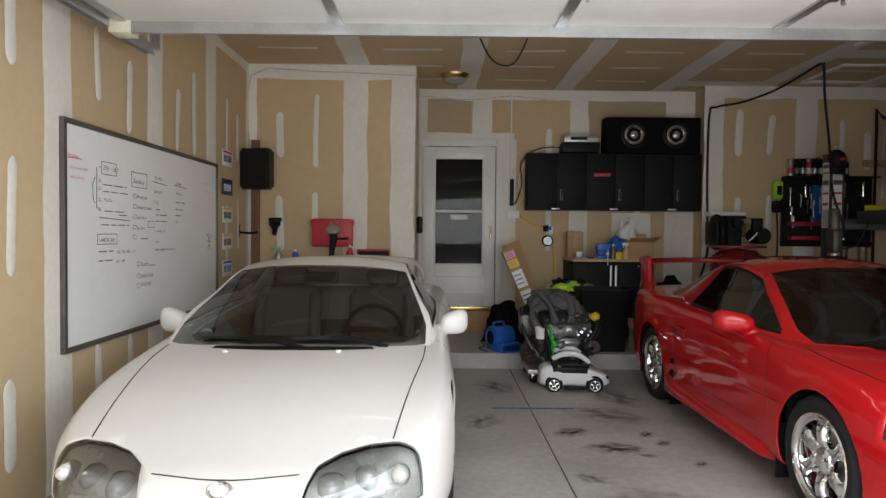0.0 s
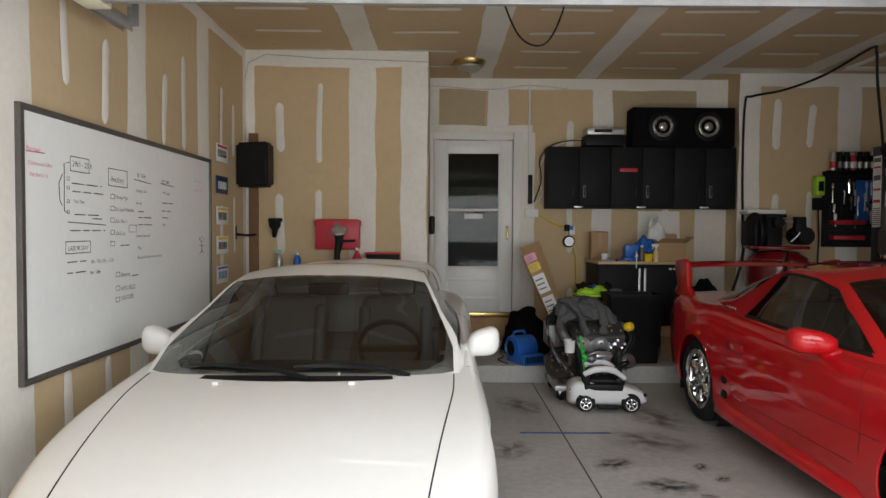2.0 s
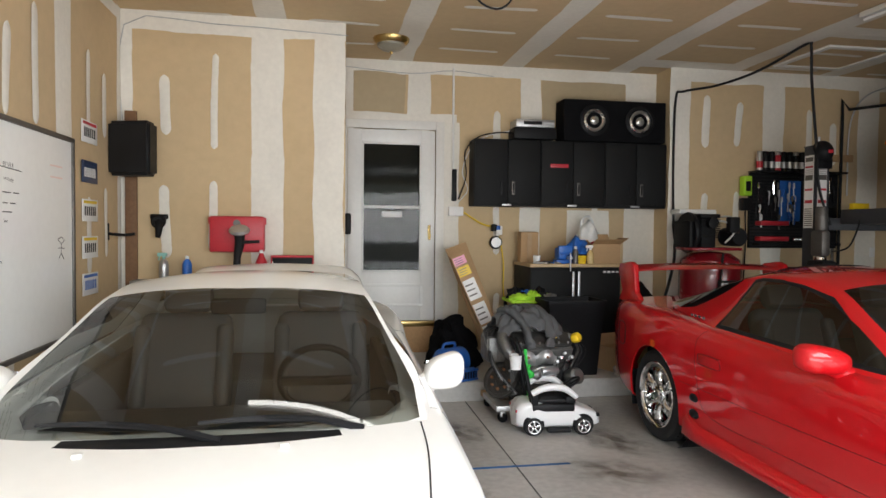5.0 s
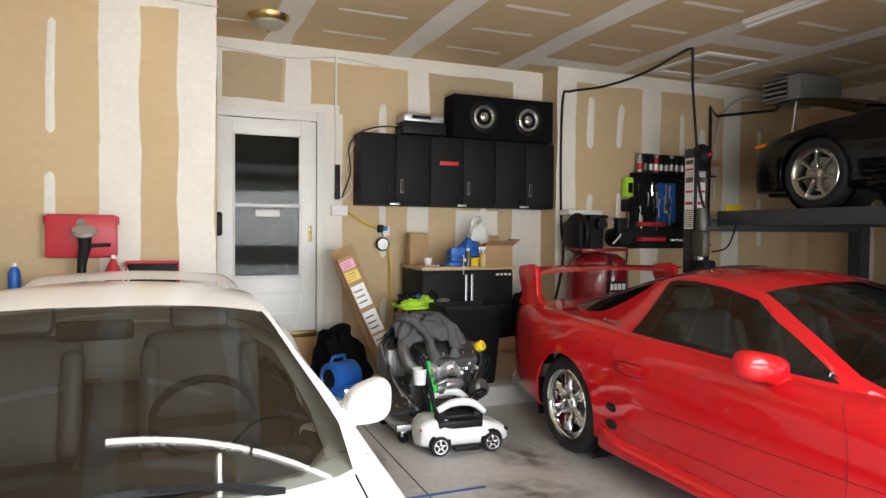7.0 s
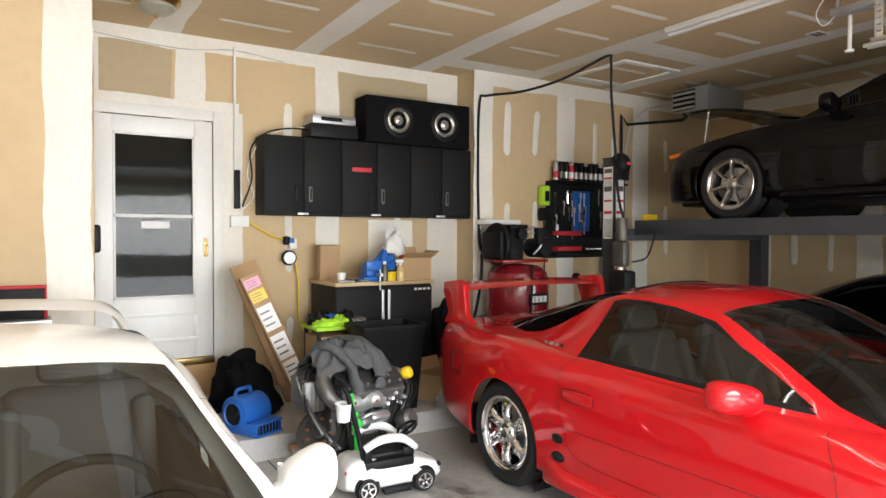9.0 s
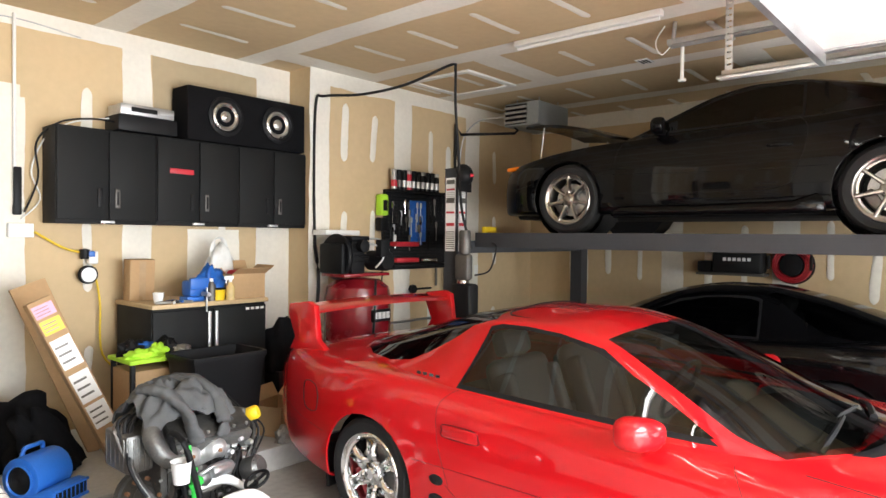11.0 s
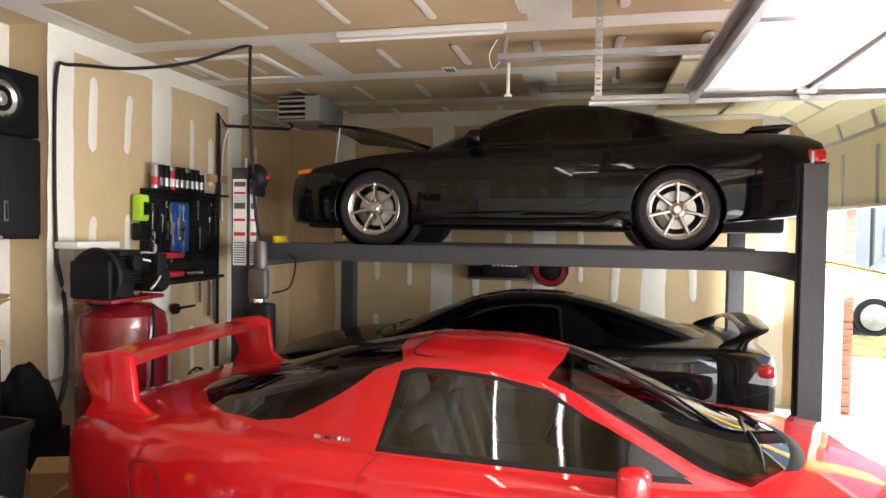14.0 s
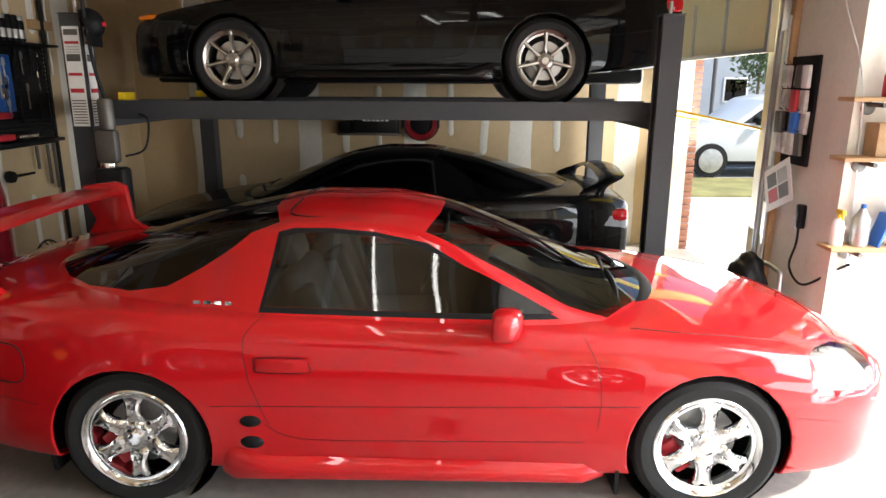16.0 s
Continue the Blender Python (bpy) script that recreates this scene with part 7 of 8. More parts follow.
# ---- engine on a dolly ----
eng = thing("engine", pose(0.95, 6.32, 0) @ Matrix.Diagonal((0.94, 0.94, 0.88, 1)), "car engine with intake runners and hoses on a wheeled dolly", "engine")
for a, b in (((-0.36, -0.28), (0.36, -0.2)), ((-0.36, 0.2), (0.36, 0.28)), ((-0.36, -0.2), (-0.28, 0.2)), ((0.28, -0.2), (0.36, 0.2))):
    bx("dolly_beam", (a[0], a[1], 0.1), (b[0], b[1], 0.15), CAST if a[1] < 0 else WOOD, eng, 0.005)
for x in (-0.3, 0.3):
    for y in (-0.24, 0.24):
        c = lt("caster", [(0, -0.018), (0.04, -0.018), (0.045, -0.01), (0.045, 0.01), (0.04, 0.018), (0, 0.018)], TRIM_BLACK, eng, m=pose(x, y, 0.045, 0, 90, 30), seg=24)
        bx("fork", (x - 0.022, y - 0.025, 0.05), (x + 0.022, y + 0.025, 0.1), STEEL, c, 0.004)
DARKCAST = mat("oily_cast_iron", (0.06, 0.057, 0.053), 0.5, 0.5, var=0.35, scale=20, bump=0.4, bscale=60)
GREYCAST = mat("grey_cast_alloy", (0.17, 0.17, 0.165), 0.45, 0.7, var=0.3, scale=25, bump=0.4, bscale=70, stain=(0.12, 0.1, 0.08), stain_amt=0.7)
SHIELD = mat("heat_shield_alloy", (0.52, 0.52, 0.52), 0.38, 0.75, var=0.15, scale=14, stain=(0.35, 0.3, 0.25), stain_amt=0.5)
bx("engine_block", (-0.24, -0.22, 0.2), (0.28, 0.24, 0.60), DARKCAST, eng, 0.03)
bx("oil_pan", (-0.2, -0.17, 0.15), (0.22, 0.18, 0.22), DARKCAST, eng, 0.03)
for k in range(6):
    bx("block_rib", (-0.2 + 0.085 * k, -0.232, 0.24), (-0.185 + 0.085 * k, -0.218, 0.5), DARKCAST, eng, 0.003)
for s in (-1, 1):
    m = pose(0.02, s * 0.16, 0.56, -32 * s, 0, 0)
    head = bx("cylinder_head", (-0.25, -0.1, 0), (0.25, 0.1, 0.16), GREYCAST, eng, 0.012, m=m)
    bx("valve_cover", (-0.24, -0.085, 0.16), (0.24, 0.085, 0.22), DARKCAST, head, 0.03, m=m)
    for k in range(6):
        lt("cover_bolt", [(0, 0.235), (0.009, 0.232), (0.009, 0.2)], STEEL, head, m=m @ pose(-0.2 + 0.08 * k, -0.07, -0.01), seg=8)
# heat shield with two domes over the exhaust manifold
bm, rows = bmesh.new(), []
for i in range(37):
    x = -0.22 + 0.36 * i / 36
    row = []
    for j in range(15):
        v = j / 14
        dome = max(math.exp(-((x + 0.12) / 0.062) ** 4), math.exp(-((x - 0.04) / 0.062) ** 4)) * math.sin(math.pi * min(max(v, 0), 1)) ** 0.6
        row.append(bm.verts.new((x, -0.27 - 0.065 * dome - 0.02 * math.sin(math.pi * v), 0.50 + 0.16 * v + 0.012 * math.sin(30 * x))))
    rows.append(row)
for a, b in zip(rows, rows[1:]):
    for k in range(14):
        bm.faces.new((a[k], a[k + 1], b[k + 1], b[k]))
bmesh.ops.recalc_face_normals(bm, faces=bm.faces)
bmesh.ops.solidify(bm, geom=bm.faces[:], thickness=0.004)
shield = part("heat_shield", bm, SHIELD, eng, "dull silver heat shield", smooth=60)
for x in (-0.12, 0.04):
    lt("shield_bolt", [(0, 0.012), (0.011, 0.01), (0.013, 0)], mat("rusty_bolt", (0.2, 0.09, 0.04), 0.7), shield, m=pose(x, -0.352, 0.585, 90, 0, 0), seg=8)
tb("intake_elbow", [(-0.2, -0.12, 0.78), (-0.27, -0.2, 0.79), (-0.31, -0.29, 0.72), (-0.27, -0.34, 0.62), (-0.17, -0.34, 0.57)], [0.045, 0.05, 0.053, 0.05, 0.045], GREYCAST, eng, seg=18)
for z, r in ((0.57, 0.052),):
    lt("hose_clamp", [(r, -0.012), (r + 0.004, -0.012), (r + 0.004, 0.012), (r, 0.012)], STEEL, eng, m=pose(-0.19, -0.34, z, 0, 80, 20), seg=20)
cov = bx("timing_cover", (-0.42, -0.22, 0.52), (-0.27, 0.06, 0.74), GREYCAST, eng, 0.02)
for k in range(5):
    bx("cover_rib", (-0.424, -0.2 + 0.055 * k, 0.54), (-0.416, -0.188 + 0.055 * k, 0.72), GREYCAST, cov, 0.002)
    bx("cover_rib", (-0.41 + 0.028 * k, -0.226, 0.54), (-0.40 + 0.028 * k, -0.218, 0.72), GREYCAST, cov, 0.002)
fly = lt("flywheel", [(0, 0.03), (0.05, 0.03), (0.06, 0.015), (0.13, 0.015), (0.14, 0.03), (0.165, 0.03), (0.17, 0.0), (0, 0)], DARKCAST, eng, m=pose(-0.27, -0.12, 0.34, 60, 0, -50), seg=40)
for k in range(8):
    lt("flywheel_bolt", [(0, 0.045), (0.012, 0.043), (0.013, 0.02)], mat("rusty_bolt", (0.2, 0.09, 0.04), 0.7), fly, m=pose(-0.27, -0.12, 0.34, 60, 0, -50) @ pose(0, 0, 0, 0, 0, 45 * k) @ pose(0.09, 0, 0), seg=8)
lt("turbo", [(0, -0.03), (0.05, -0.03), (0.078, 0), (0.055, 0.05), (0.03, 0.07), (0, 0.07)], GREYCAST, eng, m=pose(-0.04, -0.28, 0.42, 90, 0, 0), seg=24)
lt("starter_can", [(0, 0), (0.035, 0.0), (0.042, 0.02), (0.042, 0.12), (0.03, 0.15), (0, 0.15)], STEEL, eng, m=pose(-0.01, -0.34, 0.46, 0, 90, 12), seg=20)
tb("oil_line", [(-0.12, -0.3, 0.44), (-0.07, -0.35, 0.47), (0.0, -0.36, 0.50), (0.1, -0.34, 0.49)], 0.011, STEEL, eng)
tb("oil_line", [(-0.14, -0.28, 0.38), (-0.05, -0.34, 0.36), (0.08, -0.33, 0.38), (0.16, -0.3, 0.46)], 0.013, GREYCAST, eng)
alt = lt("alternator", [(0, 0), (0.06, 0), (0.072, 0.015), (0.072, 0.1), (0.05, 0.12), (0, 0.12)], GREYCAST, eng, m=pose(0.26, -0.26, 0.38, 70, 0, 25), seg=28)
for k in range(14):
    bx("cooling_slot", (0.05, -0.004, 0.118), (0.066, 0.004, 0.124), TRIM_BLACK, alt, 0.0, m=pose(0.26, -0.26, 0.38, 70, 0, 25) @ pose(0, 0, -0.016, 0, 0, 360 * k / 14))
for k in range(5):
    lt("fuel_fitting", [(0, 0), (0.017, 0), (0.02, 0.008), (0.014, 0.02), (0.02, 0.03), (0.012, 0.05), (0, 0.05)], (STEEL, CHROME)[k % 2], eng, m=pose(0.14 + 0.03 * k, -0.27 - 0.01 * (k % 2), 0.53 + 0.035 * (k % 3), 80, 10 * k, 0), seg=12)
tb("yellow_plug", [(0.12, -0.27, 0.63), (0.13, -0.28, 0.69), (0.115, -0.26, 0.755)], [0.022, 0.03, 0.026], YELLOW, eng, "yellow protective plastic plug", seg=12)
lt("yellow_cap", [(0, 0), (0.034, 0.0), (0.044, 0.012), (0.044, 0.055), (0.036, 0.068), (0, 0.07)], YELLOW, eng, "yellow protective plastic cap", m=pose(0.30, -0.22, 0.715, 20, 65, -25), seg=20)
tb("plenum_pipe", [(0.05, -0.1, 0.77), (0.16, -0.16, 0.76), (0.3, -0.21, 0.72)], [0.04, 0.036, 0.034], GREYCAST, eng, seg=14)
for s in (-1, 1):
    tb("fuel_rail", [(-0.2, 0.06 * s, 0.80), (0.24, 0.06 * s, 0.80)], 0.012, STEEL, eng, n=1)
bx("intake_plenum", (-0.24, -0.12, 0.74), (0.24, 0.14, 0.82), GREYCAST, eng, 0.03)
# wiring looms: each runs over the top and drops down the flywheel or the belt end
for k in range(11):
    x = 0.1 + 0.024 * k
    tb("wiring", [(0.0 + 0.03 * k, 0.04, 0.81 + 0.006 * (k % 3)), (x, -0.1, 0.80 - 0.008 * k), (x + 0.07 + 0.02 * math.sin(2.1 * k), -0.2, 0.70 - 0.01 * k), (x + 0.03 * math.sin(1.7 * k + 1), -0.27, 0.58 - 0.012 * k), (x - 0.05, -0.27, 0.44 - 0.014 * k)], (0.005, 0.008, 0.006, 0.011)[k % 4], (TRIM_BLACK, RUBBER, TRIM_BLACK, DARKCAST)[k % 4], eng, seg=7)
for k in range(9):
    tb("hose", [(-0.22 - 0.01 * k, 0.0, 0.80), (-0.34 - 0.012 * k, -0.12, 0.76 + 0.015 * math.sin(2 * k)), (-0.42 + 0.01 * k, -0.24, 0.60 - 0.02 * k), (-0.36 + 0.02 * k, -0.29, 0.42 - 0.02 * k)], (0.006, 0.010, 0.014)[k % 3], (TRIM_BLACK, RUBBER, GREYCAST)[k % 3], eng, seg=8)
rng = random.Random(11)
for k in range(34):
    x, z = rng.uniform(-0.24, 0.3), rng.uniform(0.24, 0.48)
    if k % 2:
        lt("bolt_head", [(0, 0.014), (0.011, 0.012), (0.012, 0)], rng.choice([STEEL, DARKCAST, GREYCAST]), eng, m=pose(x, -0.222, z, 90, 0, 0), seg=6)
    else:
        bx("bracket", (x - 0.02, -0.25, z - 0.014), (x + 0.022, -0.215, z + 0.016), rng.choice([GREYCAST, DARKCAST, DARKCAST]), eng, 0.006)
tb("strap", [(-0.12, -0.37, 0.155), (-0.125, -0.38, 0.36), (-0.14, -0.37, 0.5), (-0.15, -0.36, 0.66)], 0.014, mat("green_strap", (0.03, 0.5, 0.06), 0.6), eng, "green ratchet strap", flat=0.25)
tb("strap_knot", [(-0.15, -0.38, 0.42), (-0.11, -0.4, 0.45), (-0.14, -0.4, 0.49), (-0.12, -0.385, 0.53)], [0.02, 0.028, 0.018, 0.012], mat("green_strap", (0.03, 0.5, 0.06), 0.6), eng)

jacket = thing("jacket", pose(0.90, 6.24, 0.715) @ Matrix.Diagonal((0.8, 0.85, 0.82, 1)), "grey quilted jacket thrown over the engine", "jacket")
JK = mat("grey_quilt", (0.075, 0.077, 0.08), 0.85, var=0.2, scale=30, bump=0.5, bscale=45)
bm, rows = bmesh.new(), []
for i in range(57):
    row = []
    for j in range(49):
        u, v = i / 56 * 2 - 1, j / 48 * 2 - 1
        rim = 1 + 0.12 * noise.noise(Vector((u * 2, v * 2, 7)))
        x, y = u * 0.33 * rim, v * 0.24 * rim
        r2 = u * u * 0.9 + v * v
        fold = noise.noise(Vector((u * 2.2 + v, v * 2.6 - u * 1.5, 1)))
        z = 0.13 - 0.05 * u - 0.10 * min(r2, 1) - 0.16 * max(r2 - 0.75, 0) + 0.055 * (1 - abs(fold) * 3) * math.exp(-r2) + 0.035 * noise.noise(Vector((u * 5, v * 4, 3)))
        z -= 0.007 * abs(math.sin(17 * (u * 0.8 + 0.5 * v) + 1.5 * fold)) ** 0.3 * -1
        row.append(bm.verts.new((x, y, max(z, -0.16))))
    rows.append(row)
for a, b in zip(rows, rows[1:]):
    for k in range(48):
        bm.faces.new((a[k], a[k + 1], b[k + 1], b[k]))
bmesh.ops.recalc_face_normals(bm, faces=bm.faces)
bmesh.ops.solidify(bm, geom=bm.faces[:], thickness=0.014)
part("body", bm, JK, jacket, smooth=80)
for pts, r0 in (([(-0.26, 0.02, 0.15), (-0.2, -0.13, 0.16), (-0.12, -0.25, 0.06), (-0.08, -0.31, -0.08), (-0.06, -0.32, -0.16)], 0.062), ([(0.0, 0.12, 0.17), (0.10, -0.02, 0.17), (0.15, -0.18, 0.08), (0.14, -0.29, -0.05), (0.12, -0.31, -0.15)], 0.058), ([(-0.16, 0.16, 0.14), (-0.02, 0.05, 0.19), (0.03, -0.12, 0.13), (0.02, -0.24, 0.02)], 0.04)):
    q = spline(pts, 14)
    bm = bmesh.new()
    tube(bm, q, [r0 * (1 - 0.2 * i / len(q)) * (0.94 + 0.1 * abs(math.sin(i * 0.62))) for i in range(len(q))], 22, flat=0.6)
    for v in bm.verts:
        v.co += 0.012 * noise.noise_vector(v.co * 14)
    bmesh.ops.recalc_face_normals(bm, faces=bm.faces)
    part("sleeve", bm, JK, jacket, smooth=80)

# ---- ride-on toy car ----
toy = thing("toy_car", pose(1.0, 5.87, 0, 0, 0, -4), "white plastic ride-on push toy car with black seat", "toy car")
TOYW = mat("toy_white", (0.75, 0.75, 0.75), 0.3, var=0.03)
bm = bmesh.new()
rows = []
for x, zt, zb, w in ((-0.31, 0.14, 0.10, 0.10), (-0.30, 0.20, 0.07, 0.12), (-0.22, 0.235, 0.06, 0.135), (-0.1, 0.22, 0.06, 0.138), (0.02, 0.215, 0.06, 0.138), (0.1, 0.215, 0.06, 0.138), (0.2, 0.185, 0.06, 0.135), (0.27, 0.16, 0.065, 0.125), (0.31, 0.13, 0.07, 0.10), (0.32, 0.10, 0.08, 0.07)):
    rows.append([bm.verts.new((x, y * w, z)) for y, z in ((-0.9, zb), (-1, zb + 0.03), (-1, zt - 0.04), (-0.92, zt - 0.01), (-0.6, zt), (0.6, zt), (0.92, zt - 0.01), (1, zt - 0.04), (1, zb + 0.03), (0.9, zb))])
for a, b in zip(rows, rows[1:]):
    for k in range(9):
        bm.faces.new((a[k], a[k + 1], b[k + 1], b[k]))
    bm.faces.new((a[9], a[0], b[0], b[9]))
bm.faces.new(rows[0])
bm.faces.new(rows[-1])
bmesh.ops.recalc_face_normals(bm, faces=bm.faces)
bmesh.ops.subdivide_edges(bm, edges=bm.edges[:], cuts=1, smooth=0.6, use_grid_fill=True)
part("body", bm, TOYW, toy, smooth=40)
for x in (-0.185, 0.18):
    for y in (-0.13, 0.13):
        s = 1 if y > 0 else -1
        lt("wheel_arch", [(0, 0), (0.078, 0), (0.078, 0.004), (0, 0.004)], TRIM_BLACK, toy, m=pose(x, y + s * 0.006, 0.074, -90 * s, 0, 0), seg=24)
        w = lt("wheel", [(0, 0), (0.05, 0), (0.062, 0.006), (0.065, 0.016), (0.062, 0.03), (0, 0.03)], RUBBER, toy, m=pose(x, y, 0.066, -90 * s, 0, 0), seg=28)
        lt("rim", [(0.046, 0.03), (0.048, 0.034), (0.04, 0.033), (0.038, 0.028)], CHROME, w, m=pose(x, y, 0.066, -90 * s, 0, 0), seg=24)
        for k in range(5):
            bx("spoke", (-0.006, 0.008, 0.03), (0.006, 0.044, 0.034), CHROME, w, 0.001, m=pose(x, y, 0.066, -90 * s, 0, 0) @ pose(0, 0, 0, 0, 0, 72 * k))
bx("seat", (-0.14, -0.09, 0.215), (0.1, 0.09, 0.25), TRIM_BLACK, toy, 0.015)
bx("cabin_well", (-0.2, -0.139, 0.16), (0.12, 0.139, 0.222), TRIM_BLACK, toy, 0.012)
bx("dash", (0.06, -0.1, 0.2), (0.14, 0.1, 0.27), TRIM_BLACK, toy, 0.02)
for s in (-1, 1):
    tb("guard_rail", [(-0.2, s * 0.13, 0.3), (-0.1, s * 0.14, 0.345), (0.03, s * 0.14, 0.34), (0.13, s * 0.13, 0.27)], [0.022, 0.026, 0.026, 0.018], TOYW, toy, seg=12)
    bx("rail_post", (-0.2, s * 0.12 - 0.018, 0.21), (-0.15, s * 0.12 + 0.018, 0.32), TRIM_BLACK, toy, 0.01)
    bx("side_step", (-0.09, s * 0.15 - 0.03, 0.03), (0.08, s * 0.15 + 0.03, 0.055), TRIM_BLACK, toy, 0.006)
    bx("tail_lamp", (-0.312, s * 0.095 - 0.02, 0.16), (-0.27, s * 0.115 + 0.02, 0.18), RED_PLASTIC, toy, 0.006)
    bx("head_lamp", (0.28, s * 0.085 - 0.03, 0.12), (0.312, s * 0.095 + 0.02, 0.145), TRIM_BLACK, toy, 0.008)
lt("cup_holder", [(0, 0), (0.038, 0), (0.048, 0.1), (0.052, 0.105), (0.044, 0.1), (0.034, 0.006), (0, 0.006)], TOYW, toy, m=pose(-0.31, -0.08, 0.47), seg=22)
sw = tb("steering_wheel", [(0.065 * math.cos(a), 0.065 * math.sin(a), 0) for a in np.linspace(0, 2 * math.pi, 20, endpoint=False)], 0.009, TRIM_BLACK, toy, n=1, closed=True)
sw.matrix_local = pose(0.13, 0, 0.35, 0, -30, 0)
bx("spokes", (-0.06, -0.01, -0.01), (0.06, 0.01, 0.0), TRIM_BLACK, sw, 0.003)
tb("column", [(0.13, 0, 0.35), (0.1, 0, 0.25)], 0.014, TRIM_BLACK, toy, n=1)
tb("push_bar", [(-0.19, -0.1, 0.22), (-0.24, -0.09, 0.45), (-0.30, -0.08, 0.66), (-0.30, 0.08, 0.66), (-0.24, 0.09, 0.45), (-0.19, 0.1, 0.22)], 0.016, TRIM_BLACK, toy, n=3)

# ---- pier: pegboard, shelves ----
peg = thing("pegboard", pose(3.52, YS + 0.004, 1.30), "black pegboard hung with small packaged parts", "pegboard")
bx("panel", (0, 0, 0), (0.38, 0.02, 0.72), TRIM_BLACK, peg, 0.004)
CLEARP = mat("clear_packet", (0.55, 0.55, 0.53), 0.25, var=0.25, scale=40)
rng = random.Random(5)
for z in (0.56, 0.4, 0.26, 0.12):
    for k in range(4):
        x = 0.02 + 0.085 * k + rng.uniform(-0.01, 0.01)
        bx("packet", (x, 0.03 + 0.02 * (k % 2), z - 0.05), (x + 0.08, 0.06 + 0.03 * (k % 2), z + 0.1), rng.choice([CLEARP, CLEARP, YELLOW, RED_PLASTIC, BLUE, TAPE_WHITE, DARK_STEEL]), peg, 0.008, m=pose(0, 0, 0, rng.uniform(-4, 4), 0, 0))
        tb("peg_hook", [(x + 0.045, 0.02, z + 0.11), (x + 0.045, 0.08, z + 0.11), (x + 0.045, 0.09, z + 0.125)], 0.003, TRIM_BLACK, peg, n=1, seg=5)
bro = thing("brochure_sheet", pose(3.5, YS + 0.09, 1.08, 0, 24, 0), "white product sheet with picture panels hung at a tilt", "sheet")
bx("sheet", (-0.02, 0, 0), (0.36, 0.004, 0.3), TAPE_WHITE, bro, 0.0)
for i in range(2):
    for j in range(2):
        bx("picture_panel", (0.03 + 0.15 * i, 0.004, 0.05 + 0.11 * j), (0.16 + 0.15 * i, 0.0052, 0.145 + 0.11 * j), (DARK_STEEL, CAST, RED_PLASTIC, DARK_STEEL)[i * 2 + j], bro, 0.0)
bx("clip_packet", (0.3, -0.03, 0.1), (0.44, -0.005, 0.34), CLEARP, bro, 0.01)
chain = thing("extension_cord", pose(0, 0, 0), "black extension cord and plug hung from the wall", "cord")
tb("cord", [(3.45, YS + 0.05, 0.98), (3.45, YS + 0.05, 0.8), (3.5, YS + 0.05, 0.62), (3.3, YS + 0.05, 0.55), (3.13, 1.75, 0.7), (3.08, 1.7, 0.75)], 0.008, TRIM_BLACK, chain)
bx("plug", (3.42, YS + 0.02, 0.9), (3.48, YS + 0.07, 1.06), TRIM_BLACK, chain, 0.01)
tb("white_wire", [(3.5, YS + 0.01, 2.6), (3.3, YS + 0.01, 2.25), (3.10, 1.79, 1.9), (3.105, 1.74, 1.5), (3.1, 1.7, 0.6)], 0.006, TAPE_WHITE, chain)
for z in (1.74, 1.40, 0.86):
    sh = thing("wall_shelf", pose(XC - 0.17, 1.0, z), "timber shelf on pipe brackets on the return wall", "shelf", "wall shelves")
    bx("board", (0, 0, 0), (0.167, 0.9, 0.025), WOOD, sh, 0.004)
    lt("flange", [(0, 0), (0.04, 0), (0.04, 0.012), (0.018, 0.02), (0, 0.02)], DARK_STEEL, sh, m=pose(0.166, 0.72, -0.04, 0, -90, 0), seg=18)
    tb("pipe", [(0.16, 0.72, -0.02), (0.0, 0.72, -0.02)], 0.014, DARK_STEEL, sh, n=1)
bottle("spray_bottle", pose(3.04, 1.83, 0.885), ROUND, TAPE_WHITE, YELLOW, "white spray bottle with yellow trigger on the shelf", True)
bottle("oil_bottle", pose(3.03, 1.7, 0.885), [(0, 0), (0.05, 0), (0.052, 0.01), (0.052, 0.17), (0.03, 0.2), (0.016, 0.23)], CAST, BLUE, "grey motor oil bottle with blue cap on the shelf")
jack = thing("jack_stand", pose(3.03, 1.52, 0.885), "blue steel jack stand on the shelf", "jack stand")
pr("frame", [(-0.1, 0), (-0.085, 0), (-0.03, 0.16), (0.03, 0.16), (0.085, 0), (0.1, 0), (0.045, 0.2), (-0.045, 0.2)], -0.06, 0.06, "x", BLUE, jack, bevel=0.003)
lt("post", [(0, 0.12), (0.025, 0.12), (0.025, 0.26), (0.035, 0.28), (0, 0.28)], TRIM_BLACK, jack, seg=14)
tagged(bx("wooden_crate", (2.97, 1.45, 1.426), (3.1, 1.72, 1.62), WOOD, None, 0.006), "small weathered wooden crate on the shelf", "crate")
bottle("bottle", pose(3.03, 1.66, 1.766), ROUND, RED_PLASTIC, TRIM_BLACK, "red bottle with black cap on the top shelf")
creep = thing("hand_truck", pose(3.5, 1.98, 0), "folded hand truck with black seat pad beside the door", "hand truck")
tb("frame", [(-0.16, 0, 0.02), (-0.16, 0, 0.55), (-0.1, 0, 0.62), (0.1, 0, 0.62), (0.16, 0, 0.55), (0.16, 0, 0.02)], 0.016, STEEL, creep, n=3)
crumple("pad", TRIM_BLACK, creep, 0.16, 0.12, 0.2, 6.6, 0.15).location = (0.1, 0.1, 0.45)
bx("battery_box", (-0.12, 0.03, 0.0), (0.14, 0.2, 0.2), TRIM_BLACK, creep, 0.015)
pole = thing("broom_handle", pose(4.18, 2.62, 0, 3, 0, 0), "brown wooden pole leaning on the lift post", "pole")
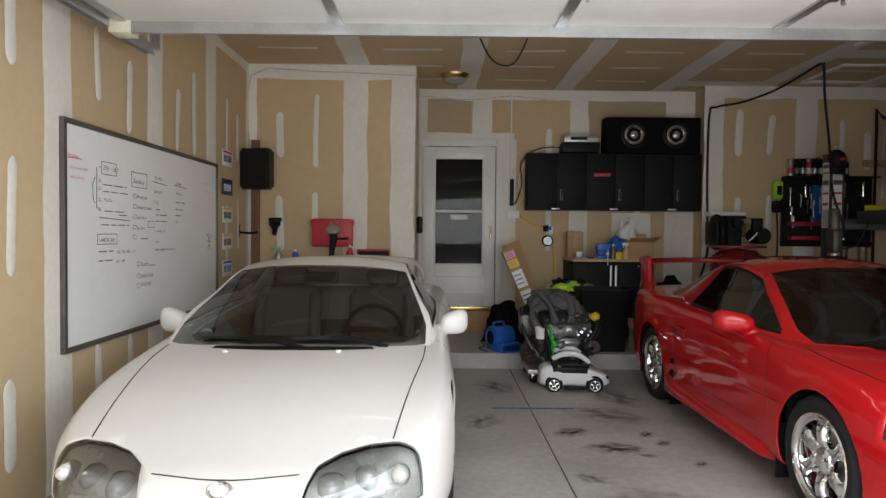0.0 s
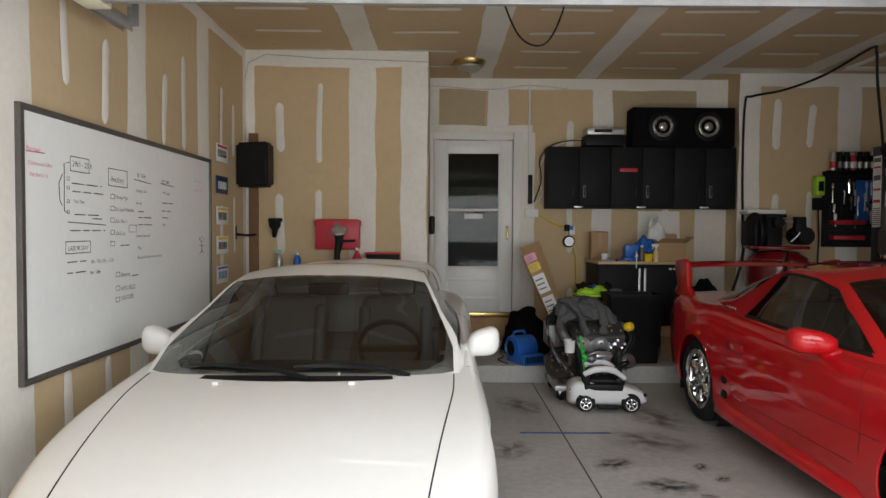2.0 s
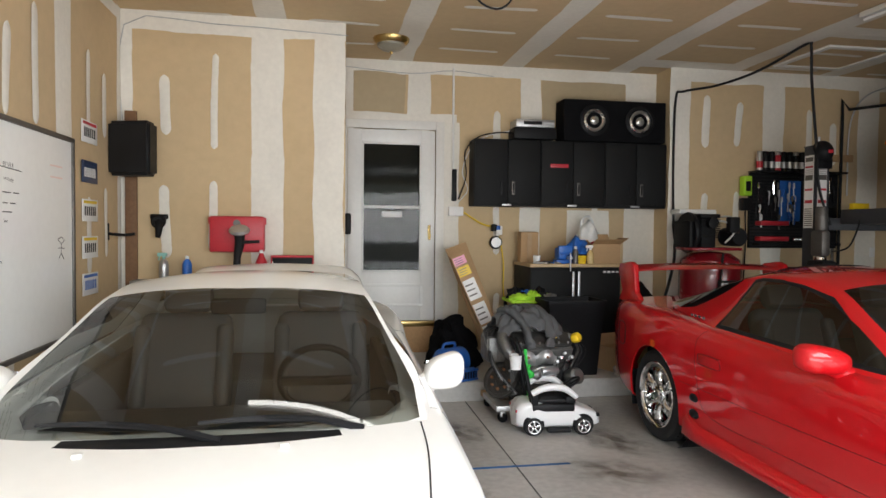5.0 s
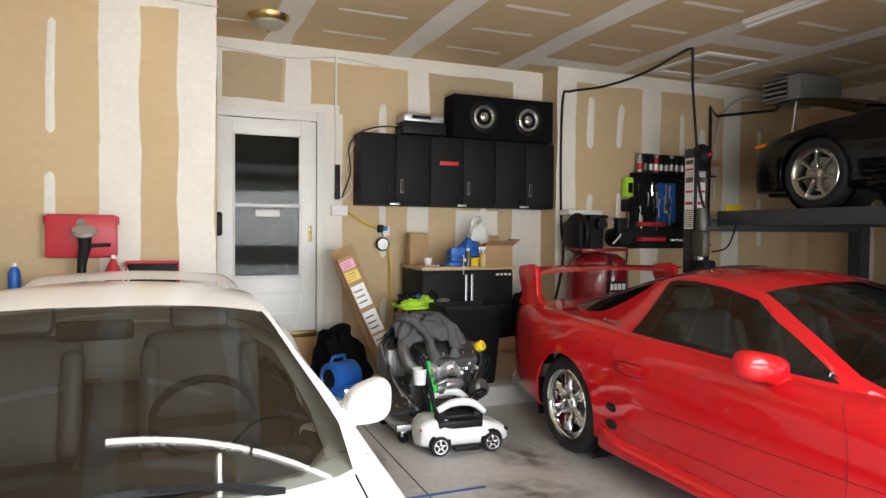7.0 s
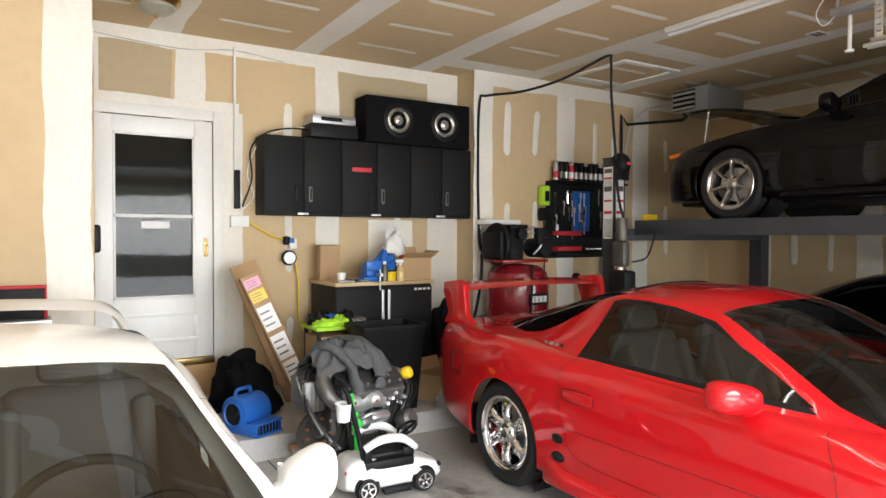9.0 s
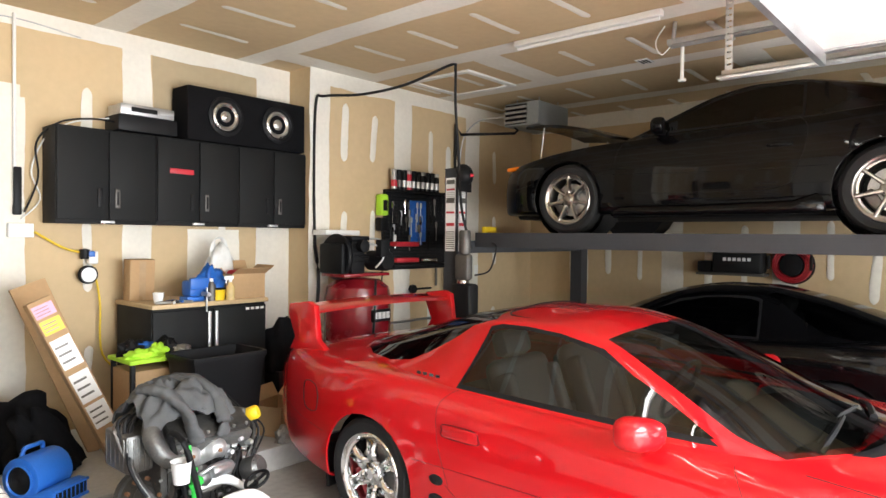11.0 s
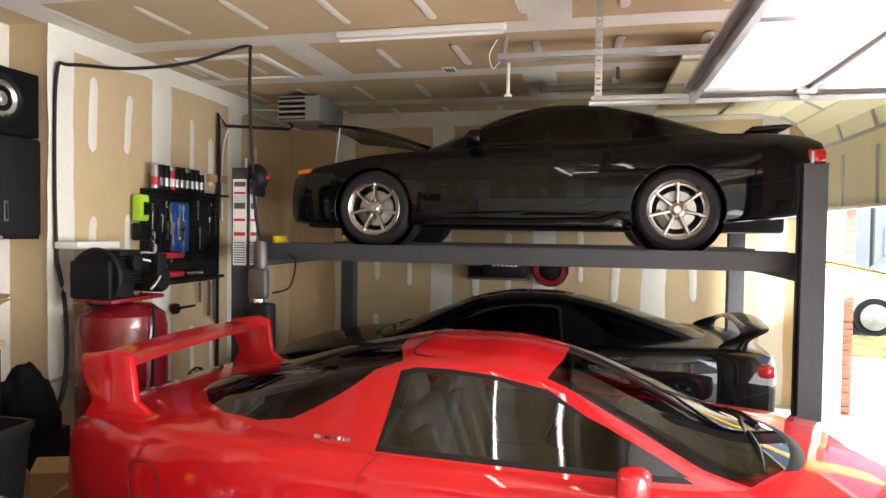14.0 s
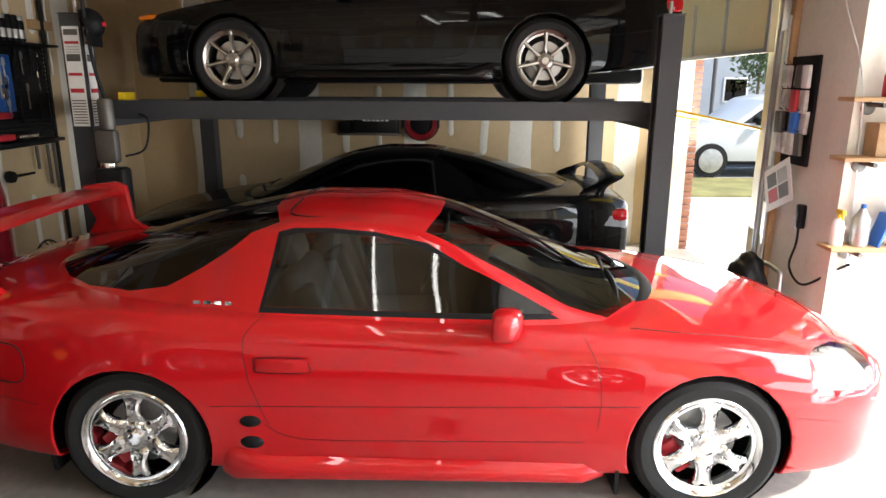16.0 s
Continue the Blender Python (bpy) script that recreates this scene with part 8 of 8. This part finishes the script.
tb("pole", [(0, 0, 0), (0, 0, 1.32)], 0.018, mat("brown_pole", (0.25, 0.14, 0.09), 0.5), pole, n=1)

# ---- east wall things under the lift ----
reel = thing("hose_reel", pose(XR - 0.16, 4.56, 1.40), "red hose wound on a black reel on the side wall", "hose reel")
lt("drum", [(0, 0), (0.2, 0), (0.205, 0.01), (0.2, 0.02), (0.11, 0.03), (0.11, 0.12), (0.06, 0.13), (0, 0.13)], TRIM_BLACK, reel, m=pose(0.14, 0, 0, 0, -90, 0), seg=40)
HOSE = mat("red_hose_rubber", (0.32, 0.012, 0.02), 0.45, var=0.15, scale=20)
for k in range(5):
    for r in (0.135, 0.157, 0.178):
        tb("hose_turn", [(0.035 + 0.02 * k, r * math.cos(a), r * math.sin(a)) for a in np.linspace(0, 2 * math.pi, 28, endpoint=False)], 0.0105, HOSE, reel, n=1, closed=True, seg=6)
for y in (-0.21, 0.19):
    bx("arm", (-0.03, y, -0.05), (0.0, y + 0.03, 0.1), TRIM_BLACK, reel, 0.008)
wb = thing("equipment_case", pose(XR - 0.25, 4.82, 1.30), "black equipment case on a wall bracket", "case")
bx("shell", (0, 0, 0), (0.248, 0.5, 0.22), BLACK_PLASTIC, wb, 0.02)
bx("bracket", (0.02, -0.02, -0.03), (0.248, 0.68, -0.002), DARK_STEEL, wb, 0.003)
bx("side_pack", (0.05, 0.52, 0.0), (0.22, 0.68, 0.12), TRIM_BLACK, wb, 0.02)
for k in range(6):
    bx("print_bar", (-0.002, 0.1 + 0.05 * k, 0.13), (-0.0005, 0.135 + 0.05 * k, 0.165), TAPE_WHITE, wb, 0.0)
tagged(bx("wall_outlet", (5.5, YJ - 0.008, 1.2), (5.57, YJ - 0.001, 1.31), TAPE_WHITE, None, 0.002), "white wall outlet plate", "outlet")

# ---- outside ----
GRASS = mat("dry_grass", (0.28, 0.26, 0.10), 0.9, var=0.35, scale=8, bump=0.4)
ASPH = mat("asphalt", (0.09, 0.09, 0.095), 0.85, var=0.15, scale=4, bump=0.3)
tagged(bx("lawn", (10.5, -40, -0.058), (12.8, 60, -0.03), GRASS, None, 0.0), "strip of dry lawn beside the driveway", "lawn", kind="structure")
tagged(bx("road", (15.0, -80, -0.058), (26, 90, -0.045), ASPH, None, 0.0), "asphalt street beyond the lawn", "road", kind="structure")
BRICK = mat("brick_red", (0.33, 0.15, 0.10), 0.85, var=0.25, scale=20, bump=0.3)
jb = tagged(new("brick_jamb"), "red brick exterior corner of the garage opening", "wall", kind="structure")
for k in range(34):
    bx("brick", (NX1 + 0.02 + 0.006 * (k % 2), YS - 0.30, -0.05 + 0.072 * k), (NX1 + 0.07, YS - 0.205, 0.012 + 0.072 * k), BRICK, jb, 0.003)
SUVW = mat("white_suv_paint", (0.75, 0.76, 0.77), 0.35, var=0.02, coat=0.5)


def suv(m, label, paint):
    v = thing("parked_car", m, label, "car")
    prof = [(0, 0.35), (0.02, 0.75), (0.15, 0.92), (1.0, 1.05), (1.35, 1.12), (2.0, 1.62), (2.4, 1.70), (3.9, 1.70), (4.3, 1.62), (4.65, 1.15), (4.75, 0.95), (4.75, 0.4), (4.5, 0.3), (0.3, 0.28)]
    pr("body", prof, -0.92, 0.92, "x", paint, v, bevel=0.06)
    pr("side_glass", [(1.55, 1.14), (2.1, 1.57), (4.1, 1.57), (4.4, 1.14)], -0.925, 0.925, "x", GLASS_TINT, v)
    bx("pillar", (-0.928, 2.85, 1.12), (0.928, 2.97, 1.6), paint, v, 0.01)
    for u in (0.95, 3.75):
        for s in (-1, 1):
            w = lt("wheel", [(0, 0), (0.3, 0), (0.36, 0.03), (0.36, 0.2), (0, 0.22)], RUBBER, v, m=pose(s * 0.74, u, 0.36, 0, 90 * s, 0), seg=28)
            lt("rim", [(0, 0.235), (0.2, 0.232), (0.25, 0.225), (0.25, 0.2)], CAST, w, m=pose(s * 0.74, u, 0.36, 0, 90 * s, 0), seg=24)
    for s in (-1, 1):
        bx("door_mirror", (s * 1.0 - 0.09, 1.8, 1.1), (s * 1.0 + 0.09, 1.95, 1.25), TRIM_BLACK, v, 0.03)
    bx("sill", (-0.93, 1.3, 0.28), (0.93, 3.4, 0.36), TRIM_BLACK, v, 0.02)
    return v


suv(pose(13.9, -0.2, -0.06, 0, 0, 180), "white station wagon parked outside beyond the driveway", SUVW)
suv(pose(17.5, 2.5, -0.06, 0, 0, 180), "second white car parked across the street", SUVW)
HS = mat("house_siding", (0.35, 0.38, 0.42), 0.8, var=0.08)
ROOF = mat("roof_shingle", (0.16, 0.15, 0.15), 0.9, var=0.2, scale=10)
for k in range(3):
    y = -32 + 15 * k
    hs = thing("house", pose(38, y, 0), "grey two-storey house across the street", "house", "far houses")
    bx("wall", (0, 0, -0.1), (9, 11, 5.6), HS, hs, 0.02)
    pr("roof", [(-0.5, 5.6), (4.5, 8.4), (9.5, 5.6)], -0.5, 11.5, "y", ROOF, hs)
    for z in (0.9, 3.5):
        for w in (1.2, 4.6, 8.2):
            wn_ = bx("window", (-0.06, w, z), (0.0, w + 1.4, z + 1.4), WHITE_PAINT, hs, 0.01)
            bx("pane", (-0.075, w + 0.1, z + 0.1), (-0.062, w + 1.3, z + 1.3), GLASS_DARK, wn_, 0.0)
LEAF = mat("leaves", (0.09, 0.13, 0.05), 0.8, var=0.4, scale=12)
rng = random.Random(21)
for tx, ty, h in ((30, -9.5, 4.5), (31, -3.5, 3.8), (29.5, -15, 4.2)):
    tr = thing("tree", pose(tx, ty, -0.06), "small street tree with airy green crown", "tree", "street trees")
    tb("trunk", [(0, 0, 0), (0.05, 0.02, h * 0.4), (0, 0, h * 0.75)], [0.09, 0.06, 0.03], mat("bark", (0.14, 0.1, 0.07), 0.9), tr)
    bm = bmesh.new()
    for k in range(900):
        d = Vector((rng.gauss(0, 1), rng.gauss(0, 1), rng.gauss(0, 1))).normalized() * rng.random() ** 0.5
        c = Vector((d.x * 1.3, d.y * 1.3, h * 0.68 + d.z * h * 0.34)) * 1.0
        s = rng.uniform(0.06, 0.13)
        a, b = Vector((rng.gauss(0, 1), rng.gauss(0, 1), rng.gauss(0, 1))).normalized() * s, Vector((rng.gauss(0, 1), rng.gauss(0, 1), rng.gauss(0, 1))).normalized() * s
        bm.faces.new([bm.verts.new(c + q) for q in (a, b, -a, -b)])
    tagged(part("crown", bm, LEAF, tr), kind="stuff")
sl = thing("street_lamp", pose(24, -5.2, -0.06), "dark street lamp post beyond the road", "street lamp")
tb("pole", [(0, 0, 0), (0, 0, 6.0), (-0.6, 0, 6.3)], 0.07, DARK_STEEL, sl, n=2)
bx("head", (-0.9, -0.12, 6.22), (-0.5, 0.12, 6.36), DARK_STEEL, sl, 0.03)
